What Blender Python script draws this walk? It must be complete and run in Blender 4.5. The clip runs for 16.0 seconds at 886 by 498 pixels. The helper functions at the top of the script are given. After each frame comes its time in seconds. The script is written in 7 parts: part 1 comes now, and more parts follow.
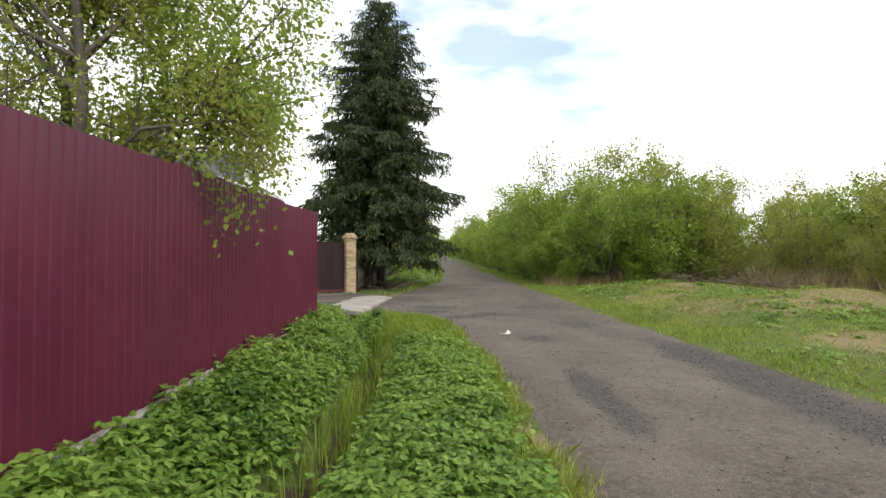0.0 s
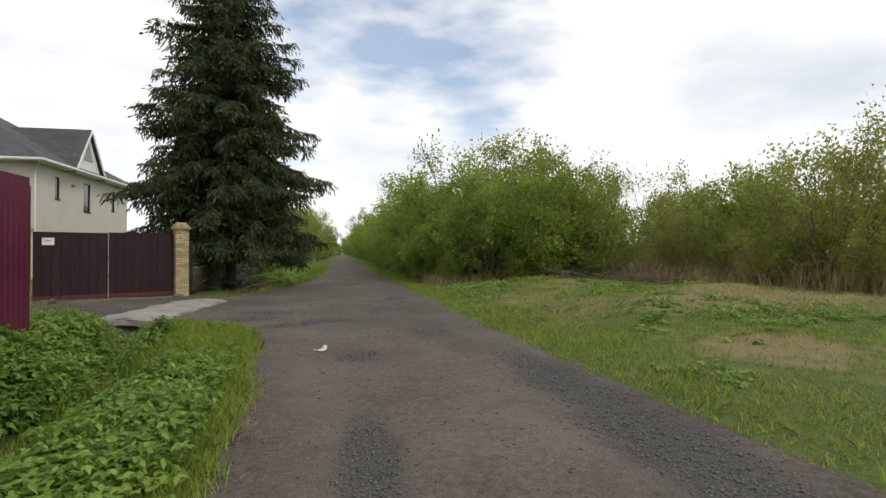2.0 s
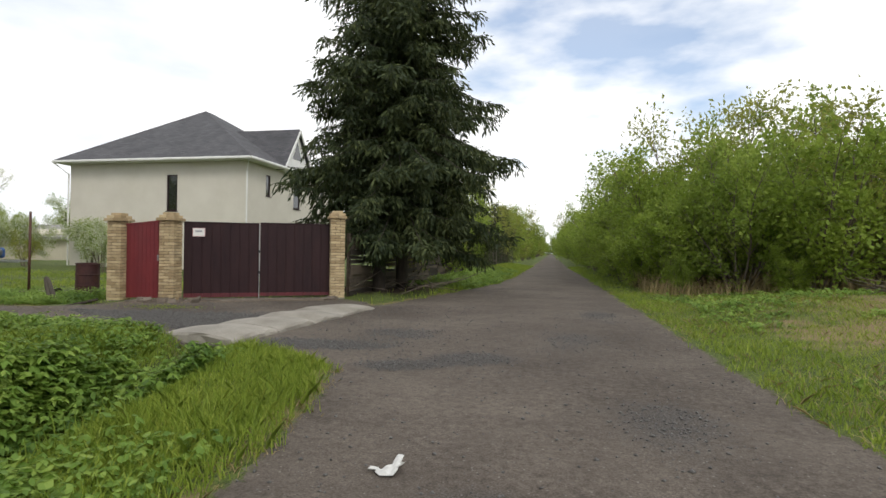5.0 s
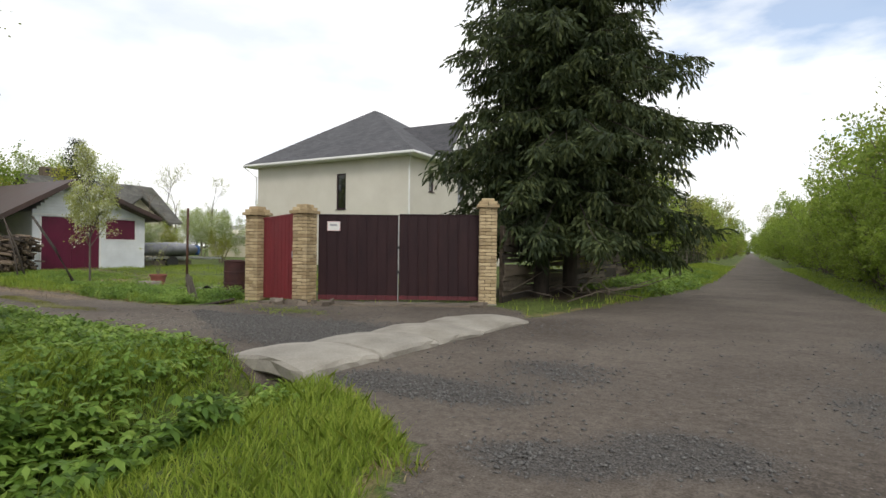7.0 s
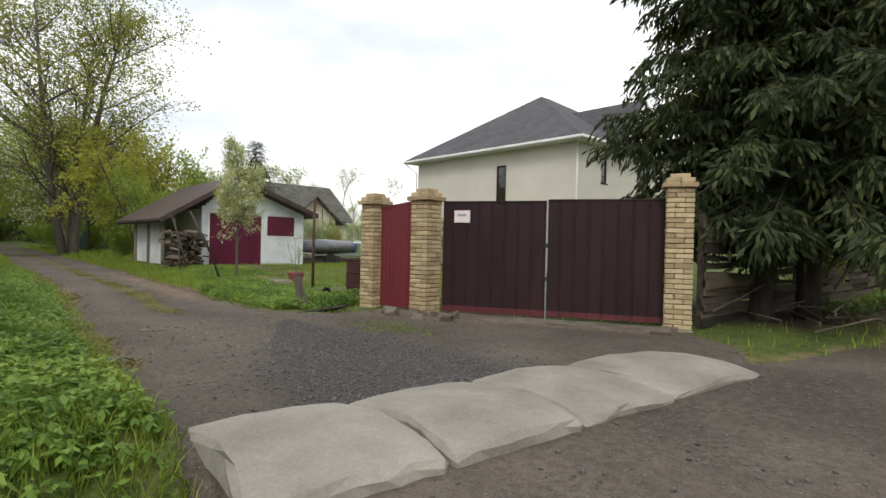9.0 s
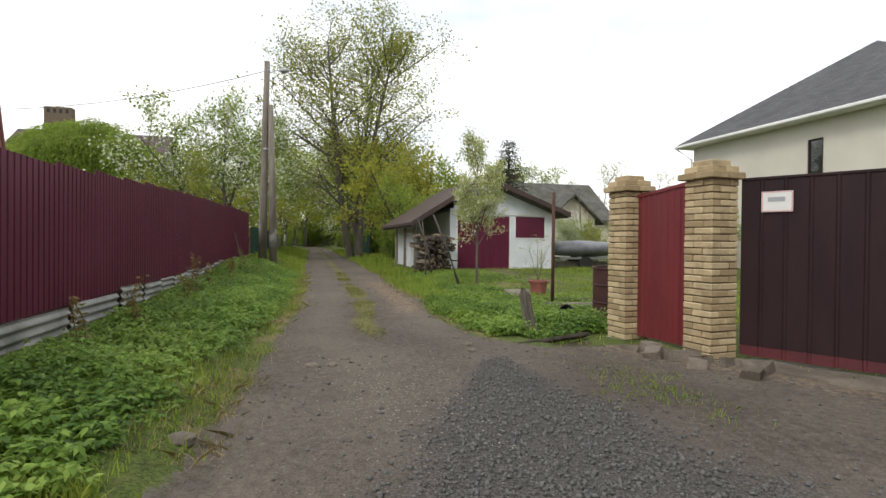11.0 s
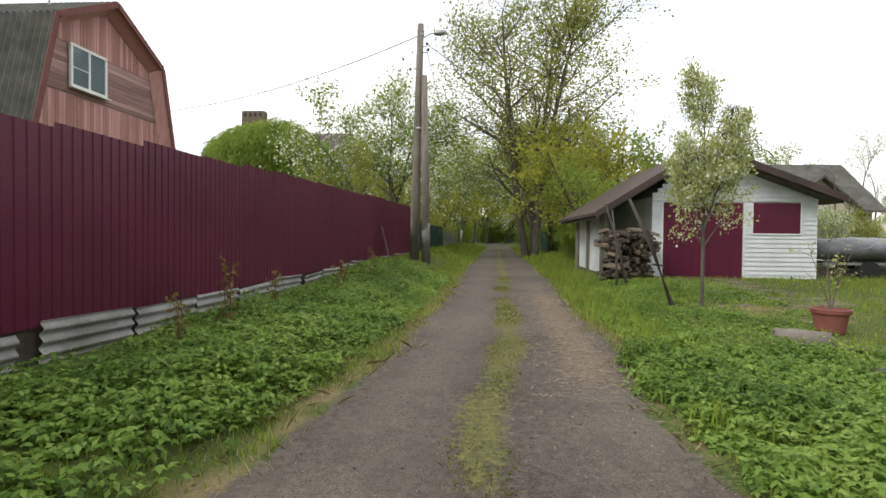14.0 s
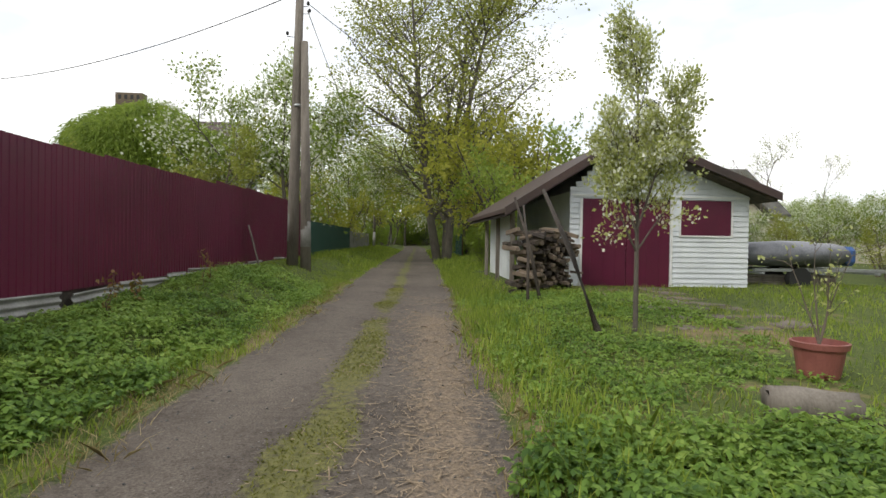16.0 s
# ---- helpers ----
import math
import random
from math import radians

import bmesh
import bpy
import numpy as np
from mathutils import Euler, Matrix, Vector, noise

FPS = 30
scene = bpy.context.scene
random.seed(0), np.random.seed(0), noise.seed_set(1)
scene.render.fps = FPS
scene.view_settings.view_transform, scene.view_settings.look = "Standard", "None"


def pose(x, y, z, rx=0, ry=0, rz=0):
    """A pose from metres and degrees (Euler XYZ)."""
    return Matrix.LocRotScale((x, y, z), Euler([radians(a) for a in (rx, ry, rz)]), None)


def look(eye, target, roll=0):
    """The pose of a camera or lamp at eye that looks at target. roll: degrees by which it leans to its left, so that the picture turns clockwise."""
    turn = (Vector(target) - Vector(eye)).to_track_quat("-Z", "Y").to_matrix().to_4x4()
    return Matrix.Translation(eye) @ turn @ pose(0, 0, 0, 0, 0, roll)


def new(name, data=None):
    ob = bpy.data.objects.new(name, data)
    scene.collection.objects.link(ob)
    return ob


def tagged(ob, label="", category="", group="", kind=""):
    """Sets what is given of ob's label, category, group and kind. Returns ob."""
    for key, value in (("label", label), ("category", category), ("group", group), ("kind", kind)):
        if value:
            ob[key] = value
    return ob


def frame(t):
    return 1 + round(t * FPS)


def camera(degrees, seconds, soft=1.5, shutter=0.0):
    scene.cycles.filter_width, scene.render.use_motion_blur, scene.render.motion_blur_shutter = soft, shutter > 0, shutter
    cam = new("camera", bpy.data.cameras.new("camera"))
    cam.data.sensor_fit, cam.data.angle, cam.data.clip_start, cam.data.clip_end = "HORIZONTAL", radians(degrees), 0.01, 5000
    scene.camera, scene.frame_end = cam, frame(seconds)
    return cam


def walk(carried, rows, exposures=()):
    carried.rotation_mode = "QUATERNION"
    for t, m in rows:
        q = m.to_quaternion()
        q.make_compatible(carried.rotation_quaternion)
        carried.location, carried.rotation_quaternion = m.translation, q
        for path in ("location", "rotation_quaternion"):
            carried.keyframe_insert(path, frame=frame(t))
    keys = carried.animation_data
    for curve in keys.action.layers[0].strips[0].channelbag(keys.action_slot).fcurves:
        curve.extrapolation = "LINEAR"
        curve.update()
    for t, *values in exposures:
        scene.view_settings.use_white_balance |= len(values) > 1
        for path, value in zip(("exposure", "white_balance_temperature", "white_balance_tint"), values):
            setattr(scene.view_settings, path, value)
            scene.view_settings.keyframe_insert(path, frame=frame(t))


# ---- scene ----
cam = camera(78.2, 16.0)
PATH = [
    (0, (0.42, 0.503, 1.545), (0.442, 2.503, 1.562), 0.1),
    (0.5, (0.92, 1.077, 1.549), (1.115, 3.068, 1.558), -0.4),
    (1, (1.33, 1.64, 1.484), (1.673, 3.61, 1.488), -0.5),
    (1.5, (1.73, 2.315, 1.405), (2.106, 4.28, 1.419), -0.1),
    (2, (2.011, 3.165, 1.358), (2.381, 5.13, 1.374), -0.0),
    (2.5, (2.226, 3.96, 1.332), (2.52, 5.938, 1.348), 0.1),
    (3, (2.397, 4.699, 1.322), (2.57, 6.691, 1.332), -0.1),
    (3.5, (2.51, 5.535, 1.262), (2.525, 7.535, 1.277), 0.0),
    (5.8, (2.681, 9.04, 1.27), (2.051, 10.939, 1.274), 0.6),
    (6, (2.581, 9.297, 1.261), (1.881, 11.17, 1.263), 0.5),
    (6.5, (2.31, 10.034, 1.243), (1.454, 11.842, 1.242), 0.6),
    (7, (2.07, 10.79, 1.218), (1.09, 12.533, 1.217), 0.7),
    (7.5, (1.751, 11.581, 1.206), (0.654, 13.253, 1.204), 0.9),
    (8, (1.459, 12.373, 1.192), (0.273, 13.984, 1.188), 0.8),
    (8.2, (1.309, 12.644, 1.187), (0.079, 14.221, 1.178), 0.9),
    (10.3, (-0.68, 14.933, 1.173), (-2.507, 15.746, 1.158), 0.9),
    (10.5, (-0.929, 15.094, 1.183), (-2.789, 15.828, 1.161), 0.6),
    (11, (-1.484, 15.379, 1.238), (-3.413, 15.906, 1.214), 0.5),
    (11.5, (-2.119, 15.554, 1.274), (-4.098, 15.843, 1.248), 0.8),
    (12, (-2.908, 15.84, 1.23), (-4.907, 15.88, 1.199), 0.6),
    (12.5, (-3.717, 15.853, 1.228), (-5.714, 15.768, 1.187), 0.6),
    (13, (-4.476, 16.007, 1.232), (-6.472, 15.894, 1.192), 0.6),
    (13.5, (-5.296, 16.181, 1.252), (-7.292, 16.049, 1.208), 0.6),
    (14, (-6.086, 16.395, 1.251), (-8.081, 16.259, 1.208), 0.6),
    (14.5, (-6.882, 16.588, 1.247), (-8.876, 16.437, 1.205), 0.7),
    (15, (-7.593, 16.79, 1.26), (-9.586, 16.633, 1.218), 0.6),
    (15.5, (-8.367, 16.955, 1.237), (-10.364, 16.843, 1.197), 0.9),
    (16, (-9.043, 17.236, 1.228), (-11.038, 17.385, 1.198), 0.9),
]

EXPOSURES = [(0.0, 0.5), (0.5, 0.24), (1.0, -0.02), (1.5, -0.2), (3.5, -0.1), (6.0, 0.05), (8.0, 0.05), (10.5, 0.15), (12.5, 0.3), (14.5, 0.28), (16.0, 0.15)]
walk(cam, [(t, look(eye, target, roll)) for t, eye, target, roll in PATH], EXPOSURES)

# ---- world and sun ----
SUN_AZ, SUN_EL = radians(140), radians(42)      # azimuth clockwise from north (+y)
world = bpy.data.worlds.new("sky")
scene.world = world
world.use_nodes = True
wn, wl = world.node_tree.nodes, world.node_tree.links
wn.clear()
w_out = wn.new("ShaderNodeOutputWorld")
sky = wn.new("ShaderNodeTexSky")
sky.sky_type, sky.sun_disc = "NISHITA", False
sky.sun_elevation, sky.sun_rotation = SUN_EL, SUN_AZ
bg_sky = wn.new("ShaderNodeBackground")
bg_sky.inputs[1].default_value = 0.15
rich = wn.new("ShaderNodeHueSaturation")
rich.inputs["Saturation"].default_value = 1.8
wl.new(sky.outputs[0], rich.inputs["Color"])
wl.new(rich.outputs[0], bg_sky.inputs[0])
w_tc = wn.new("ShaderNodeTexCoord")
w_map = wn.new("ShaderNodeMapping")
w_map.inputs["Scale"].default_value = (1.0, 1.0, 2.6)
wl.new(w_tc.outputs["Generated"], w_map.inputs[0])


def world_noise(scale, detail, shift):
    n = wn.new("ShaderNodeTexNoise")
    n.inputs["Scale"].default_value, n.inputs["Detail"].default_value = scale, detail
    add = wn.new("ShaderNodeVectorMath")
    add.inputs[1].default_value = (shift, shift * 0.7, shift * 0.3)
    wl.new(w_map.outputs[0], add.inputs[0])
    wl.new(add.outputs[0], n.inputs["Vector"])
    return n


def world_ramp(src, a, b, ca, cb):
    r = wn.new("ShaderNodeValToRGB")
    r.color_ramp.elements[0].position, r.color_ramp.elements[1].position = a, b
    r.color_ramp.elements[0].color, r.color_ramp.elements[1].color = (*ca, 1), (*cb, 1)
    wl.new(src, r.inputs[0])
    return r


cloud_tone = world_ramp(world_noise(2.3, 6, 3.1).outputs[0], 0.34, 0.52, (0.72, 0.77, 0.84), (1.0, 1.0, 1.0))
cover = world_ramp(world_noise(2.2, 5, 11.6).outputs[0], 0.33, 0.46, (0.85, 0.85, 0.85), (1, 1, 1))
gap_dot = wn.new("ShaderNodeVectorMath")
gap_dot.operation = "DOT_PRODUCT"
gap_dot.inputs[1].default_value = (0.095, 0.895, 0.436)
wl.new(w_tc.outputs["Generated"], gap_dot.inputs[0])
gap_noise = wn.new("ShaderNodeMath")
gap_noise.operation, gap_noise.inputs[1].default_value = "MULTIPLY_ADD", 0.8
gap_width = wn.new("ShaderNodeMath")
gap_width.operation, gap_width.inputs[1].default_value, gap_width.inputs[2].default_value = "MULTIPLY_ADD", 5.0, -4.75
wl.new(world_noise(4.5, 6, 1.9).outputs[0], gap_noise.inputs[0])
wl.new(gap_dot.outputs["Value"], gap_width.inputs[0])
wl.new(gap_width.outputs[0], gap_noise.inputs[2])
gap = world_ramp(gap_noise.outputs[0], 0.44, 0.62, (1, 1, 1), (0.42, 0.42, 0.42))
cover_all = wn.new("ShaderNodeMath")
cover_all.operation = "MULTIPLY"
wl.new(cover.outputs[0], cover_all.inputs[0])
wl.new(gap.outputs[0], cover_all.inputs[1])
bg_cloud = wn.new("ShaderNodeBackground")
bg_cloud.inputs[1].default_value = 1.20
wl.new(cloud_tone.outputs[0], bg_cloud.inputs[0])
w_mix = wn.new("ShaderNodeMixShader")
wl.new(cover_all.outputs[0], w_mix.inputs[0])
wl.new(bg_sky.outputs[0], w_mix.inputs[1])
wl.new(bg_cloud.outputs[0], w_mix.inputs[2])
wl.new(w_mix.outputs[0], w_out.inputs[0])

sun_data = bpy.data.lights.new("sun", "SUN")
sun_data.energy, sun_data.angle, sun_data.color = 1.3, radians(16), (1.0, 0.96, 0.88)
sun = new("sun", sun_data)
sun.matrix_world = look((30 * math.sin(SUN_AZ), 30 * math.cos(SUN_AZ), 30), (0, 0, 30 - 30 * math.tan(SUN_EL)))

# ---- materials ----
MATS = {}


def nodes_of(name):
    m = bpy.data.materials.new(name)
    m.use_nodes = True
    nt = m.node_tree
    nt.nodes.clear()
    out = nt.nodes.new("ShaderNodeOutputMaterial")
    return m, nt.nodes, nt.links, out


def tex_noise(n, l, vec, scale, detail=4, rough=0.6):
    t = n.new("ShaderNodeTexNoise")
    t.inputs["Scale"].default_value, t.inputs["Detail"].default_value = scale, detail
    t.inputs["Roughness"].default_value = rough
    l.new(vec, t.inputs["Vector"])
    return t.outputs[0]


def ramp(n, l, src, a, b, ca=(0, 0, 0), cb=(1, 1, 1)):
    r = n.new("ShaderNodeValToRGB")
    r.color_ramp.elements[0].position, r.color_ramp.elements[1].position = a, b
    r.color_ramp.elements[0].color, r.color_ramp.elements[1].color = (*ca, 1), (*cb, 1)
    l.new(src, r.inputs[0])
    return r.outputs[0]


def mixc(n, l, fac, a, b, mode="MIX"):
    m = n.new("ShaderNodeMix")
    m.data_type, m.blend_type = "RGBA", mode
    for sock, v in ((m.inputs[0], fac), (m.inputs[6], a), (m.inputs[7], b)):
        if isinstance(v, (int, float)):
            sock.default_value = v
        elif isinstance(v, tuple):
            sock.default_value = (*v, 1)
        else:
            l.new(v, sock)
    return m.outputs[2]


def math_node(n, l, op, a, b=0.0, clamp=False):
    m = n.new("ShaderNodeMath")
    m.operation, m.use_clamp = op, clamp
    for sock, v in ((m.inputs[0], a), (m.inputs[1], b)):
        if isinstance(v, (int, float)):
            sock.default_value = v
        else:
            l.new(v, sock)
    return m.outputs[0]


def surface(name, dark, light, scale=6.0, fine=60.0, rough=0.7, bump=0.3, metal=0.0, stretch=(1, 1, 1), stain=None, stain_amount=0.35,
            random_mix=0.0, spec=0.5, bump_dist=0.01):
    """A plain weathered surface: two tones at a large and a fine scale, optional stains, bump."""
    if name in MATS:
        return MATS[name]
    m, n, l, out = nodes_of(name)
    geo = n.new("ShaderNodeNewGeometry")
    mp = n.new("ShaderNodeMapping")
    mp.inputs["Scale"].default_value = stretch
    l.new(geo.outputs["Position"], mp.inputs[0])
    v = mp.outputs[0]
    big, small = tex_noise(n, l, v, scale), tex_noise(n, l, v, fine, 3)
    both = math_node(n, l, "ADD", math_node(n, l, "MULTIPLY", big, 0.65), math_node(n, l, "MULTIPLY", small, 0.35))
    if random_mix:
        info = n.new("ShaderNodeObjectInfo")
        shift = math_node(n, l, "MULTIPLY", math_node(n, l, "SUBTRACT", info.outputs["Random"], 0.5), random_mix)
        both = math_node(n, l, "ADD", both, shift)
    col = ramp(n, l, both, 0.33, 0.67, dark, light)
    if stain:
        col = mixc(n, l, math_node(n, l, "MULTIPLY", ramp(n, l, tex_noise(n, l, v, scale * 0.45, 6, 0.7), 0.5, 0.68), stain_amount), col, stain)
    p = n.new("ShaderNodeBsdfPrincipled")
    l.new(col, p.inputs["Base Color"])
    p.inputs["Metallic"].default_value = metal
    p.inputs["Specular IOR Level"].default_value = spec
    l.new(ramp(n, l, both, 0.2, 0.8, (rough * 0.85,) * 3, (min(1, rough * 1.12),) * 3), p.inputs["Roughness"])
    if bump:
        b = n.new("ShaderNodeBump")
        b.inputs["Strength"].default_value, b.inputs["Distance"].default_value = bump, bump_dist
        l.new(both, b.inputs["Height"])
        l.new(b.outputs[0], p.inputs["Normal"])
    l.new(p.outputs[0], out.inputs[0])
    MATS[name] = m
    return m


def leafy(name, dark, mid, light, glow=0.45, rough=0.55, patch=0.25):
    """Leaves: tone by leaf and by patch, light passing through."""
    if name in MATS:
        return MATS[name]
    m, n, l, out = nodes_of(name)
    geo = n.new("ShaderNodeNewGeometry")
    big = tex_noise(n, l, geo.outputs["Position"], 0.9, 3)
    f = math_node(n, l, "ADD", math_node(n, l, "MULTIPLY", geo.outputs["Random Per Island"], 1 - patch),
                  math_node(n, l, "MULTIPLY", ramp(n, l, big, 0.35, 0.65), patch))
    r = n.new("ShaderNodeValToRGB")
    r.color_ramp.elements[0].position, r.color_ramp.elements[1].position = 0.05, 0.95
    r.color_ramp.elements[0].color, r.color_ramp.elements[1].color = (*dark, 1), (*light, 1)
    r.color_ramp.elements.new(0.5).color = (*mid, 1)
    l.new(f, r.inputs[0])
    p = n.new("ShaderNodeBsdfPrincipled")
    l.new(r.outputs[0], p.inputs["Base Color"])
    p.inputs["Roughness"].default_value = rough
    p.inputs["Specular IOR Level"].default_value = 0.3
    tr = n.new("ShaderNodeBsdfTranslucent")
    l.new(mixc(n, l, 0.30, r.outputs[0], (0.36, 0.42, 0.10)), tr.inputs[0])
    mx = n.new("ShaderNodeMixShader")
    mx.inputs[0].default_value = glow
    l.new(p.outputs[0], mx.inputs[1])
    l.new(tr.outputs[0], mx.inputs[2])
    l.new(mx.outputs[0], out.inputs[0])
    MATS[name] = m
    return m


def ground_material():
    m, n, l, out = nodes_of("ground_soil_and_grass")
    geo = n.new("ShaderNodeNewGeometry")
    v = geo.outputs["Position"]

    def att(name):
        a = n.new("ShaderNodeAttribute")
        a.attribute_name = name
        return a.outputs["Fac"]
    n_big, n_mid, n_fine, n_grit = tex_noise(n, l, v, 0.45, 5), tex_noise(n, l, v, 2.6, 5), tex_noise(n, l, v, 14, 5, 0.7), tex_noise(n, l, v, 70, 3, 0.7)
    vor = n.new("ShaderNodeTexVoronoi")
    vor.inputs["Scale"].default_value = 46
    l.new(v, vor.inputs["Vector"])
    # grass sheet between the blades
    thatch = n.new("ShaderNodeMapping")
    thatch.inputs["Scale"].default_value = (1.0, 0.35, 1.0)
    thatch.inputs["Rotation"].default_value = (0, 0, 0.6)
    l.new(v, thatch.inputs[0])
    n_blade = tex_noise(n, l, thatch.outputs[0], 85, 5, 0.8)
    turf = ramp(n, l, math_node(n, l, "ADD", math_node(n, l, "MULTIPLY", n_fine, 0.35), math_node(n, l, "MULTIPLY", n_blade, 0.65)), 0.40, 0.60, (0.014, 0.022, 0.007), (0.125, 0.170, 0.034))
    turf = mixc(n, l, math_node(n, l, "MULTIPLY", ramp(n, l, n_blade, 0.56, 0.64), 0.35), turf, (0.24, 0.21, 0.085))
    turf = mixc(n, l, math_node(n, l, "MULTIPLY", ramp(n, l, n_mid, 0.45, 0.62), 0.30), turf, (0.130, 0.155, 0.034))
    straw = ramp(n, l, n_grit, 0.3, 0.7, (0.12, 0.088, 0.045), (0.29, 0.22, 0.12))
    dry = ramp(n, l, math_node(n, l, "ADD", att("dry"), math_node(n, l, "MULTIPLY", math_node(n, l, "SUBTRACT", n_mid, 0.5), 1.6)), 0.35, 0.75)
    turf = mixc(n, l, dry, turf, straw)
    mud_and_dark = ramp(n, l, n_fine, 0.3, 0.7, (0.022, 0.015, 0.010), (0.075, 0.052, 0.034))
    turf = mixc(n, l, ramp(n, l, math_node(n, l, "ADD", att("mud_and_dark"), math_node(n, l, "MULTIPLY", math_node(n, l, "SUBTRACT", n_mid, 0.5), 0.9)), 0.35, 0.6), turf, mud_and_dark)
    # road: packed grey-brown earth, gravel patches, moss strip, wood chips
    earth = ramp(n, l, math_node(n, l, "ADD", math_node(n, l, "MULTIPLY", n_big, 0.30), math_node(n, l, "ADD", math_node(n, l, "MULTIPLY", n_fine, 0.35), math_node(n, l, "MULTIPLY", n_grit, 0.35))), 0.42, 0.58,
                 (0.058, 0.047, 0.039), (0.152, 0.128, 0.106))
    earth = mixc(n, l, math_node(n, l, "MULTIPLY", att("track"), 0.75), earth, ramp(n, l, n_grit, 0.38, 0.62, (0.094, 0.078, 0.064), (0.196, 0.166, 0.138)))
    earth = mixc(n, l, math_node(n, l, "MULTIPLY", ramp(n, l, n_mid, 0.50, 0.64), 0.30), earth, (0.056, 0.046, 0.039))
    stones = ramp(n, l, n_grit, 0.40, 0.62, (0.020, 0.019, 0.019), (0.118, 0.112, 0.106))
    gravel = ramp(n, l, math_node(n, l, "ADD", att("gravel"), math_node(n, l, "MULTIPLY", math_node(n, l, "SUBTRACT", n_fine, 0.5), 0.9)), 0.38, 0.68)
    earth = mixc(n, l, math_node(n, l, "MULTIPLY", gravel, 0.8), earth, stones)
    # single pebbles pressed into the earth
    peb = n.new("ShaderNodeTexVoronoi")
    peb.inputs["Scale"].default_value = 30
    l.new(v, peb.inputs["Vector"])
    tone = n.new("ShaderNodeSeparateColor")
    l.new(peb.outputs["Color"], tone.inputs[0])
    peb_f = math_node(n, l, "MULTIPLY", ramp(n, l, peb.outputs["Distance"], 0.16, 0.24, (1, 1, 1), (0, 0, 0)), ramp(n, l, tone.outputs[0], 0.62, 0.66))
    earth = mixc(n, l, math_node(n, l, "MULTIPLY", peb_f, 0.75), earth, ramp(n, l, tone.outputs[1], 0.1, 0.9, (0.035, 0.032, 0.030), (0.26, 0.24, 0.22)))
    chips = ramp(n, l, tex_noise(n, l, v, 40, 4, 0.75), 0.35, 0.62, (0.10, 0.075, 0.055), (0.33, 0.25, 0.17))
    chip_f = ramp(n, l, math_node(n, l, "ADD", att("chips"), math_node(n, l, "MULTIPLY", math_node(n, l, "SUBTRACT", n_fine, 0.5), 1.3)), 0.4, 0.65)
    earth = mixc(n, l, math_node(n, l, "MULTIPLY", chip_f, 0.75), earth, chips)
    moss = ramp(n, l, n_fine, 0.3, 0.7, (0.075, 0.078, 0.026), (0.185, 0.178, 0.058))
    moss_f = ramp(n, l, math_node(n, l, "ADD", att("moss"), math_node(n, l, "MULTIPLY", math_node(n, l, "SUBTRACT", n_fine, 0.5), 1.1)), 0.4, 0.62)
    earth = mixc(n, l, math_node(n, l, "MULTIPLY", moss_f, 0.9), earth, moss)
    edge = math_node(n, l, "ADD", att("road"), math_node(n, l, "ADD", math_node(n, l, "MULTIPLY", math_node(n, l, "SUBTRACT", n_fine, 0.5), 1.3), math_node(n, l, "MULTIPLY", math_node(n, l, "SUBTRACT", n_mid, 0.5), 0.9)))
    road_f = ramp(n, l, edge, 0.42, 0.58)
    col = mixc(n, l, road_f, turf, earth)
    p = n.new("ShaderNodeBsdfPrincipled")
    l.new(col, p.inputs["Base Color"])
    p.inputs["Roughness"].default_value = 0.93
    p.inputs["Specular IOR Level"].default_value = 0.25
    hgt = math_node(n, l, "ADD", math_node(n, l, "MULTIPLY", n_fine, 0.6),
                    math_node(n, l, "ADD", math_node(n, l, "MULTIPLY", n_grit, 0.25),
                              math_node(n, l, "MULTIPLY", math_node(n, l, "MULTIPLY", vor.outputs["Distance"], gravel), -0.35)))
    b = n.new("ShaderNodeBump")
    b.inputs["Strength"].default_value, b.inputs["Distance"].default_value = 0.75, 0.03
    l.new(hgt, b.inputs["Height"])
    l.new(b.outputs[0], p.inputs["Normal"])
    l.new(p.outputs[0], out.inputs[0])
    return m


def shingles():
    m, n, l, out = nodes_of("dark_bitumen_shingle")
    geo = n.new("ShaderNodeNewGeometry")
    sep = n.new("ShaderNodeSeparateXYZ")
    l.new(geo.outputs["Position"], sep.inputs[0])
    com = n.new("ShaderNodeCombineXYZ")
    l.new(math_node(n, l, "ADD", sep.outputs[0], sep.outputs[1]), com.inputs[0])
    l.new(math_node(n, l, "MULTIPLY", sep.outputs[2], 1.7), com.inputs[1])
    br = n.new("ShaderNodeTexBrick")
    br.inputs["Scale"].default_value = 1.0
    br.inputs["Brick Width"].default_value, br.inputs["Row Height"].default_value = 0.34, 0.16
    br.inputs["Mortar Size"].default_value = 0.012
    br.inputs["Color1"].default_value, br.inputs["Color2"].default_value, br.inputs["Mortar"].default_value = (0.050, 0.050, 0.056, 1), (0.105, 0.103, 0.112, 1), (0.025, 0.025, 0.028, 1)
    l.new(com.outputs[0], br.inputs["Vector"])
    p = n.new("ShaderNodeBsdfPrincipled")
    grit = tex_noise(n, l, geo.outputs["Position"], 1.1, 5)
    l.new(mixc(n, l, 0.5, br.outputs[0], ramp(n, l, grit, 0.3, 0.7, (0.045, 0.045, 0.05), (0.10, 0.10, 0.11))), p.inputs["Base Color"])
    p.inputs["Roughness"].default_value = 0.9
    l.new(p.outputs[0], out.inputs[0])
    return m


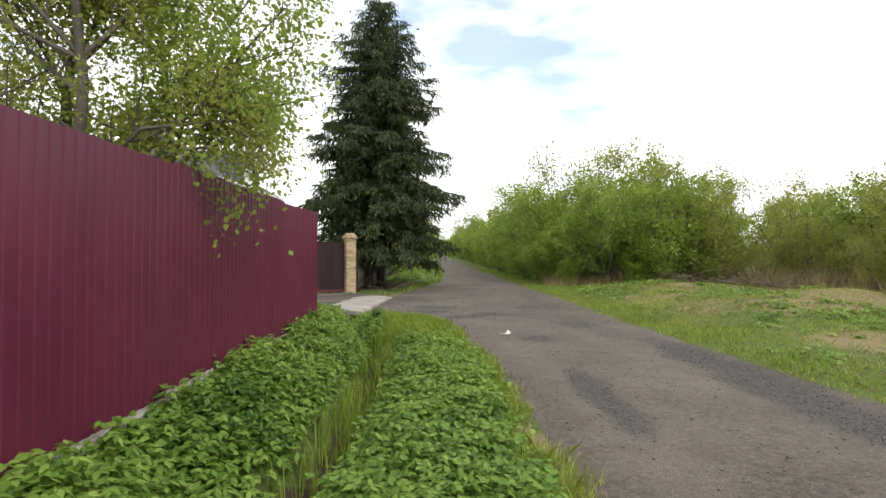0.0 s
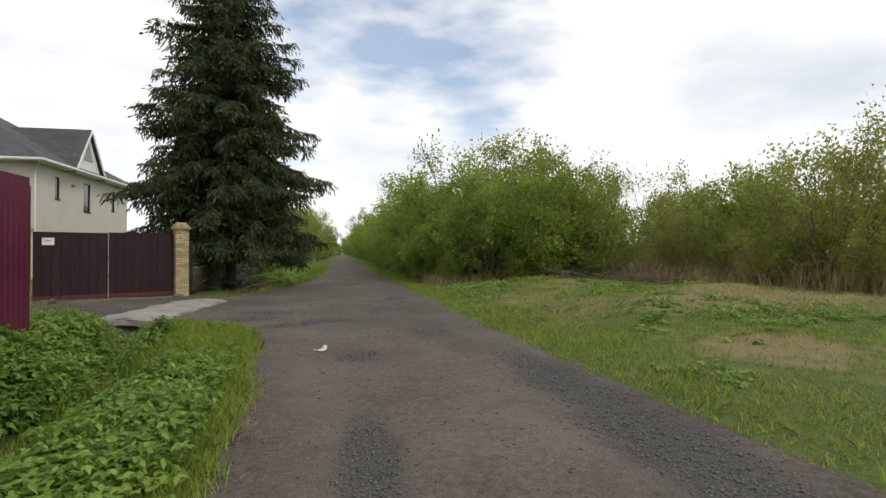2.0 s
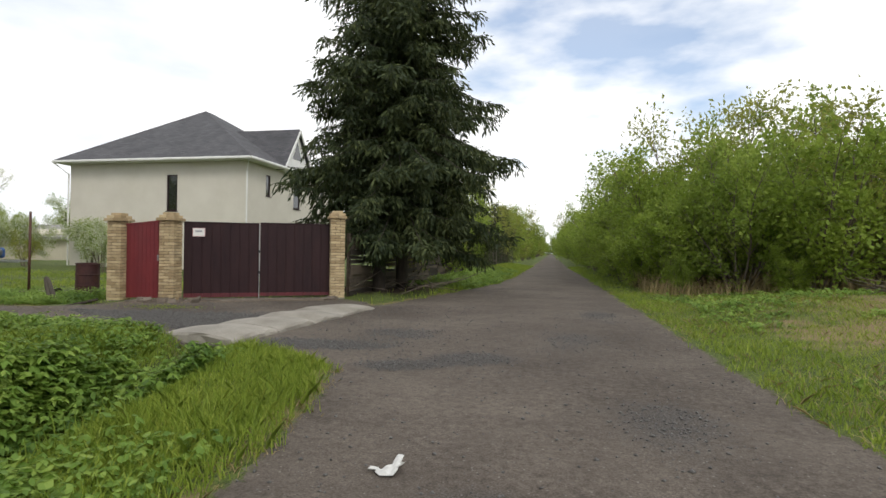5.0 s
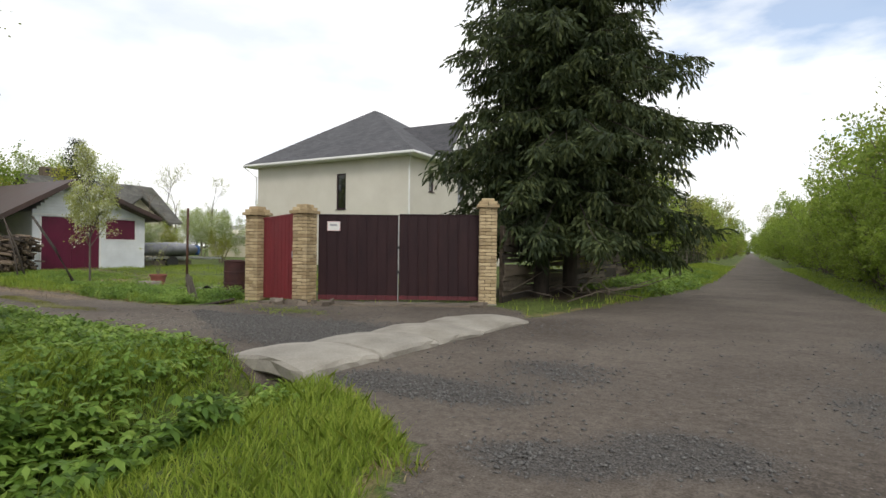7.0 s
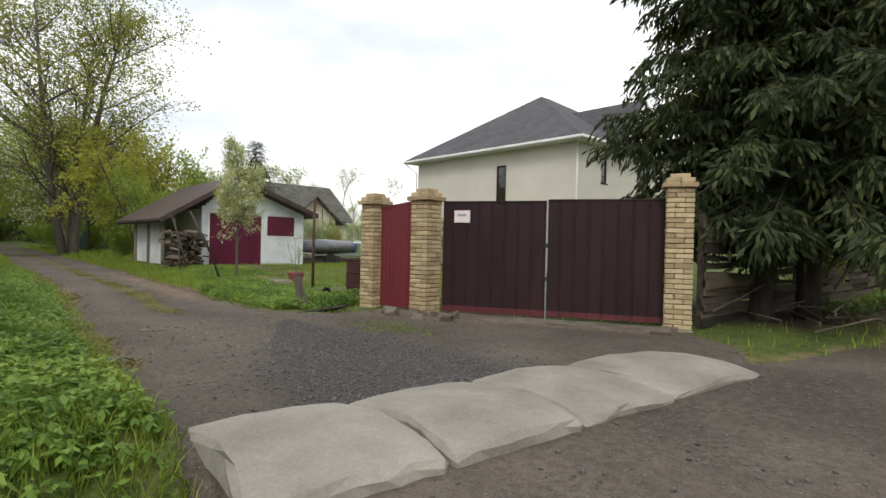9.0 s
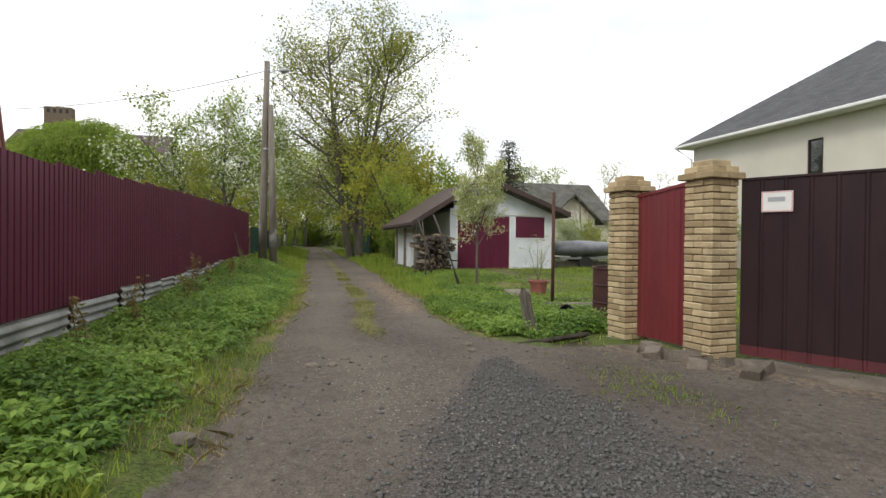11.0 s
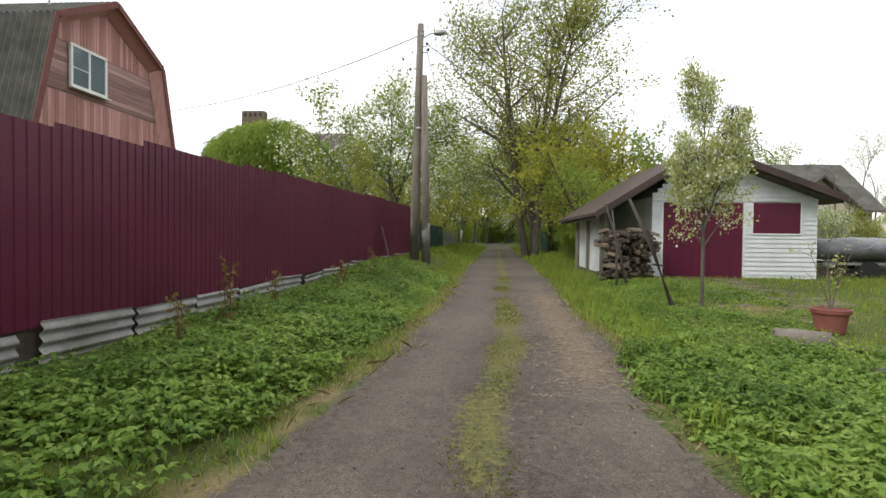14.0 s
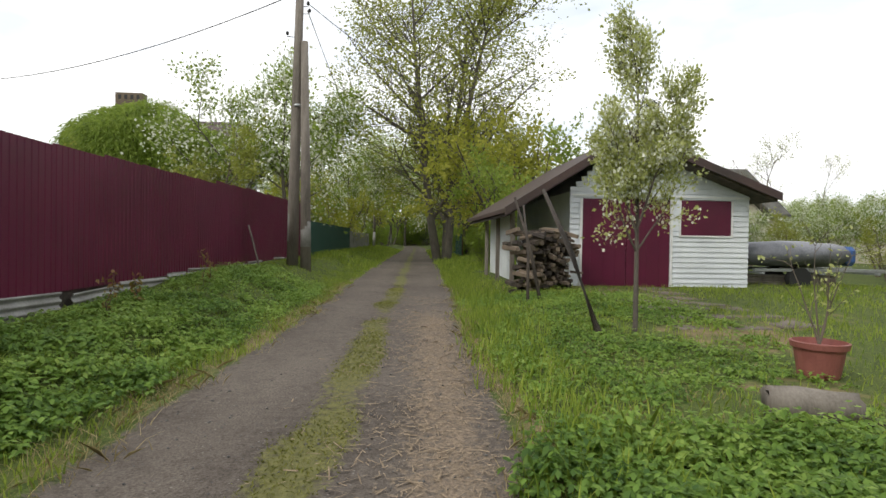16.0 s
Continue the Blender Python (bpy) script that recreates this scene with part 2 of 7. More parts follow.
def glass(name, tint):
    m, n, l, out = nodes_of(name)
    p = n.new("ShaderNodeBsdfPrincipled")
    p.inputs["Base Color"].default_value = (*tint, 1)
    p.inputs["Roughness"].default_value, p.inputs["Specular IOR Level"].default_value = 0.04, 0.9
    p.inputs["IOR"].default_value = 1.6
    l.new(p.outputs[0], out.inputs[0])
    return m


M_GROUND = ground_material()
M_FENCE = surface("wine_red_painted_steel", (0.082, 0.009, 0.030), (0.124, 0.015, 0.043), 1.2, 40, 0.38, 0.04, stain=(0.075, 0.017, 0.028), stain_amount=0.4, spec=0.34)
M_GATE = surface("dark_brown_painted_steel", (0.019, 0.0095, 0.012), (0.036, 0.017, 0.019), 1.5, 30, 0.55, 0.08, stretch=(3, 3, 0.6), stain=(0.050, 0.023, 0.022), stain_amount=0.5, spec=0.22)
M_GATE_RED = surface("worn_red_painted_steel", (0.12, 0.016, 0.022), (0.20, 0.028, 0.032), 1.5, 30, 0.5, 0.1, stretch=(3, 3, 0.6), stain=(0.11, 0.03, 0.03), stain_amount=0.5)
M_BRICK = surface("buff_split_brick", (0.33, 0.245, 0.135), (0.53, 0.42, 0.255), 9, 70, 0.85, 0.6, random_mix=0.5, bump_dist=0.012, stain=(0.24, 0.20, 0.14), stain_amount=0.4)
M_MORTAR = surface("brown_mortar", (0.10, 0.075, 0.05), (0.17, 0.13, 0.09), 15, 90, 0.95, 0.5)
M_CONCRETE = surface("weathered_concrete", (0.19, 0.175, 0.15), (0.36, 0.335, 0.29), 1.6, 45, 0.92, 0.35, stain=(0.15, 0.13, 0.10), stain_amount=0.5)
M_DIRTY = surface("dirt_covered_concrete", (0.075, 0.060, 0.046), (0.215, 0.180, 0.145), 3.0, 45, 0.95, 0.5, stain=(0.06, 0.048, 0.036), stain_amount=0.6, bump_dist=0.02)
M_STUCCO = surface("cream_stucco", (0.55, 0.52, 0.45), (0.64, 0.61, 0.54), 0.6, 50, 0.92, 0.25, stain=(0.48, 0.45, 0.38), stain_amount=0.3)
M_WHITE = surface("white_paint", (0.66, 0.66, 0.64), (0.80, 0.80, 0.78), 2, 40, 0.55, 0.05, stain=(0.55, 0.54, 0.5), stain_amount=0.3)
M_SIDING = surface("white_siding", (0.58, 0.61, 0.64), (0.76, 0.79, 0.81), 1.2, 30, 0.6, 0.1, stain=(0.48, 0.49, 0.48), stain_amount=0.4)
M_SHINGLE = shingles()
M_SLATE = surface("weathered_slate_sheet", (0.15, 0.145, 0.135), (0.40, 0.39, 0.37), 2.2, 50, 0.9, 0.4, stain=(0.11, 0.12, 0.085), stain_amount=0.6)
M_OLD_SLATE = surface("mossy_slate_roof", (0.035, 0.036, 0.032), (0.145, 0.138, 0.122), 1.5, 30, 0.95, 0.4, stain=(0.06, 0.065, 0.035), stain_amount=0.6)
M_WOOD_GREY = surface("grey_weathered_wood", (0.09, 0.075, 0.06), (0.25, 0.22, 0.185), 5, 60, 0.9, 0.5, stretch=(1, 1, 0.15))
M_WOOD_DARK = surface("dark_old_wood", (0.028, 0.022, 0.017), (0.12, 0.095, 0.072), 6, 60, 0.92, 0.6, random_mix=0.6)
M_WOOD_FIRE = surface("firewood", (0.035, 0.026, 0.02), (0.19, 0.145, 0.105), 6, 60, 0.9, 0.6, random_mix=0.7)
M_PINK = surface("faded_pink_boards", (0.24, 0.135, 0.12), (0.47, 0.30, 0.27), 3, 40, 0.9, 0.4, stretch=(0.25, 1, 3), random_mix=0.55, stain=(0.16, 0.12, 0.105), stain_amount=0.6)
M_PINK_V = surface("faded_pink_upright_boards", (0.36, 0.17, 0.15), (0.56, 0.31, 0.28), 3, 40, 0.9, 0.4, stretch=(3, 1, 0.25), random_mix=0.5, stain=(0.19, 0.14, 0.12), stain_amount=0.5)
M_ROOF_BROWN = surface("brown_metal_roof", (0.035, 0.020, 0.018), (0.075, 0.042, 0.036), 1.5, 40, 0.55, 0.1, stain=(0.03, 0.028, 0.022), stain_amount=0.5)
M_RUST = surface("rusty_steel", (0.045, 0.020, 0.013), (0.12, 0.052, 0.032), 5, 60, 0.8, 0.5, stain=(0.035, 0.02, 0.016), stain_amount=0.6)
M_BARGE = surface("dull_red_boards", (0.13, 0.045, 0.04), (0.21, 0.08, 0.07), 4, 50, 0.85, 0.3)
M_FOOT = surface("worn_dark_red_paint", (0.060, 0.013, 0.018), (0.135, 0.020, 0.027), 4, 40, 0.6, 0.1)
M_BARREL = surface("rusty_maroon_barrel", (0.028, 0.008, 0.010), (0.068, 0.019, 0.019), 4, 60, 0.7, 0.3, stain=(0.10, 0.045, 0.022), stain_amount=0.5)
M_TERRACOTTA = surface("red_plastic_pot", (0.20, 0.065, 0.055), (0.29, 0.10, 0.082), 5, 50, 0.6, 0.1)
M_TARP = surface("silver_grey_tarpaulin", (0.085, 0.088, 0.098), (0.21, 0.215, 0.235), 2.5, 25, 0.45, 0.4, bump_dist=0.04)
M_BLUE = surface("blue_plastic", (0.02, 0.06, 0.19), (0.04, 0.11, 0.30), 4, 30, 0.5, 0.2)
M_METAL = surface("galvanised_steel", (0.28, 0.29, 0.30), (0.45, 0.46, 0.47), 5, 60, 0.45, 0.1, metal=0.6)
M_BLACK = surface("black_rubber", (0.012, 0.012, 0.012), (0.03, 0.03, 0.03), 5, 60, 0.7, 0.2)
M_BARK = surface("grey_brown_bark", (0.050, 0.042, 0.034), (0.15, 0.13, 0.105), 7, 60, 0.95, 0.8, stretch=(1, 1, 0.3), stain=(0.09, 0.10, 0.06), stain_amount=0.4)
M_BARK_DARK = surface("spruce_bark", (0.022, 0.017, 0.013), (0.075, 0.060, 0.047), 7, 60, 0.95, 0.8, stretch=(1, 1, 0.3))
M_TWIG = surface("brown_twigs", (0.07, 0.055, 0.042), (0.19, 0.155, 0.12), 5, 60, 0.9, 0.2)
M_GREEN_FENCE = surface("green_painted_sheet", (0.010, 0.045, 0.034), (0.018, 0.070, 0.052), 1.5, 40, 0.5, 0.05)
M_PAPER = surface("white_litter", (0.48, 0.48, 0.46), (0.66, 0.66, 0.64), 12, 60, 0.7, 0.2)
M_SIGN_RED = surface("red_print", (0.55, 0.24, 0.24), (0.62, 0.32, 0.32), 10, 60, 0.6, 0.0)
M_SIGN_GREY = surface("grey_print", (0.30, 0.31, 0.33), (0.36, 0.37, 0.39), 10, 60, 0.6, 0.0)
M_WIRE = surface("dark_cable", (0.03, 0.03, 0.03), (0.06, 0.06, 0.06), 5, 30, 0.6, 0.0)
M_GREY_WALL = surface("grey_render_wall", (0.33, 0.33, 0.34), (0.46, 0.46, 0.46), 0.8, 30, 0.9, 0.2)
M_YELLOW_WALL = surface("pale_yellow_wall", (0.48, 0.44, 0.34), (0.60, 0.56, 0.45), 0.8, 30, 0.9, 0.2)
M_STONE = surface("road_gravel", (0.034, 0.033, 0.033), (0.185, 0.178, 0.170), 30, 90, 0.9, 0.3)
M_CHIP = surface("wood_shavings", (0.14, 0.10, 0.065), (0.38, 0.29, 0.19), 30, 90, 0.9, 0.2)
M_GLASS_DARK = glass("dark_window_glass", (0.012, 0.013, 0.015))
M_GLASS_BLUE = glass("pale_window_glass", (0.10, 0.14, 0.17))
L_GRASS = leafy("grass_blades", (0.120, 0.185, 0.022), (0.245, 0.345, 0.042), (0.42, 0.47, 0.085), 0.45)
L_DRYGRASS = leafy("dry_grass_blades", (0.22, 0.16, 0.075), (0.36, 0.275, 0.14), (0.50, 0.40, 0.23), 0.3)
L_MOSS = leafy("lane_moss", (0.085, 0.090, 0.018), (0.17, 0.175, 0.034), (0.28, 0.27, 0.07), 0.3, patch=0.5)
L_WEED = leafy("goutweed_leaves", (0.048, 0.110, 0.020), (0.172, 0.290, 0.046), (0.33, 0.44, 0.095), 0.42, patch=0.45)
L_SPRUCE = leafy("spruce_needles", (0.012, 0.022, 0.009), (0.030, 0.046, 0.016), (0.090, 0.108, 0.036), 0.12, 0.7, patch=0.35)
L_WILLOW = leafy("spring_willow_leaves", (0.105, 0.170, 0.022), (0.235, 0.335, 0.042), (0.37, 0.46, 0.085), 0.5, patch=0.5)
L_OLIVE = leafy("olive_spring_leaves", (0.15, 0.165, 0.030), (0.27, 0.290, 0.050), (0.40, 0.41, 0.10), 0.5, patch=0.45)
L_GREEN = leafy("fresh_tree_leaves", (0.115, 0.180, 0.026), (0.22, 0.315, 0.044), (0.35, 0.43, 0.085), 0.5, patch=0.4)
L_GOLD = leafy("yellow_green_maple_leaves", (0.19, 0.205, 0.022), (0.33, 0.335, 0.038), (0.47, 0.45, 0.085), 0.52, patch=0.4)
L_BLOSSOM = leafy("white_blossom", (0.58, 0.60, 0.44), (0.72, 0.73, 0.60), (0.84, 0.84, 0.76), 0.35, patch=0.2)
L_PEAR = leafy("pear_leaves", (0.30, 0.34, 0.085), (0.46, 0.49, 0.17), (0.62, 0.63, 0.30), 0.48)
L_REDSHOOT = leafy("bronze_young_shoots", (0.16, 0.075, 0.03), (0.24, 0.14, 0.05), (0.22, 0.24, 0.06), 0.4)

# ---- mesh helpers ----
rng = np.random.default_rng(4)


def thing(name, label, category, at=(0, 0, 0), group="", kind=""):
    e = new(name)
    e.location = at
    e.empty_display_size = 0.1
    return tagged(e, label, category, group, kind)


def link_mesh(name, me, material, parent=None, label=""):
    if material is not None and not me.materials:
        me.materials.append(material)
    ob = new(name, me)
    if material is not None and me.materials[0] != material:
        ob.material_slots[0].link = "OBJECT"
        ob.material_slots[0].material = material
    if parent is not None:
        ob.parent = parent
    if label:
        tagged(ob, label)
    return ob


def part(name, bm, material, parent=None, label="", smooth=False):
    """One mesh object out of a bmesh, in the parent's own coordinates."""
    me = bpy.data.meshes.new(name)
    bmesh.ops.recalc_face_normals(bm, faces=bm.faces)
    bm.to_mesh(me)
    bm.free()
    if smooth:
        me.polygons.foreach_set("use_smooth", [True] * len(me.polygons))
    return link_mesh(name, me, material, parent, label)


def mesh_np(name, verts, faces):
    """A mesh out of numpy arrays whose faces all have the same number of corners."""
    me = bpy.data.meshes.new(name)
    verts, faces = np.asarray(verts, np.float32), np.asarray(faces, np.int32)
    k = faces.shape[1]
    me.vertices.add(len(verts))
    me.vertices.foreach_set("co", verts.ravel())
    me.loops.add(faces.size)
    me.loops.foreach_set("vertex_index", faces.ravel())
    me.polygons.add(len(faces))
    me.polygons.foreach_set("loop_start", np.arange(0, faces.size, k, dtype=np.int32))
    me.update(calc_edges=True)
    return me


def box(bm, lo, hi, bevel=0.0, m=None):
    lo, hi = Vector(lo), Vector(hi)
    r = bmesh.ops.create_cube(bm, size=1.0)
    vs = r["verts"]
    for v in vs:
        v.co = Vector((lo[i] + (v.co[i] + 0.5) * (hi[i] - lo[i]) for i in range(3)))
    if bevel:
        es = list({e for v in vs for e in v.link_edges})
        g = bmesh.ops.bevel(bm, geom=es, offset=bevel, segments=1, affect="EDGES")
        vs = list({v for f in g["faces"] for v in f.verts} | {v for v in vs if v.is_valid})
    if m is not None:
        bmesh.ops.transform(bm, matrix=m, verts=[v for v in vs if v.is_valid])
    return vs


def boxbm(lo, hi, bevel=0.0, m=None):
    bm = bmesh.new()
    box(bm, lo, hi, bevel, m)
    return bm


def prism(bm, loop, depth):
    """Extrude a loop of 3D points by a vector."""
    vs = [bm.verts.new(p) for p in loop]
    ws = [bm.verts.new(Vector(p) + Vector(depth)) for p in loop]
    bm.faces.new(vs)
    bm.faces.new(list(reversed(ws)))
    for i in range(len(vs)):
        j = (i + 1) % len(vs)
        bm.faces.new((vs[j], vs[i], ws[i], ws[j]))


def rings(bm, stations, n=10, cap=True):
    """A tube through stations of (centre, radius), each ring across the way to the next."""
    prev, first = None, None
    for i, (c, r) in enumerate(stations):
        a = Vector(stations[max(0, i - 1)][0])
        b = Vector(stations[min(len(stations) - 1, i + 1)][0])
        d = (b - a).normalized() if (b - a).length else Vector((0, 0, 1))
        u = d.orthogonal().normalized() if abs(d.z) < 0.95 else Vector((1, 0, 0)) - d * d.x
        u.normalize()
        w = d.cross(u)
        ring = [bm.verts.new(Vector(c) + r * (math.cos(2 * math.pi * k / n) * u + math.sin(2 * math.pi * k / n) * w)) for k in range(n)]
        if prev:
            for k in range(n):
                bm.faces.new((prev[k], prev[(k + 1) % n], ring[(k + 1) % n], ring[k]))
        else:
            first = ring
        prev = ring
    if cap:
        bm.faces.new(prev)
        bm.faces.new(list(reversed(first)))


def lathe(bm, profile, n=20):
    """Turn (radius, height) pairs about z."""
    rows = [[bm.verts.new((r * math.cos(2 * math.pi * k / n), r * math.sin(2 * math.pi * k / n), z)) for k in range(n)] for r, z in profile]
    for a, b in zip(rows, rows[1:]):
        for k in range(n):
            bm.faces.new((a[k], a[(k + 1) % n], b[(k + 1) % n], b[k]))
    bm.faces.new(list(reversed(rows[0])))
    bm.faces.new(rows[-1])


def lerp(x, xs, ys):
    return np.interp(x, xs, ys)


def fbm(x, y, s, seed=0):
    """Cheap smooth noise on arrays, about -1..1."""
    a = np.sin(x * s * 1.0 + 1.3 * seed + 1.7 * np.sin(y * s * 0.7 + seed)) * np.cos(y * s * 0.9 - 0.6 * seed + 1.3 * np.sin(x * s * 0.6))
    b = np.sin(x * s * 2.3 + seed * 2.1 + np.sin(y * s * 1.9)) * np.cos(y * s * 2.1 + seed)
    c = np.sin(x * s * 5.1 + seed + 1.1 * np.sin(y * s * 4.0)) * np.cos(y * s * 4.7 + 2 * seed)
    return (a + 0.5 * b + 0.28 * c) / 1.5


def smooth01(x, a, b):
    t = np.clip((x - a) / (b - a), 0, 1)
    return t * t * (3 - 2 * t)


# ---- the ground ----
def road_left(y):
    return lerp(y, [-40, 4, 8, 11, 12.6, 13.6, 14.6], [1.5, 1.40, 1.18, 0.95, 0.66, 0.32, -0.95])


def road_left_north(y):
    return lerp(y, [19.4, 20.4, 24, 30, 36, 60, 400], [-1.6, -1.15, -0.5, 0.5, 0.85, 1.0, 1.0])


def road_right(y):
    return lerp(y, [-40, 5, 8, 14, 30, 60, 400], [5.4, 5.1, 4.9, 4.65, 4.5, 4.15, 4.1])


def lane_south(x):
    return lerp(x, [-90, -31, -16, -11.7, -9.4, -7, -4.3, -2.9], [17.6, 15.95, 15.68, 15.48, 15.24, 15.02, 14.78, 14.55])


def lane_north(x):
    return lerp(x, [-90, -31, -22, -16.7, -12, -10, -8.2, -7.2], [20.6, 18.75, 18.4, 18.05, 17.95, 17.6, 17.75, 18.4])


def gate_line(x):
    return lerp(x, [-9, -8.2, -6.7, -3.0, -1.9, -1.2], [19.2, 19.45, 19.75, 21.7, 21.0, 19.6])


def ditch_x(y):
    return lerp(y, [-10, 4, 7, 9.5, 13, 14.2], [-0.75, -0.66, -0.45, -0.6, -1.45, -1.95])


def road_depth(x, y):
    """Metres inside the road, lane and forecourt (negative outside)."""
    left = np.where(y < 14.6, road_left(y), np.where(y < 19.4, -1.3, road_left_north(y)))
    main = np.minimum(x - left, road_right(y) - x)
    lane = np.where(x < -7.2, np.minimum(y - lane_south(x), lane_north(x) - y), -9.0)
    court = np.minimum(np.minimum(y - lane_south(x), gate_line(x) - y), np.minimum(x + 7.4, 1.5 - x))
    return np.maximum(np.maximum(main, lane), court)


def ground_height(x, y):
    x, y = np.asarray(x, float), np.asarray(y, float)
    d = road_depth(x, y)
    out = smooth01(-d, 0.0, 1.2)
    z = 0.012 * fbm(x, y, 1.7, 1) * (d > -0.5)
    z = z + out * (0.05 + 0.05 * fbm(x, y, 0.8, 2))
    # ditch by the road fence
    on = smooth01(y, -12, -6) * (1 - smooth01(y, 14.5, 15.0)) * (x < 1.4)
    z = z - on * 0.50 * np.exp(-((x - ditch_x(y)) / 0.42) ** 2)
    z = z + on * 0.16 * smooth01(-x, 1.2, 1.9)
    # bank under the lane fence
    bank = smooth01(-x, 3.5, 6.0) * smooth01(-(y - lane_south(x)), 0.1, 1.9)
    z = z + (0.06 + 0.24 * smooth01(-x, 15.0, 22.0)) * bank
    # yard north of the lane
    z = z + 0.16 * smooth01(y - lane_north(x), 0.1, 2.5) * smooth01(-x, 14.0, 21.0)
    z = z - 0.06 * smooth01(y - lane_north(x), 0.2, 1.5) * smooth01(-x, 7.0, 8.5) * (1 - smooth01(-x, 14, 18))
    z = z - 0.22 * np.exp(-(((x + 8.6) / 0.7) ** 2 + ((y - 18.75) / 0.35) ** 2))
    # field right of the road
    e = x - road_right(y)
    z = z + smooth01(e, 0.3, 5.0) * (0.16 + 0.10 * fbm(x, y, 0.55, 5)) * (1 - smooth01(e, 30, 80))
    for mx, my, r, h in ((8.6, 14.4, 1.7, 0.20), (11.5, 16.0, 2.2, 0.28), (7.6, 20.0, 2.0, 0.25), (13.0, 12.0, 2.4, 0.25), (9.8, 21.5, 1.6, 0.22)):
        z = z + h * np.exp(-(((x - mx) / r) ** 2 + ((y - my) / r) ** 2))
    # verge in front of the log fence north of the gate
    z = z + 0.18 * np.exp(-((x + 1.0) / 0.9) ** 2) * smooth01(y, 22, 26) * (1 - smooth01(y, 60, 80)) * out
    return z


def gravel_amount(x, y):
    """0 to 1: loose gravel on the forecourt, by the slabs, and along the road's crown and right edge."""
    strip = np.exp(-((y - lerp(x, [-7.5, -6.7, -5, -3.8, -2.5, 0], [17.6, 17.4, 17.0, 16.75, 16.6, 16.4])) / lerp(x, [-7.2, -6.4, -5, -3.8, -2.5], [0.16, 0.28, 0.75, 1.15, 1.5])) ** 2) * smooth01(x, -7.4, -6.6) * (1 - smooth01(x, -2.7, -2.2))
    amount = 0.10 + 0.95 * strip
    for cx, cy, rx, ry, a in ((-0.5, 14.9, 0.95, 0.42, 0.95), (0.4, 16.2, 1.1, 0.8, 0.5), (1.75, 14.4, 0.55, 0.45, 0.9), (1.0, 13.85, 0.5, 0.3, 0.7), (2.2, 6.4, 0.26, 1.6, 0.8),
                              (4.35, 6.2, 0.5, 2.0, 0.9), (4.3, 9.3, 0.45, 1.4, 0.75), (3.6, 12.2, 0.6, 1.0, 0.55), (2.3, 10.4, 0.4, 0.5, 0.6), (2.9, 16.0, 0.7, 1.2, 0.5), (3.6, 19.5, 0.5, 1.5, 0.5)):
        amount = amount + a * np.exp(-(((x - cx) / rx) ** 2 + ((y - cy) / ry) ** 2))
    return np.clip(amount + 0.14 * fbm(x, y, 2.1, 13), 0, 1)


def axis(stops):
    """Coordinates with a step that changes from stretch to stretch."""
    vals = []
    for (a, b, step) in stops:
        vals.append(np.arange(a, b - 1e-6, step))
    vals.append([stops[-1][1]])
    return np.concatenate(vals)


gx = axis([(-3000, -500, 500), (-500, -100, 50), (-100, -40, 2.0), (-40, -24, 0.4), (-24, 8, 0.125), (8, 20, 0.4), (20, 60, 2), (60, 500, 44), (500, 3000, 500)])
gy = axis([(-3000, -500, 500), (-500, -40, 46), (-40, -4, 1.5), (-4, 26, 0.125), (26, 45, 0.5), (45, 120, 2.5), (120, 500, 38), (500, 3000, 500)])
GX, GY = np.meshgrid(gx, gy, indexing="ij")
GZ = ground_height(GX, GY)
nx, ny = GX.shape
gverts = np.stack([GX, GY, GZ], -1).reshape(-1, 3)
gi = np.arange(nx * ny).reshape(nx, ny)
gfaces = np.stack([gi[:-1, :-1], gi[1:, :-1], gi[1:, 1:], gi[:-1, 1:]], -1).reshape(-1, 4)
depth_all = road_depth(GX, GY)
near = smooth01(depth_all, -0.16, 0.16)
lane_mid = np.where(GX < -4, (lane_south(GX) + lane_north(GX)) / 2 + 0.05, 1e3)
in_lane = smooth01(-GX, 5.5, 7.5)
moss = 0.92 * in_lane * np.exp(-((GY - lane_mid + 0.05 - 0.08 * fbm(GX, GY, 1.5, 4)) / 0.24) ** 2) * smooth01(-GX, 6.5, 10.5) * (0.8 + 0.35 * fbm(GX, GY, 1.1, 8))
gravel = gravel_amount(GX, GY)
chips = in_lane * np.exp(-((GY - lane_mid - 0.75) / 0.45) ** 2) * smooth01(-GX, 9.5, 11.5) * (1 - smooth01(-GX, 17, 21)) * 0.62
chips = chips + 0.58 * np.exp(-((gate_line(GX) - GY - 0.35) / 0.75) ** 2) * smooth01(GX, -8.6, -7.6) * (1 - smooth01(GX, -3.2, -2.2))
dry = 0.38 * smooth01(GX - road_right(GY), 0.8, 3) + 0.25 * fbm(GX, GY, 0.5, 9)
dry = dry + 0.55 * np.exp(-((depth_all + 0.12) / 0.16) ** 2) * (GX < 1.5)
for mx, my, r in ((13, 13.5, 2.6), (8.7, 13.2, 1.0), (10.5, 15.8, 1.2), (9.2, 19.5, 1.5), (12.2, 18.5, 1.4), (6.0, 13.0, 0.8), (6.8, 17, 1.2), (7.5, 9.5, 0.9), (-13.5, 20.9, 1.0), (-16, 21.8, 1.2)):
    dry = dry + 0.6 * np.exp(-(((GX - mx) / r) ** 2 + ((GY - my) / r) ** 2))
mud_and_dark = 0.75 * np.exp(-((GX - ditch_x(GY)) / 0.24) ** 2) * (GY < 14.8) * (GY > -8)
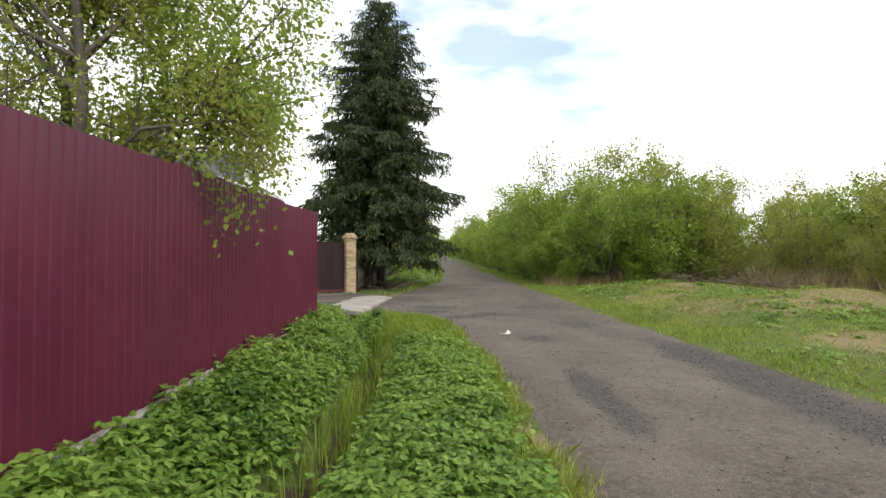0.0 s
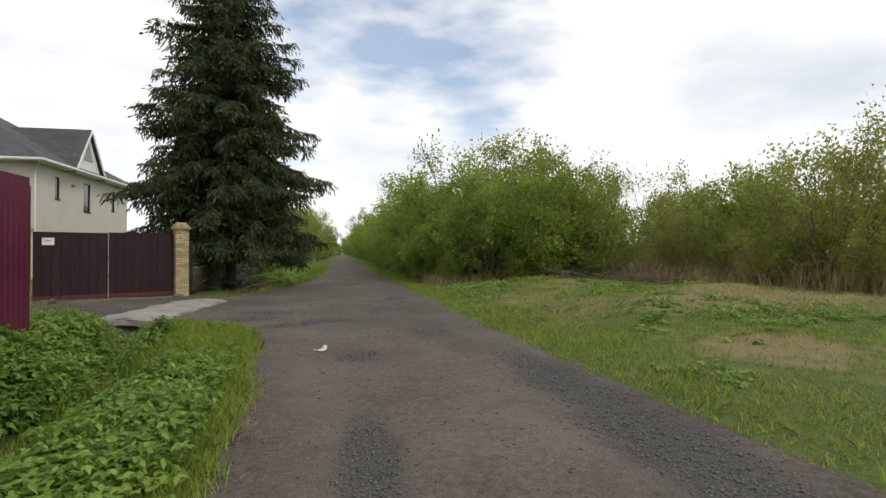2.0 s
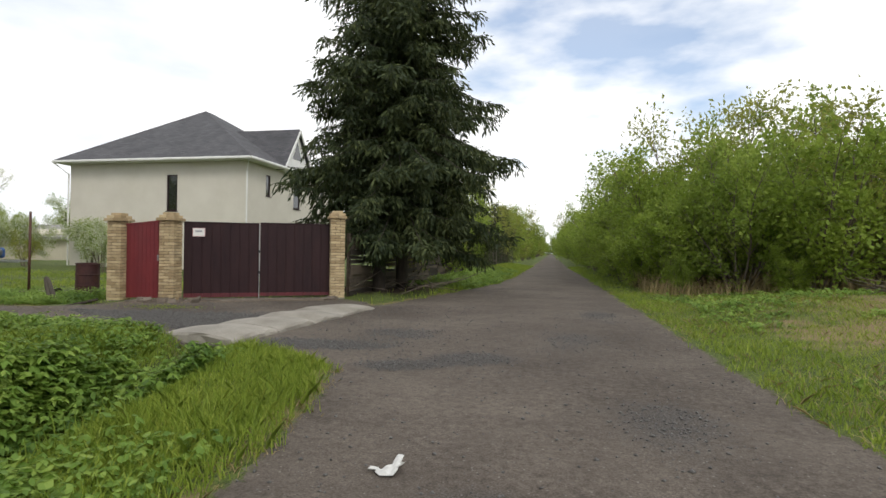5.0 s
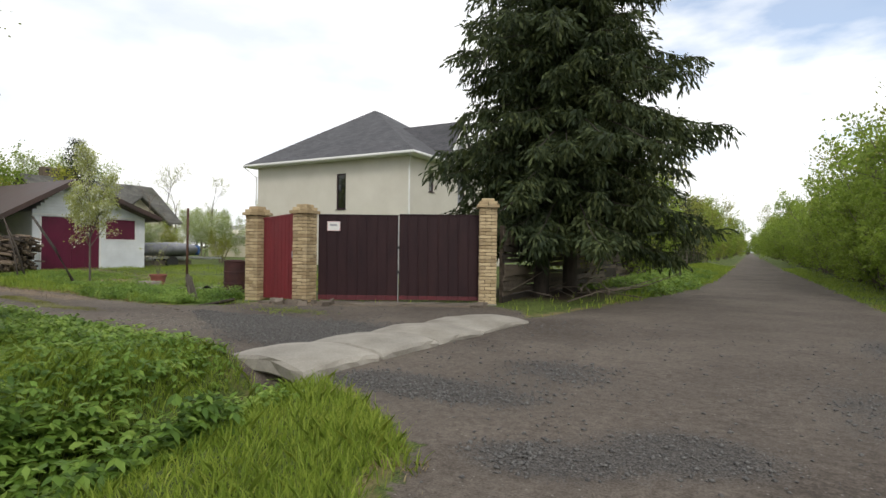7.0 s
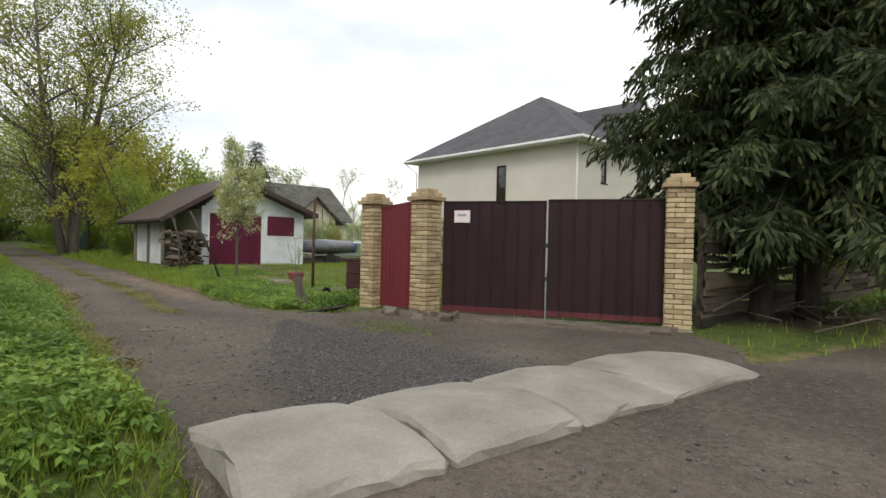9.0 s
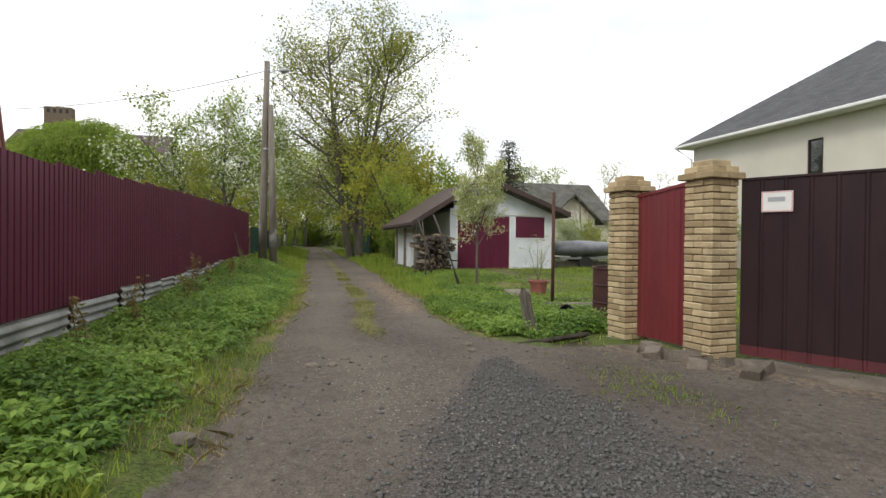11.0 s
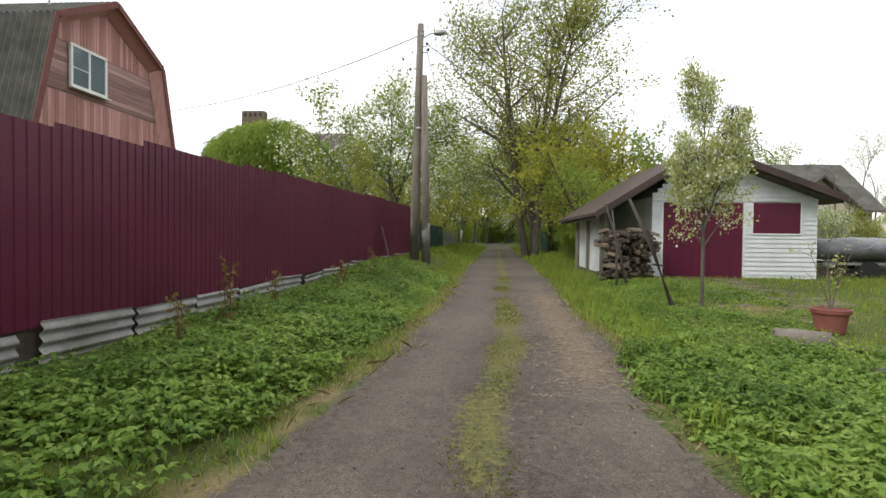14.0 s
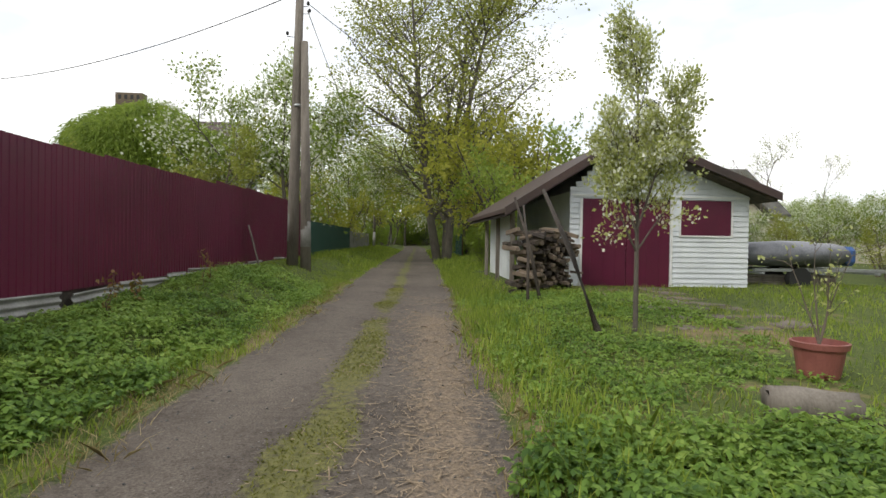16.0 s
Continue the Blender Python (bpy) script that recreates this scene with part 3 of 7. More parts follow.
mud_and_dark = mud_and_dark + 0.8 * np.exp(-(((GX + 2.6) / 2.0) ** 2 + ((GY - 24.8) / 2.6) ** 2)) + 0.6 * np.exp(-(((GX - 8.9) / 0.8) ** 2 + ((GY - 14.4) / 0.35) ** 2))
mud_and_dark = mud_and_dark + 0.7 * np.exp(-(((GX + 7.9) / 0.9) ** 2 + ((GY - 18.7) / 0.5) ** 2))
track = np.zeros_like(GX)
for off, w in ((1.05, 0.34), (2.75, 0.36)):
    track = track + np.exp(-((GX - (road_right(GY) - 0.35 - off + 0.12 * np.sin(GY * 0.35))) / w) ** 2) * (GX > 0.3)
for off in (-0.72, 0.78):
    track = track + in_lane * np.exp(-((GY - lane_mid - off) / 0.33) ** 2)
track = track + 0.8 * np.exp(-((GY - 16.0 - 0.1 * np.sin(GX)) / 0.45) ** 2) * smooth01(-GX, -1, 1) * (1 - in_lane)
track = track * (1 - 0.75 * smooth01(GY, 10.0, 13.0) * (GX > -1.5))
track = np.clip(track * (0.65 + 0.55 * fbm(GX, GY, 0.9, 14)), 0, 1)
# ground colour darkened under the thicket to give it a dark base
mud_and_dark = mud_and_dark + 0.85 * smooth01(GX, 5.4, 6.6) * (1 - smooth01(GX, 15.5, 17)) * smooth01(GY + 0.25 * fbm(GX, GY, 0.9, 3), 24.2, 25.2) * (1 - smooth01(GY, 60, 80))
dry = dry + 0.6 * smooth01(GX, 13.0, 14.4) * (GY > 8) * (GY < 26)
layers = {"track": track, "road": near, "gravel": gravel, "moss": moss, "chips": chips, "dry": dry, "mud_and_dark": mud_and_dark}


def sheet(name, faces, label, category):
    used = np.unique(faces)
    back = np.full(len(gverts), -1, np.int64)
    back[used] = np.arange(len(used))
    me = mesh_np(name, gverts[used], back[faces])
    me.polygons.foreach_set("use_smooth", [True] * len(me.polygons))
    for key, arr in layers.items():
        me.attributes.new(key, "FLOAT", "POINT").data.foreach_set("value", arr.reshape(-1)[used].astype(np.float32))
    return tagged(link_mesh(name, me, M_GROUND), label, category, kind="structure")


face_depth = depth_all.reshape(-1)[gfaces].mean(1)
sheet("road", gfaces[face_depth > 0], "grey-brown unpaved earth road with gravel patches and tyre tracks", "road")
sheet("ground", gfaces[face_depth <= 0], "green grassy ground with weeds, dry patches and a muddy ditch", "ground")


def gz(x, y):
    return float(ground_height(x, y))


# ---- red profiled-steel fences ----
def profile_panel(width, height, pitch=0.115, deep=0.010, thick=0.004):
    """A trapezoid-profiled steel sheet standing on z = 0, running along x."""
    pts = []
    n = max(1, round(width / pitch))
    p = width / n
    for i in range(n):
        x = i * p
        pts += [(x, 0.0), (x + 0.52 * p, 0.0), (x + 0.60 * p, -deep), (x + 0.92 * p, -deep)]
    pts.append((width, 0.0))
    loop = [(x, y) for x, y in pts] + [(x, y + thick) for x, y in reversed(pts)]
    bm = bmesh.new()
    lo = [bm.verts.new((x, y, 0)) for x, y in loop]
    hi = [bm.verts.new((x, y, height)) for x, y in loop]
    m = len(loop)
    for i in range(m):
        j = (i + 1) % m
        bm.faces.new((lo[i], lo[j], hi[j], hi[i]))
    k = len(pts)
    for i in range(k - 1):
        a, b = i, i + 1
        c, d = m - 1 - i - 1, m - 1 - i
        bm.faces.new((hi[a], hi[b], hi[c], hi[d]))
        bm.faces.new((lo[d], lo[c], lo[b], lo[a]))
    return bm


def panel_fence(name, a, b, low, high, label, material, seed, step=1.15, slump=0.012):
    """Sheets from a to b in the plan; low and high give the sheets' lower and upper edge by distance along it. Ribs face the right-hand side of a->b."""
    a, b = Vector(a), Vector(b)
    d = b - a
    count = max(1, round(d.length / step))
    w = d.length / count
    rnd = random.Random(seed)
    f = thing(name, label, "fence", (a.x, a.y, 0))
    turn = math.degrees(math.atan2(d.y, d.x))
    f.matrix_basis = pose(a.x, a.y, 0, 0, 0, turn)
    meshes = {}
    for i in range(count):
        s = (i + 0.5) * w
        z0, z1 = low(s), high(s) + rnd.uniform(-slump, slump)
        key = round((z1 - z0) / 0.02)
        if key not in meshes:
            ob = part("panel", profile_panel(w + 0.02, key * 0.02), material, f)
            meshes[key] = ob.data
        else:
            ob = new("panel", meshes[key])
            ob.parent = f
        ob.matrix_basis = pose(i * w, -0.004 * (i % 2), z0, rnd.uniform(-0.25, 0.25), rnd.uniform(-0.12, 0.12), 0)
    post = None
    for i in range(0, count + 1, 2):
        if post is None:
            post = part("post", boxbm((-0.03, 0.02, 0), (0.03, 0.08, 1.0), 0.004), M_RUST, f)
            ob = post
        else:
            ob = new("post", post.data)
            ob.parent = f
        ob.matrix_basis = pose(min(i * w, d.length - 0.04) + (0.04 if i == 0 else 0), 0, -0.2) @ Matrix.Diagonal((1, 1, high(i * w) - 0.06 + 0.2, 1))
    for zf in (0.22, 0.85):
        z0 = low(0) + (high(0) - low(0)) * zf
        z1 = low(d.length) + (high(d.length) - low(d.length)) * zf
        bm = bmesh.new()
        prism(bm, [(0.02, 0.006, z0), (0.02, 0.03, z0), (0.02, 0.03, z0 + 0.04), (0.02, 0.006, z0 + 0.04)], (d.length - 0.04, 0, z1 - z0))
        part("rail", bm, M_RUST, f)
    return f


FX = -1.87
panel_fence("metal_fence", (FX, -14.0), (FX, 10.9), lambda s: 0.34, lambda s: 2.32 + 0.01 * math.sin(s), "tall wine-red profiled steel fence beside the overgrown ditch", M_FENCE, 1)
# the corner piece runs from the road fence to the lane fence
panel_fence("metal_fence", (FX, 10.95), (-4.4, 13.0), lambda s: 0.36, lambda s: 2.25 - 0.09 * s, "wine-red profiled steel fence across the street corner", M_FENCE, 2)
LANE_TOP = lambda x: float(lerp(x, [-33, -20, -14, -9.5, -6.6, -4.4], [2.62, 2.42, 2.27, 2.08, 1.97, 1.95]))
panel_fence("metal_fence", (-4.45, 13.02), (-32.0, 13.05), lambda s: 0.53, lambda s: LANE_TOP(-4.45 - s) + (0.06 if s > 17.5 else 0.0), "long wine-red profiled steel fence along the lane", M_FENCE, 3)

# ---- corrugated slate strips and footing under the fences ----
def slate_strip(width, height=0.40, pitch=0.098, deep=0.017):
    """A corrugated sheet laid with its waves level; stands on z = 0 along x."""
    bm = bmesh.new()
    n = 28
    rows = []
    for back in (0.0, 0.008):
        rows.append([(deep * math.sin(2 * math.pi * k / n * height / pitch) + back, height * k / n) for k in range(n + 1)])
    loop = rows[0] + list(reversed(rows[1]))
    prism(bm, [(0, y, z) for y, z in loop], (width, 0, 0))
    return bm


def slates():
    rnd = random.Random(5)
    x = -5.2
    g = "slate sheets under the lane fence"
    while x > -31:
        w = rnd.choice((0.85, 1.1, 1.3, 1.6))
        tall = rnd.uniform(0.33, 0.40)
        base = min(gz(x - w / 2, 13.05) - 0.02, 0.54 - tall)
        ob = part("slate_sheet", slate_strip(w, tall), M_SLATE)
        tagged(ob, "weathered grey corrugated slate sheet closing the gap under the fence", "slate sheet", g)
        ob.matrix_basis = pose(x - w, 13.035 + rnd.uniform(0, 0.02), base + rnd.uniform(-0.03, 0.03), rnd.uniform(-5, 1), rnd.uniform(-2.2, 2.2), 0)
        x -= w + rnd.choice((0.03, 0.05, 0.10, 0.24))
    # dark boards added behind the slates to keep their gaps dark
    for k in range(13):
        bx = -5.3 - 2.02 * k
        ob = part("skirting_board", boxbm((-2.0, 0, 0), (0, 0.025, 0.40), 0.004), M_WOOD_DARK)
        tagged(ob, "dark backing board added to darken the gaps between the slate sheets", "board", "boards under the lane fence")
        ob.matrix_basis = pose(bx, 12.965, 0.13, 0, rnd.uniform(-0.5, 0.5), 0)
    y = -3.0
    while y < 10.6:
        w = rnd.uniform(0.7, 1.5)
        ob = part("concrete_block", boxbm((-0.09, 0, -0.15), (0.09, w, 0.24), 0.02), M_CONCRETE)
        tagged(ob, "pale rough concrete footing block under the red fence", "concrete block", "footing under the road fence")
        ob.matrix_basis = pose(FX - 0.03, y, gz(FX, y + w / 2) - 0.09, 0, rnd.uniform(-4, 4), rnd.uniform(-2, 2))
        y += w + rnd.uniform(0.05, 0.5)


slates()


# ---- brick pillars and the gate ----
BRICK_MESH = {}


def rough_brick(w, d, h, seed):
    key = (w, d, h, seed)
    if key not in BRICK_MESH:
        rnd = random.Random(seed * 7 + int(w * 1000))
        bm = bmesh.new()
        vs = box(bm, (0, 0, 0), (w, d, h), 0.008)
        for v in bm.verts:
            v.co += Vector((rnd.uniform(-0.004, 0.004), rnd.uniform(-0.005, 0.005), rnd.uniform(-0.002, 0.002)))
        me = bpy.data.meshes.new("brick")
        bmesh.ops.recalc_face_normals(bm, faces=bm.faces)
        bm.to_mesh(me)
        bm.free()
        me.materials.append(M_BRICK)
        BRICK_MESH[key] = me
    return BRICK_MESH[key]


def brick(parent, x, y, z, w, d, h, rnd):
    ob = new("brick", rough_brick(w, d, h, rnd.randrange(4)))
    ob.parent = parent
    ob.location = (x + rnd.uniform(-0.003, 0.003), y + rnd.uniform(-0.003, 0.003), z)


def pillar(x, y, turn, base, label, seed, courses=26, toppled=False):
    """A pillar one and a half bricks square (0.38 m); x, y is its middle."""
    rnd = random.Random(seed)
    t = thing("brick_pillar", label, "pillar", (x, y, 0), "pillars of the gate")
    t.matrix_basis = pose(x, y, base, 0, 0, turn)
    part("core", boxbm((-0.172, -0.172, 0), (0.172, 0.172, courses * 0.075 + 0.02)), M_MORTAR, t, "brown mortar core")
    part("plinth", boxbm((-0.215, -0.215, -0.30), (0.215, 0.215, 0.0), 0.02), M_CONCRETE, t, "rough concrete foot")
    A, B, H = 0.25, 0.12, 0.065
    for c in range(courses):
        z = 0.006 + c * 0.075
        odd = c % 2
        # four sides, header and stretcher turned round the square
        if odd:
            brick(t, -0.19, -0.19, z, A, B, H, rnd)
            brick(t, 0.07, -0.19, z, B, A, H, rnd)
            brick(t, -0.06, 0.07, z, A, B, H, rnd)
            brick(t, -0.19, -0.06, z, B, A, H, rnd)
        else:
            brick(t, -0.19, -0.19, z, B, A, H, rnd)
            brick(t, -0.06, -0.19, z, A, B, H, rnd)
            brick(t, 0.07, -0.06, z, B, A, H, rnd)
            brick(t, -0.19, 0.07, z, A, B, H, rnd)
    z = courses * 0.075
    for half, h, nb in ((0.245, 0.07, 2), (0.20, 0.07, 2), (0.14, 0.06, 1)):
        w = 2 * half / nb - 0.006
        for i in range(nb):
            for j in range(nb):
                brick(t, -half + i * 2 * half / nb, -half + j * 2 * half / nb, z + 0.003, round(w, 3), round(w, 3), h, rnd)
        z += h + 0.004
    return t


GATE_TURN = 28.3
GA, GB = Vector((-6.36, 20.05)), Vector((-3.16, 21.78))      # ends of the double gate
pillar(-7.90, 19.72, 2, -0.02, "buff split-face brick gate pillar with stepped cap beside the wicket", 11)
pillar(-6.53, 19.83, 6, 0.0, "buff split-face brick gate pillar between wicket and double gate", 12)
pillar(-2.98, 21.78, GATE_TURN, 0.02, "buff split-face brick gate pillar beneath the spruce branches", 13, courses=28)


def gate_leaf(width, height, material, skirt, ribs):
    """Ribbed sheet on a frame, hung along x from 0 to width; skirt: bare red strip at the foot."""
    bm = bmesh.new()
    n = ribs
    p = width / n
    pts = []
    for i in range(n):
        x = i * p
        pts += [(x, 0.0), (x + 0.80 * p, 0.0), (x + 0.86 * p, -0.012), (x + 0.94 * p, -0.012)]
    pts.append((width, 0.0))
    loop = pts + [(x, 0.012) for x, y in reversed(pts)]
    prism(bm, [(x, y, skirt) for x, y in loop], (0, 0, height - skirt))
    return bm, loop


def double_gate():
    d = GB - GA
    t = thing("double_gate", "closed dark brown sheet-steel double gate, red paint showing at the foot", "gate", (GA.x, GA.y, 0))
    t.matrix_basis = pose(GA.x, GA.y, 0.03, 0, 0, math.degrees(math.atan2(d.y, d.x)))
    half = d.length / 2
    for i in range(2):
        x0 = i * half + (0.012 if i else 0.02)
        w = half - 0.032
        top = 1.90 + 0.02 * i
        bm, loop = gate_leaf(w, top, M_GATE, 0.13, 8)
        leaf = part("leaf", bm, M_GATE, t)
        leaf.location = (x0, 0, 0)
        bm = bmesh.new()
        prism(bm, [(x, y, 0.02 + 0.02 * i) for x, y in loop], (0, 0, 0.107 - 0.02 * i))
        part("foot_strip", bm, M_FOOT, leaf, "worn red strip along the foot")
        for z in (0.10, 0.95, top - 0.06):
            part("frame_bar", boxbm((0, 0.014, z), (w, 0.05, z + 0.04), 0.004), M_GATE, leaf)
        part("top_bar", boxbm((0, -0.014, top), (w, 0.03, top + 0.03), 0.005), M_GATE, leaf)
    sx = half - 0.006
    part("latch_bar", boxbm((sx - 0.008, -0.03, -0.04), (sx + 0.012, -0.012, 1.90), 0.003), M_METAL, t, "thin pale steel drop bolt")
    for z in (0.62, 1.16):
        part("latch", boxbm((sx - 0.03, -0.045, z), (sx + 0.03, -0.016, z + 0.07), 0.006), M_BLACK, t, "black latch")
    sign = thing("gate_sign", "small white plate with red border fixed to the gate", "sign")
    sign.matrix_basis = t.matrix_basis @ pose(0.22, -0.016, 1.555)
    part("plate", boxbm((0, -0.006, 0), (0.29, 0.0, 0.215), 0.001), M_WHITE, sign)
    for lo, hi in (((0.004, -0.009, 0.004), (0.286, -0.0065, 0.012)), ((0.004, -0.009, 0.203), (0.286, -0.0065, 0.211)),
                   ((0.004, -0.009, 0.013), (0.012, -0.0065, 0.202)), ((0.278, -0.009, 0.013), (0.286, -0.0065, 0.202))):
        part("border", boxbm(lo, hi), M_SIGN_RED, sign, "faded red border")
    part("print", boxbm((0.06, -0.009, 0.11), (0.22, -0.0065, 0.155)), M_SIGN_GREY, sign, "faded grey print")


double_gate()


def wicket():
    a, b = Vector((-7.70, 19.72)), Vector((-6.73, 19.80))
    d = b - a
    t = thing("wicket_gate", "closed faded red sheet-steel wicket between brick pillars", "gate", (a.x, a.y, 0))
    t.matrix_basis = pose(a.x, a.y, 0.02, 0, 0, math.degrees(math.atan2(d.y, d.x)))
    bm = bmesh.new()
    n, w = 9, d.length - 0.02
    # ribbed sheet whose top rises towards the gate
    loop = []
    for i in range(n):
        x = 0.01 + i * w / n
        p = w / n
        loop += [(x, 0.0), (x + 0.75 * p, 0.0), (x + 0.83 * p, -0.012), (x + 0.93 * p, -0.012)]
    loop.append((0.01 + w, 0.0))
    pts = loop + [(x, 0.012) for x, y in reversed(loop)]
    prism(bm, [(x, y, 0.03) for x, y in pts], (0, 0, 1.80))
    for v in bm.verts:
        if v.co.z > 1:
            v.co.z += 0.10 * v.co.x / w
    part("leaf", bm, M_GATE_RED, t)
    bm = bmesh.new()
    prism(bm, [(0.0, -0.016, 1.82), (0.0, 0.03, 1.82), (0.0, 0.03, 1.86), (0.0, -0.016, 1.86)], (w + 0.02, 0, 0.10))
    part("top_bar", bm, M_GATE_RED, t)
    part("handle", boxbm((w - 0.10, -0.05, 0.95), (w - 0.07, -0.012, 1.10), 0.006), M_METAL, t, "steel handle")


wicket()


def slabs():
    """Concrete culvert slabs laid in a row over the ditch."""
    cuts = (14.58, 15.68, 16.82, 18.0, 19.55)
    lean = (-2.10, -2.02, -1.95, -1.86)
    for i in range(4):
        y0, y1 = cuts[i], cuts[i + 1]
        bm = bmesh.new()
        box(bm, (-0.62, 0, -0.17), (0.62, y1 - y0 - 0.045, 0.0), 0.03)
        rnd = random.Random(i)
        bmesh.ops.subdivide_edges(bm, edges=[e for e in bm.edges if e.calc_length() > 0.5], cuts=5, use_grid_fill=True)
        for v in bm.verts:
            v.co.z += 0.05 * math.cos(v.co.x / 0.62 * 1.4) - 0.03 + 0.035 * math.sin(math.pi * min(1, max(0, v.co.y / (y1 - y0))))
            v.co.y += 0.10 * (1 - (v.co.x / 0.62) ** 2)
            v.co += Vector((rnd.uniform(-0.02, 0.02), rnd.uniform(-0.02, 0.02), rnd.uniform(-0.006, 0.006)))
        ob = part("concrete_slab", bm, M_CONCRETE, None, smooth=False)
        tagged(ob, "worn pale concrete slab covering the ditch before the gate", "slab", "slabs over the ditch")
        ob.matrix_basis = pose(lean[i], y0, 0.085 - 0.012 * i, 0, rnd.uniform(-1, 1), -5 + rnd.uniform(-1, 1))
    bm = boxbm((0, 0, -0.2), (3.7, 0.62, 0.045), 0.02)
    bmesh.ops.subdivide_edges(bm, edges=[e for e in bm.edges if e.calc_length() > 0.5], cuts=9, use_grid_fill=True)
    rnd = random.Random(8)
    for v in bm.verts:
        v.co += Vector((0, rnd.uniform(-0.03, 0.03), rnd.uniform(-0.012, 0.012)))
    ob = part("threshold", bm, M_DIRTY)
    tagged(ob, "cracked concrete strip along the foot of the gate", "threshold", kind="structure")
    d = (GB - GA).normalized()
    ob.matrix_basis = pose(GA.x + 0.5 * d.y, GA.y - 0.5 * d.x, -0.035, 0, 0, GATE_TURN)


slabs()


def rubble_blocks():
    """Broken bricks and lumps of concrete bedded round the feet of the pillars."""
    rnd = random.Random(44)
    for cx, cy, n, sp in ((-6.35, 19.45, 9, 0.30), (-7.0, 19.35, 5, 0.28), (-2.9, 21.35, 4, 0.22), (-5.6, 19.75, 4, 0.25)):
        for k in range(n):
            x, y = cx + rnd.gauss(0, sp), cy + rnd.gauss(0, sp * 0.6)
            w, d, h = rnd.uniform(0.05, 0.17), rnd.uniform(0.04, 0.11), rnd.uniform(0.03, 0.08)
            bm = boxbm((-w, -d, -h), (w, d, h), 0.012)
            for v in bm.verts:
                v.co *= rnd.uniform(0.82, 1.12)
            ob = tagged(part("rubble_lump", bm, M_DIRTY), "broken lump of dirty concrete bedded beside a gate pillar", "rubble", "rubble round the gate pillars")
            ob.matrix_basis = pose(x, y, gz(x, y) + h * 0.3, rnd.uniform(-14, 14), rnd.uniform(-14, 14), rnd.uniform(0, 180))


rubble_blocks()


# ---- houses ----
def wall_with_openings(bm, length, height, thick, openings, base=0.0):
    """A wall along x from 0 to length, its face at y = 0, thickness to +y, with rectangular holes (x0, x1, z0, z1)."""
    xs = sorted({0.0, length, *[o[0] for o in openings], *[o[1] for o in openings]})
    zs = sorted({base, height, *[o[2] for o in openings], *[o[3] for o in openings]})
    for i in range(len(xs) - 1):
        for j in range(len(zs) - 1):
            cx, cz = (xs[i] + xs[i + 1]) / 2, (zs[j] + zs[j + 1]) / 2
            if any(o[0] < cx < o[1] and o[2] < cz < o[3] for o in openings):
                continue
            box(bm, (xs[i], 0, zs[j]), (xs[i + 1], thick, zs[j + 1]))
    bmesh.ops.remove_doubles(bm, verts=bm.verts, dist=0.0005)
    seen_faces = {}
    bm.verts.index_update()
    for f in list(bm.faces):
        key = tuple(sorted(v.index for v in f.verts))
        if key in seen_faces:
            bm.faces.remove(f)
            if seen_faces[key].is_valid:
                bm.faces.remove(seen_faces[key])
        else:
            seen_faces[key] = f


def window(parent, m, w, h, frame_mat, glass_mat, bars=0, sill=True, fw=0.06, transom=False):
    """A window whose lower left outer corner is at the origin of m, facing -y; set into the wall by 6 cm."""
    fr = bmesh.new()
    for lo, hi in (((0, 0.04, 0), (fw, 0.12, h)), ((w - fw, 0.04, 0), (w, 0.12, h)), ((fw, 0.04, 0), (w - fw, 0.12, fw)), ((fw, 0.04, h - fw), (w - fw, 0.12, h))):
        box(fr, lo, hi)
    for i in range(bars):
        x = w * (i + 1) / (bars + 1)
        box(fr, (x - fw * 0.45, 0.045, fw), (x + fw * 0.45, 0.115, h - fw))
    if transom:
        box(fr, (fw, 0.05, h * 0.45), (w / 2, 0.10, h * 0.45 + 0.03))
    wob = part("window", fr, frame_mat, parent)
    wob.matrix_basis = m
    part("pane", boxbm((fw * 0.5, 0.075, fw * 0.5), (w - fw * 0.5, 0.085, h - fw * 0.5)), glass_mat, wob, "dark reflecting glass")
    if sill:
        part("sill", boxbm((-0.05, -0.05, -0.05), (w + 0.05, 0.05, -0.005), 0.006), frame_mat, wob)
    return wob


def roof_plate(bm, corners, thick=0.12):
    """A sloped roof face from its outer corners, with thickness downwards."""
    prism(bm, corners, (0, 0, -thick))


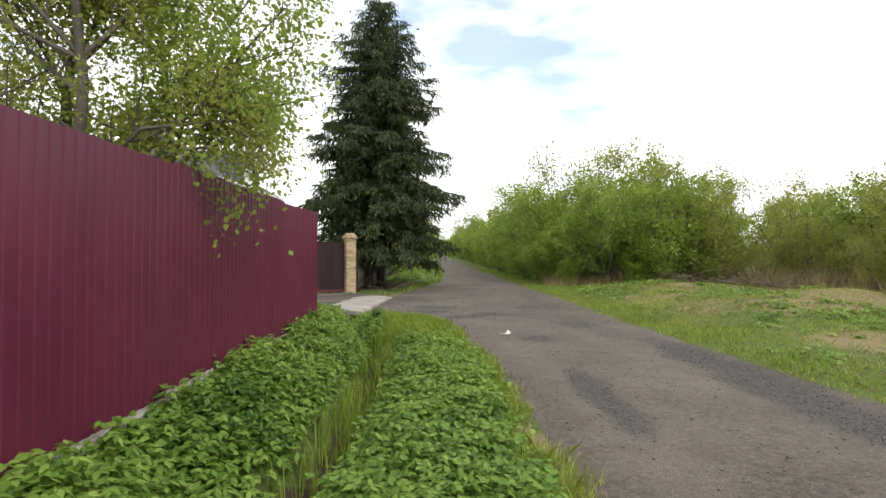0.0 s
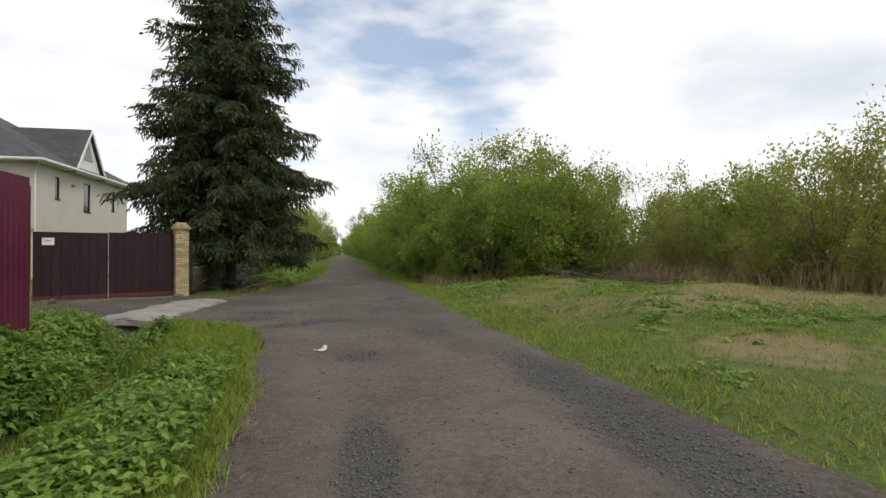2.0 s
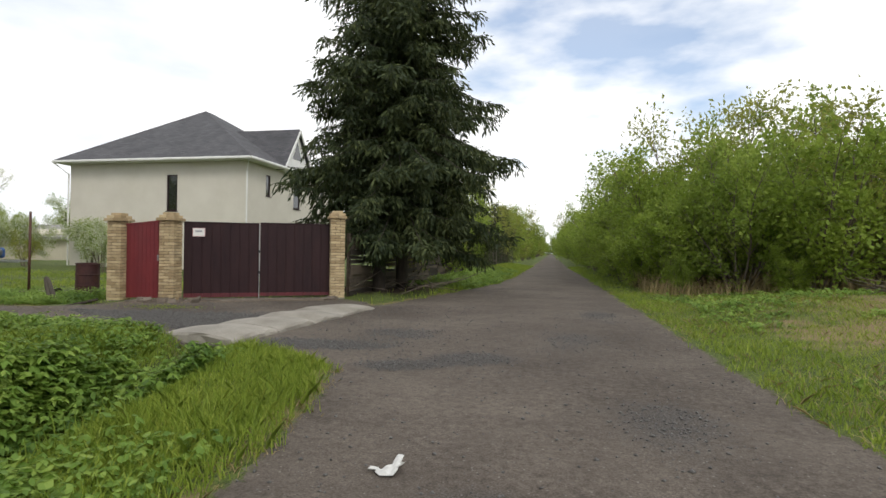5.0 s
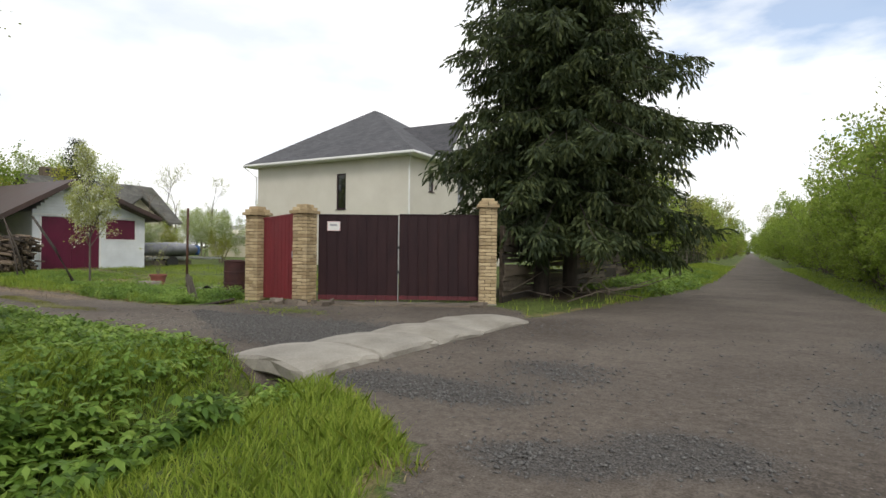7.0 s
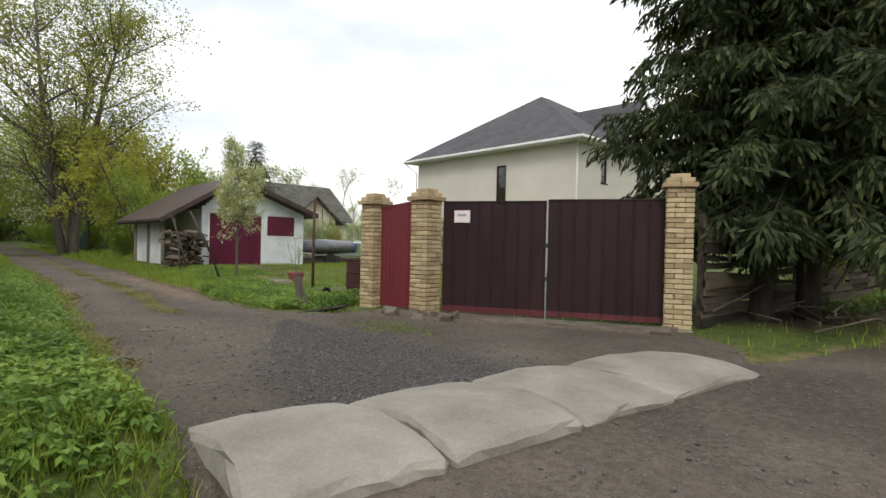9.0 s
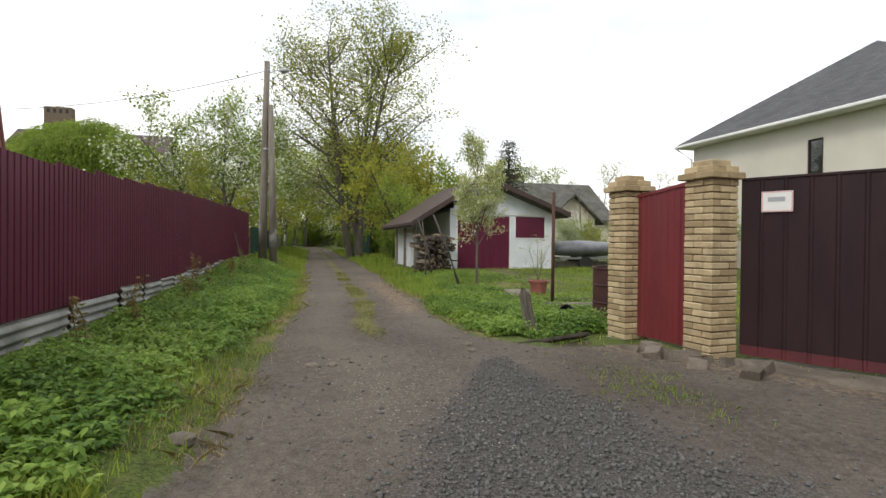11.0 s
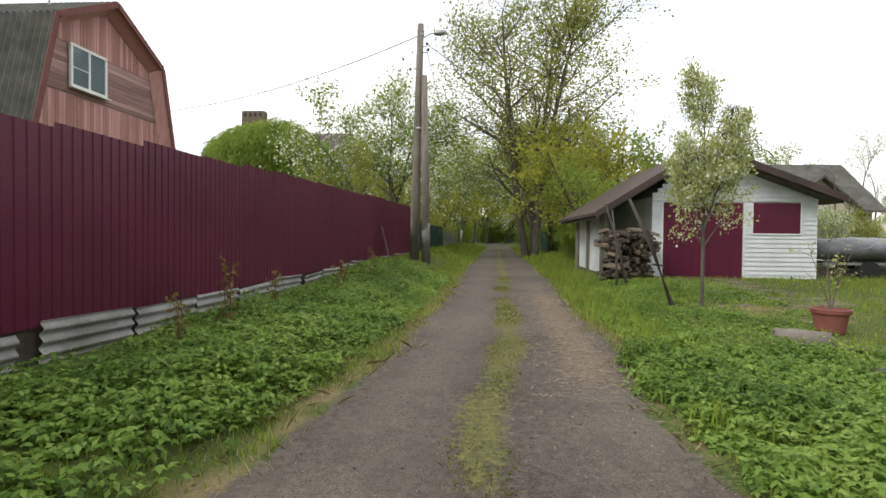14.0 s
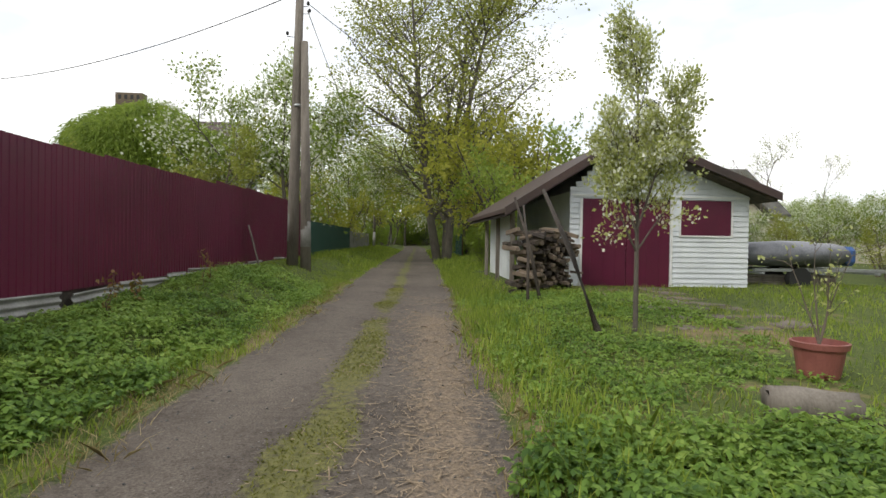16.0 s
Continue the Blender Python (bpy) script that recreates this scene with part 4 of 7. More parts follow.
def cream_house():
    x0, x1, y0, y1, h = -24.97, -13.65, 35.0, 47.5, 6.28
    t = thing("house", "cream stucco two-storey house with dark shingle hip roof and narrow windows", "house", (x0, y0, 0))
    L, D = x1 - x0, y1 - y0
    sw = [(6.38, 7.06, 3.40, 5.43)]
    bm = bmesh.new()
    wall_with_openings(bm, L, h, 0.3, sw)
    part("wall", bm, M_STUCCO, t)
    ew = [(2.05, 2.58, 4.42, 5.65), (5.5, 6.45, 3.94, 5.72), (9.7, 10.25, 4.3, 5.7)]
    bm = bmesh.new()
    wall_with_openings(bm, D - 0.302, h, 0.3, [(a - 0.302, b - 0.302, c, d) for a, b, c, d in ew])
    ob = part("wall", bm, M_STUCCO, t)
    ob.matrix_basis = pose(L, 0.302, 0, 0, 0, 90)
    part("wall", boxbm((0.002, 0.302, 0), (0.3, D - 0.302, h - 0.002)), M_STUCCO, t)
    part("wall", boxbm((0.002, D - 0.3, 0), (L - 0.302, D - 0.002, h - 0.002)), M_STUCCO, t)
    for a, b, c, d in sw:
        window(t, pose(a, 0, c), b - a, d - c, M_GATE, M_GLASS_DARK, bars=0, fw=0.07)
    for a, b, c, d in ew:
        window(t, pose(L, a, c, 0, 0, 90), b - a, d - c, M_GATE, M_GLASS_DARK, fw=0.07)
    o = 0.62
    ax, ay, az = 4.65, 5.9, 10.6
    bx, by = ax, D - 5.75
    e = h + 0.02
    c1, c2, c3, c4 = (-o, -o, e), (L + o, -o, e), (L + o, D + o, e), (-o, D + o, e)
    A, B = (ax, ay, az), (bx, by, az)
    bm = bmesh.new()
    roof_plate(bm, [c1, c2, A])
    part("roof", bm, M_SHINGLE, t, "dark grey shingle slope")
    bm = bmesh.new()
    roof_plate(bm, [c2, c3, B, A])
    part("roof", bm, M_SHINGLE, t)
    bm = bmesh.new()
    roof_plate(bm, [c3, c4, B])
    part("roof", bm, M_SHINGLE, t)
    bm = bmesh.new()
    roof_plate(bm, [c4, c1, A, B])
    part("roof", bm, M_SHINGLE, t)
    part("soffit", boxbm((-o + 0.02, -o + 0.02, e - 0.16), (L + o - 0.02, D + o - 0.02, e - 0.125)), M_WHITE, t, "white boarded soffit")
    for lo, hi in (((-o, -o - 0.10, e - 0.16), (L + o, -o - 0.005, e - 0.02)), ((L + o + 0.005, -o - 0.10, e - 0.16), (L + o + 0.10, D + o, e - 0.02))):
        part("gutter", boxbm(lo, hi, 0.03), M_WHITE, t, "white gutter")
    bm = bmesh.new()
    rings(bm, [((L + o - 0.1, -o - 0.03, e - 0.15), 0.045), ((L + 0.06, -0.08, e - 0.75), 0.045), ((L + 0.06, -0.08, 0.1), 0.045)], 8)
    part("downpipe", bm, M_WHITE, t)
    bm = bmesh.new()
    rings(bm, [((-o + 0.1, -o - 0.03, e - 0.15), 0.045), ((-0.06, -0.08, e - 0.75), 0.045), ((-0.06, -0.08, 0.1), 0.045)], 8)
    part("downpipe", bm, M_WHITE, t)
    # cross gable on the east side
    gy0, gy1, gz0, gz1 = 3.35, 7.2, e - 0.03, 8.98
    gm = (gy0 + gy1) / 2
    gxf = L + 0.35
    bm = bmesh.new()
    prism(bm, [(gxf, gy0 + 0.15, gz0), (gxf, gy1 - 0.15, gz0), (gxf, gm, gz1 - 0.16)], (-0.15, 0, 0))
    gable = part("gable", bm, M_WHITE, t, "white gable front")
    bm = bmesh.new()
    prism(bm, [(gxf + 0.02, gm - 0.62, gz0 + 0.75), (gxf + 0.02, gm + 0.62, gz0 + 0.75), (gxf + 0.02, gm, gz0 + 1.9)], (-0.018, 0, 0))
    part("pane", bm, M_GLASS_DARK, gable, "dark triangular pane")
    for ya in (gy0 - 0.15, gy1 + 0.15):
        bm = bmesh.new()
        prism(bm, [(gxf + 0.25, ya, gz0 - 0.1), (gxf + 0.25, gm, gz1), (gxf + 0.25, gm, gz1 - 0.2), (gxf + 0.25, ya, gz0 - 0.3)], (-0.06, 0, 0))
        part("bargeboard", bm, M_WHITE, t, "white bargeboard")
        bm = bmesh.new()
        roof_plate(bm, [(gxf + 0.18, ya, gz0 - 0.08), (gxf + 0.18, gm, gz1 + 0.02), (L - 4.2, gm, gz1 + 0.02), (L - 0.2, ya, gz0 - 0.08)], 0.1)
        part("roof", bm, M_SHINGLE, t)
    bm = bmesh.new()
    rings(bm, [((ax - 3.3, ay - 0.4, 8.0), 0.09), ((ax - 3.3, ay - 0.4, 8.75), 0.09), ((ax - 3.3, ay - 0.4, 8.8), 0.16), ((ax - 3.3, ay - 0.4, 8.95), 0.10)], 8)
    part("vent_pipe", bm, M_METAL, t)
    part("wall_lamp", boxbm((L + 0.0, 3.9, 5.3), (L + 0.22, 4.05, 5.42), 0.03), M_METAL, t, "small grey wall lamp")


cream_house()


def garage():
    """White-sided garage, its gable front facing east."""
    fx, y0, y1, eave, ridge, D = -21.6, 21.15, 25.55, 2.32, 3.62, 6.0
    t = thing("garage", "white-sided garage with wine-red double door and shutter under brown roof", "garage", (fx, y0, 0.12))
    W, mid = y1 - y0, 1.25
    b0 = 0.06
    part("body", boxbm((-D, 0.02, 0), (-0.03, W - 0.02, eave)), M_SIDING, t)
    bm = bmesh.new()
    prism(bm, [(-0.035, 0.02, eave), (-0.035, W - 0.02, eave), (-0.035, mid, ridge - 0.1)], (-D + 0.05, 0, 0))
    part("gable", bm, M_SIDING, t)
    part("plinth", boxbm((-D - 0.02, -0.01, -0.25), (0.0, W + 0.01, b0), 0.01), M_CONCRETE, t)
    # siding boards on the front, stepping round the door and shutter
    door = (0.30, 2.44, 0.0, 2.16)
    hatch = (2.70, 3.95, 1.33, 2.16)
    z, hgt = b0, 0.125
    while z < ridge - 0.2:
        top = z + hgt
        if z < eave:
            ya, yb = 0.0, W
        else:
            k = (z - eave) / (ridge - 0.1 - eave)
            ya, yb = mid * k + 0.02, W - (W - mid) * k - 0.02
        spans = [(ya, yb)]
        for o in (door, hatch):
            if o[2] - 0.05 < z < o[3] - 0.02:
                spans = [s for a, b in spans for s in ((a, min(b, o[0])), (max(a, o[1]), b)) if s[1] - s[0] > 0.05]
        for a, b in spans:
            bm = bmesh.new()
            prism(bm, [(-0.03, a, z), (0.012, a, z), (-0.012, a, top - 0.004), (-0.03, a, top - 0.004)], (0, b - a, 0))
            part("siding_board", bm, M_SIDING, t)
        z = top
    for k in range(2):
        w = (door[1] - door[0]) / 2
        dr = part("door", boxbm((-0.03, door[0] + k * w + 0.006, 0.07), (0.006, door[0] + (k + 1) * w - 0.006, door[3]), 0.006), M_FENCE, t, "wine-red sheet door leaf")
        for j in range(3):
            yy = door[0] + k * w + 0.2 + j * 0.3
            part("rib", boxbm((0.0065, yy, 0.1), (0.014, yy + 0.02, door[3] - 0.04)), M_FENCE, dr)
    part("shutter", boxbm((-0.03, hatch[0], hatch[2]), (0.008, hatch[1], hatch[3]), 0.006), M_FENCE, t, "wine-red window shutter")
    for lo, hi in (((0.0125, hatch[0] - 0.05, hatch[2] - 0.04), (0.03, hatch[1] + 0.05, hatch[2] - 0.003)), ((0.0125, hatch[0] - 0.04, hatch[2]), (0.03, hatch[0] - 0.003, hatch[3])),
                   ((0.0125, hatch[1] + 0.003, hatch[2]), (0.03, hatch[1] + 0.04, hatch[3])), ((0.0125, door[1] + 0.003, 0.0), (0.03, door[1] + 0.06, door[3])),
                   ((0.0125, door[0] - 0.06, 0.0), (0.03, door[0] - 0.003, door[3])), ((0.0125, 0.0, eave - 0.10), (0.03, W, eave - 0.06))):
        part("trim", boxbm(lo, hi), M_WHITE, t, "white trim board")
    for s, ye, ze in ((0, -1.65, eave - 0.46), (1, W + 0.42, eave + 0.0)):
        bm = bmesh.new()
        roof_plate(bm, [(0.55, ye, ze), (0.55, mid, ridge + 0.05), (-D - 0.4, mid, ridge + 0.05), (-D - 0.4, ye, ze)], 0.10)
        part("roof", bm, M_ROOF_BROWN, t, "brown metal roof slope")
        bm = bmesh.new()
        prism(bm, [(0.56, ye, ze + 0.02), (0.56, mid, ridge + 0.07), (0.56, mid, ridge - 0.13), (0.56, ye, ze - 0.17)], (0.03, 0, 0))
        part("bargeboard", bm, M_ROOF_BROWN, t, "dark brown bargeboard")
        bm = bmesh.new()
        prism(bm, [(0.5, ye + (0.06 if s == 0 else -0.06), ze - 0.12), (0.5, mid, ridge - 0.10), (0.5, mid, ridge - 0.16), (0.5, ye + (0.06 if s == 0 else -0.06), ze - 0.18)], (-D - 0.8, 0, 0))
        part("soffit", bm, M_WOOD_DARK, t)
    for xx in (-0.6, -2.6, -4.6):
        part("post", boxbm((xx, -1.30, -0.1), (xx + 0.1, -1.20, eave - 0.42), 0.008), M_WOOD_GREY, t, "porch post under the long eave")
    part("side_wall", boxbm((-D, -0.9, 0.0), (-2.2, -0.86, eave - 0.25)), M_SIDING, t)


garage()


def pink_house():
    """Gambrel house behind the lane fence; its weathered gable faces north."""
    y = 4.1
    t = thing("house", "old house with faded pink board gable and mossy slate gambrel roof", "house", (-23.47, y, 0))
    lo_w, br_w, e_z, br_z, top = 3.65, 2.58, 3.2, 7.48, 8.82
    prof = [(-lo_w, e_z), (-br_w, br_z), (0.0, top), (br_w, br_z), (lo_w, e_z)]
    D = 9.0
    part("wall", boxbm((-lo_w + 0.12, -D, 0), (lo_w - 0.12, -0.2, e_z)), M_PINK, t)
    bm = bmesh.new()
    prism(bm, [(x * 0.96, -0.2, z - 0.05) for x, z in prof], (0, -D + 0.3, 0))
    part("gable", bm, M_PINK, t)
    # board cladding in three bands
    def span(z):
        if z < br_z:
            return lo_w - 0.06 + (br_w - lo_w) * (z - e_z) / (br_z - e_z)
        return max(0.05, (br_w - 0.06) * (top - z) / (top - br_z))
    wx0, wx1, wz0, wz1 = 0.05, 1.66, 5.70, 7.02
    bands = ((e_z, 5.45, "v"), (5.5, 6.95, "h"), (7.0, top - 0.1, "v"))
    for z0, z1, way in bands:
        if way == "h":
            z = z0
            while z < z1 - 0.02:
                s = span(z + 0.07)
                for a, b in (((-s, s),) if not (wz0 - 0.1 < z < wz1) else ((-s, wx0), (wx1, s))):
                    part("board", boxbm((a, -0.195, z), (b, -0.172 - 0.004 * random.random(), z + 0.138), 0.004), M_PINK, t)
                z += 0.145
        else:
            x = -lo_w
            while x < lo_w:
                za, zb = z0, z1
                xm = max(abs(x), abs(x + 0.14))
                while zb > za and span(zb) < xm:
                    zb -= 0.08
                if zb - za > 0.1:
                    a = max(za, wz1) if (wx0 - 0.1 < x + 0.07 < wx1 + 0.05 and z0 > 6.5) else za
                    part("board", boxbm((x, -0.195, a), (x + 0.137, -0.172 - 0.004 * random.random(), zb), 0.004), M_PINK_V, t)
                x += 0.145
    window(t, pose(wx1, -0.02, wz0, 0, 0, 180), wx1 - wx0, wz1 - wz0, M_WHITE, M_GLASS_BLUE, bars=1, fw=0.09, transom=True)
    for i in range(4):
        (xa, za), (xb, zb) = prof[i], prof[i + 1]
        dx, dz = xb - xa, zb - za
        ln = math.hypot(dx, dz)
        nxv, nzv = -dz / ln, dx / ln
        # corrugated sheet: waves run down the slope
        bm = bmesh.new()
        n = 180
        prev = None
        for k in range(n + 1):
            yy = 0.25 - (D + 0.2) * k / n
            hgt = 0.06 + 0.042 * math.sin(2 * math.pi * k / 4.0)
            a = bm.verts.new((xa + nxv * hgt, yy, za + nzv * hgt))
            b = bm.verts.new((xb + nxv * hgt, yy, zb + nzv * hgt))
            c = bm.verts.new((xb + nxv * (hgt - 0.06), yy, zb + nzv * (hgt - 0.06)))
            d = bm.verts.new((xa + nxv * (hgt - 0.06), yy, za + nzv * (hgt - 0.06)))
            if prev:
                for q in range(4):
                    bm.faces.new((prev[q], prev[(q + 1) % 4], (a, b, c, d)[(q + 1) % 4], (a, b, c, d)[q]))
            else:
                bm.faces.new((a, b, c, d))
            prev = (a, b, c, d)
        bm.faces.new(tuple(reversed(prev)))
        part("roof", bm, M_OLD_SLATE, t, "mossy corrugated slate slope")
        bm = bmesh.new()
        prism(bm, [(xa + nxv * 0.09, 0.26, za + nzv * 0.09), (xb + nxv * 0.09, 0.26, zb + nzv * 0.09), (xb - nxv * 0.10, 0.26, zb - nzv * 0.10), (xa - nxv * 0.10, 0.26, za - nzv * 0.10)], (0, 0.03, 0))
        part("bargeboard", bm, M_BARGE, t, "dark red-brown bargeboard")
        bm = bmesh.new()
        prism(bm, [(xa - nxv * 0.02, 0.255, za - nzv * 0.02), (xb - nxv * 0.02, 0.255, zb - nzv * 0.02), (xb - nxv * 0.3, -0.15, zb - nzv * 0.3), (xa - nxv * 0.3, -0.15, za - nzv * 0.3)], (nxv * 0.015, 0, nzv * 0.015))
        part("soffit", bm, M_PINK_V, t)
    bm = bmesh.new()
    rings(bm, [((0.75, -1.5, 7.9), 0.03), ((0.75, -1.5, 9.75), 0.03)], 6)
    ant = part("antenna", bm, M_METAL, t)
    for zz, ww in ((9.82, 0.45), (9.6, 0.3), (9.7, 0.2)):
        bm = bmesh.new()
        rings(bm, [((0.75 - ww, -1.5, zz - 0.1), 0.022), ((0.75 + ww * 1.5, -1.5, zz - 0.1), 0.022)], 5)
        part("rod", bm, M_METAL, ant)


pink_house()


def far_house(name, label, x0, x1, y0, y1, eave, ridge, wall, roof, along="x", chimney=None, wins=()):
    t = thing(name, label, "house", (x0, y0, 0))
    L, D = x1 - x0, y1 - y0
    part("wall", boxbm((0, 0, 0), (L, D, eave)), wall, t)
    o = 0.5
    if along == "x":
        loops = (([(-0.0, 0, eave), (0, D, eave), (0, D / 2, ridge - 0.1)], (L, 0, 0)),)
        slopes = ([(-o, -o, eave - 0.3), (L + o, -o, eave - 0.3), (L + o, D / 2, ridge), (-o, D / 2, ridge)], [(-o, D + o, eave - 0.3), (L + o, D + o, eave - 0.3), (L + o, D / 2, ridge), (-o, D / 2, ridge)])
    else:
        loops = (([(0, 0, eave), (L, 0, eave), (L / 2, 0, ridge - 0.1)], (0, D, 0)),)
        slopes = ([(-o, -o, eave - 0.3), (-o, D + o, eave - 0.3), (L / 2, D + o, ridge), (L / 2, -o, ridge)], [(L + o, -o, eave - 0.3), (L + o, D + o, eave - 0.3), (L / 2, D + o, ridge), (L / 2, -o, ridge)])
    for lp, dp in loops:
        bm = bmesh.new()
        prism(bm, lp, dp)
        part("gable", bm, wall, t)
    for sl in slopes:
        bm = bmesh.new()
        roof_plate(bm, sl, 0.14)
        part("roof", bm, roof, t)
    if chimney:
        cx, cy, cz = chimney
        ch = part("chimney", boxbm((cx - 0.35, cy - 0.9, ridge - 1.5), (cx + 0.35, cy + 0.9, cz), 0.02), M_MORTAR, t, "grey-brown brick chimney")
        for k in range(4):
            part("flue", boxbm((cx + 0.3515, cy - 0.7 + k * 0.4, cz - 0.45), (cx + 0.36, cy - 0.5 + k * 0.4, cz - 0.15)), M_BLACK, ch)
    for side, a, z, w, h in wins:
        m = pose(a, -0.07, z) if side == "s" else pose(L + 0.07, a, z, 0, 0, 90)
        window(t, m, w, h, M_WHITE, M_GLASS_DARK, bars=1)
    return t


far_house("house", "grey rendered house with brown roof and broad chimney", -53.2, -45.0, -4.0, 5.7, 6.5, 9.45, M_GREY_WALL, M_ROOF_BROWN, "y", (5.2, 2.6, 10.95), (("e", 7.2, 3.9, 1.1, 1.5), ("e", 4.2, 3.9, 1.1, 1.5)))
far_house("house", "pale yellow house with weathered slate roof behind the garage", -47.5, -40.0, 30.5, 39.5, 3.4, 6.3, M_YELLOW_WALL, M_OLD_SLATE, "y", (3.2, 2.0, 7.0))
far_house("veranda", "pale yellow gabled veranda of the house behind the garage", -39.9, -37.9, 33.3, 37.1, 3.1, 4.9, M_YELLOW_WALL, M_OLD_SLATE, "x", None, (("e", 1.3, 3.05, 1.1, 0.6), ("e", 0.3, 1.2, 1.4, 1.2), ("e", 2.0, 1.2, 1.4, 1.2)))
far_house("outbuilding", "pale flat outbuilding beyond the garden shrubs", -44, -36, 46.0, 52.0, 2.4, 3.3, M_YELLOW_WALL, M_SLATE, "x")


# ---- trees and shrubs ----
def tube_mesh(name, segs, sides=5):
    """Tapered tubes for many segments (p0, p1, r0, r1) in one mesh."""
    P0, P1 = np.array([s[0] for s in segs], float), np.array([s[1] for s in segs], float)
    R0, R1 = np.array([s[2] for s in segs]), np.array([s[3] for s in segs])
    d = P1 - P0
    d /= np.linalg.norm(d, axis=1, keepdims=True) + 1e-9
    ref = np.where(np.abs(d[:, 2:3]) < 0.9, np.array([[0, 0, 1.0]]), np.array([[1.0, 0, 0]]))
    u = np.cross(d, ref)
    u /= np.linalg.norm(u, axis=1, keepdims=True) + 1e-9
    w = np.cross(d, u)
    verts, faces = [], []
    ang = 2 * np.pi * np.arange(sides) / sides
    ring = np.cos(ang)[None, :, None] * u[:, None, :] + np.sin(ang)[None, :, None] * w[:, None, :]
    V = np.concatenate([P0[:, None, :] + R0[:, None, None] * ring, P1[:, None, :] + R1[:, None, None] * ring], 1).reshape(-1, 3)
    base = (np.arange(len(segs)) * 2 * sides)[:, None]
    k = np.arange(sides)[None, :]
    F = np.stack([base + k, base + (k + 1) % sides, base + sides + (k + 1) % sides, base + sides + k], -1).reshape(-1, 4)
    me = mesh_np(name, V, F)
    me.polygons.foreach_set("use_smooth", [True] * len(me.polygons))
    return me


def grow(rnd, p, d, length, r, level, spec, segs, tips):
    """A wandering limb with side limbs; spec gives for each level (children, length share, angle, rise, wander)."""
    n_child, share, angle, rise, wander, low = (*spec[level], 0.25 if level == 0 else 0.15)[:6]
    n = 5 if level == 0 else 4
    p, d = np.array(p, float), np.array(d, float)
    d /= np.linalg.norm(d)
    pts = [p.copy()]
    for i in range(n):
        d = d + np.array([rnd.gauss(0, wander), rnd.gauss(0, wander), rnd.gauss(0, wander) + rise])
        d /= np.linalg.norm(d)
        q = p + d * length / n
        ra, rb = r * (1 - 0.8 * i / n), r * (1 - 0.8 * (i + 1) / n)
        segs.append((p, q, max(ra, 0.003), max(rb, 0.002)))
        p = q
        pts.append(p.copy())
        if level == len(spec) - 1:
            tips.append((p.copy(), d.copy()))
    if level < len(spec) - 1:
        for k in range(n_child):
            f = rnd.uniform(low, 1.0)
            i = min(n - 1, int(f * n))
            q = pts[i] + (pts[i + 1] - pts[i]) * (f * n - i)
            a = rnd.uniform(0, 2 * math.pi)
            ax = pts[i + 1] - pts[i]
            ax /= np.linalg.norm(ax) + 1e-9
            side = np.cross(ax, [math.cos(a), math.sin(a), 0.3])
            side /= np.linalg.norm(side) + 1e-9
            th = radians(angle * rnd.uniform(0.7, 1.3))
            nd = ax * math.cos(th) + side * math.sin(th)
            grow(rnd, q, nd, length * share * rnd.uniform(0.7, 1.15) * (1.15 - 0.5 * f), max(0.004, r * 0.40 * (1.1 - 0.6 * f)), level + 1, spec, segs, tips)


def leaf_mesh(name, g, points, per, spread, size, aspect=0.5, droop=0.0, dirs=None, flat=0.0):
    """Kite-shaped leaves, several round each point."""
    P = np.repeat(np.asarray(points, float), per, axis=0)
    n = len(P)
    P = P + g.normal(0, spread, (n, 3))
    d = g.normal(0, 1, (n, 3))
    if dirs is not None:
        d = d * 0.55 + np.repeat(np.asarray(dirs, float), per, axis=0)
    d[:, 2] -= droop
    d[:, 2] *= (1 - flat)
    d /= np.linalg.norm(d, axis=1, keepdims=True) + 1e-9
    r = g.normal(0, 1, (n, 3))
    r[:, 2] *= (1 - flat)
    w = r - d * np.sum(r * d, axis=1, keepdims=True)
    w /= np.linalg.norm(w, axis=1, keepdims=True) + 1e-9
    L = size * g.uniform(0.6, 1.35, (n, 1))
    W = L * aspect * 0.5
    up = np.cross(d, w) * L * 0.08
    V = np.stack([P, P + d * L * 0.45 + w * W + up, P + d * L, P + d * L * 0.45 - w * W + up], 1).reshape(-1, 3)
    F = (np.arange(n)[:, None] * 4 + np.arange(4)[None, :])
    return mesh_np(name, V, F)


def add_tree(name, label, category, at, trunk_mesh, crown_mesh, bark, leaf, group="", turn=0.0, scale=1.0, crown_label="", extra=None):
    t = thing(name, label, category, at, group)
    sx, sy, sz = scale if isinstance(scale, tuple) else (scale, scale, scale)
    t.matrix_basis = pose(at[0], at[1], at[2], 0, 0, turn) @ Matrix.Diagonal((sx, sy, sz, 1))
    link_mesh("trunk", trunk_mesh, bark, t)
    if crown_mesh is not None:
        link_mesh("crown", crown_mesh, leaf, t, crown_label)
    if extra:
        link_mesh(extra[0], extra[1], extra[2], t, extra[3])
    return t


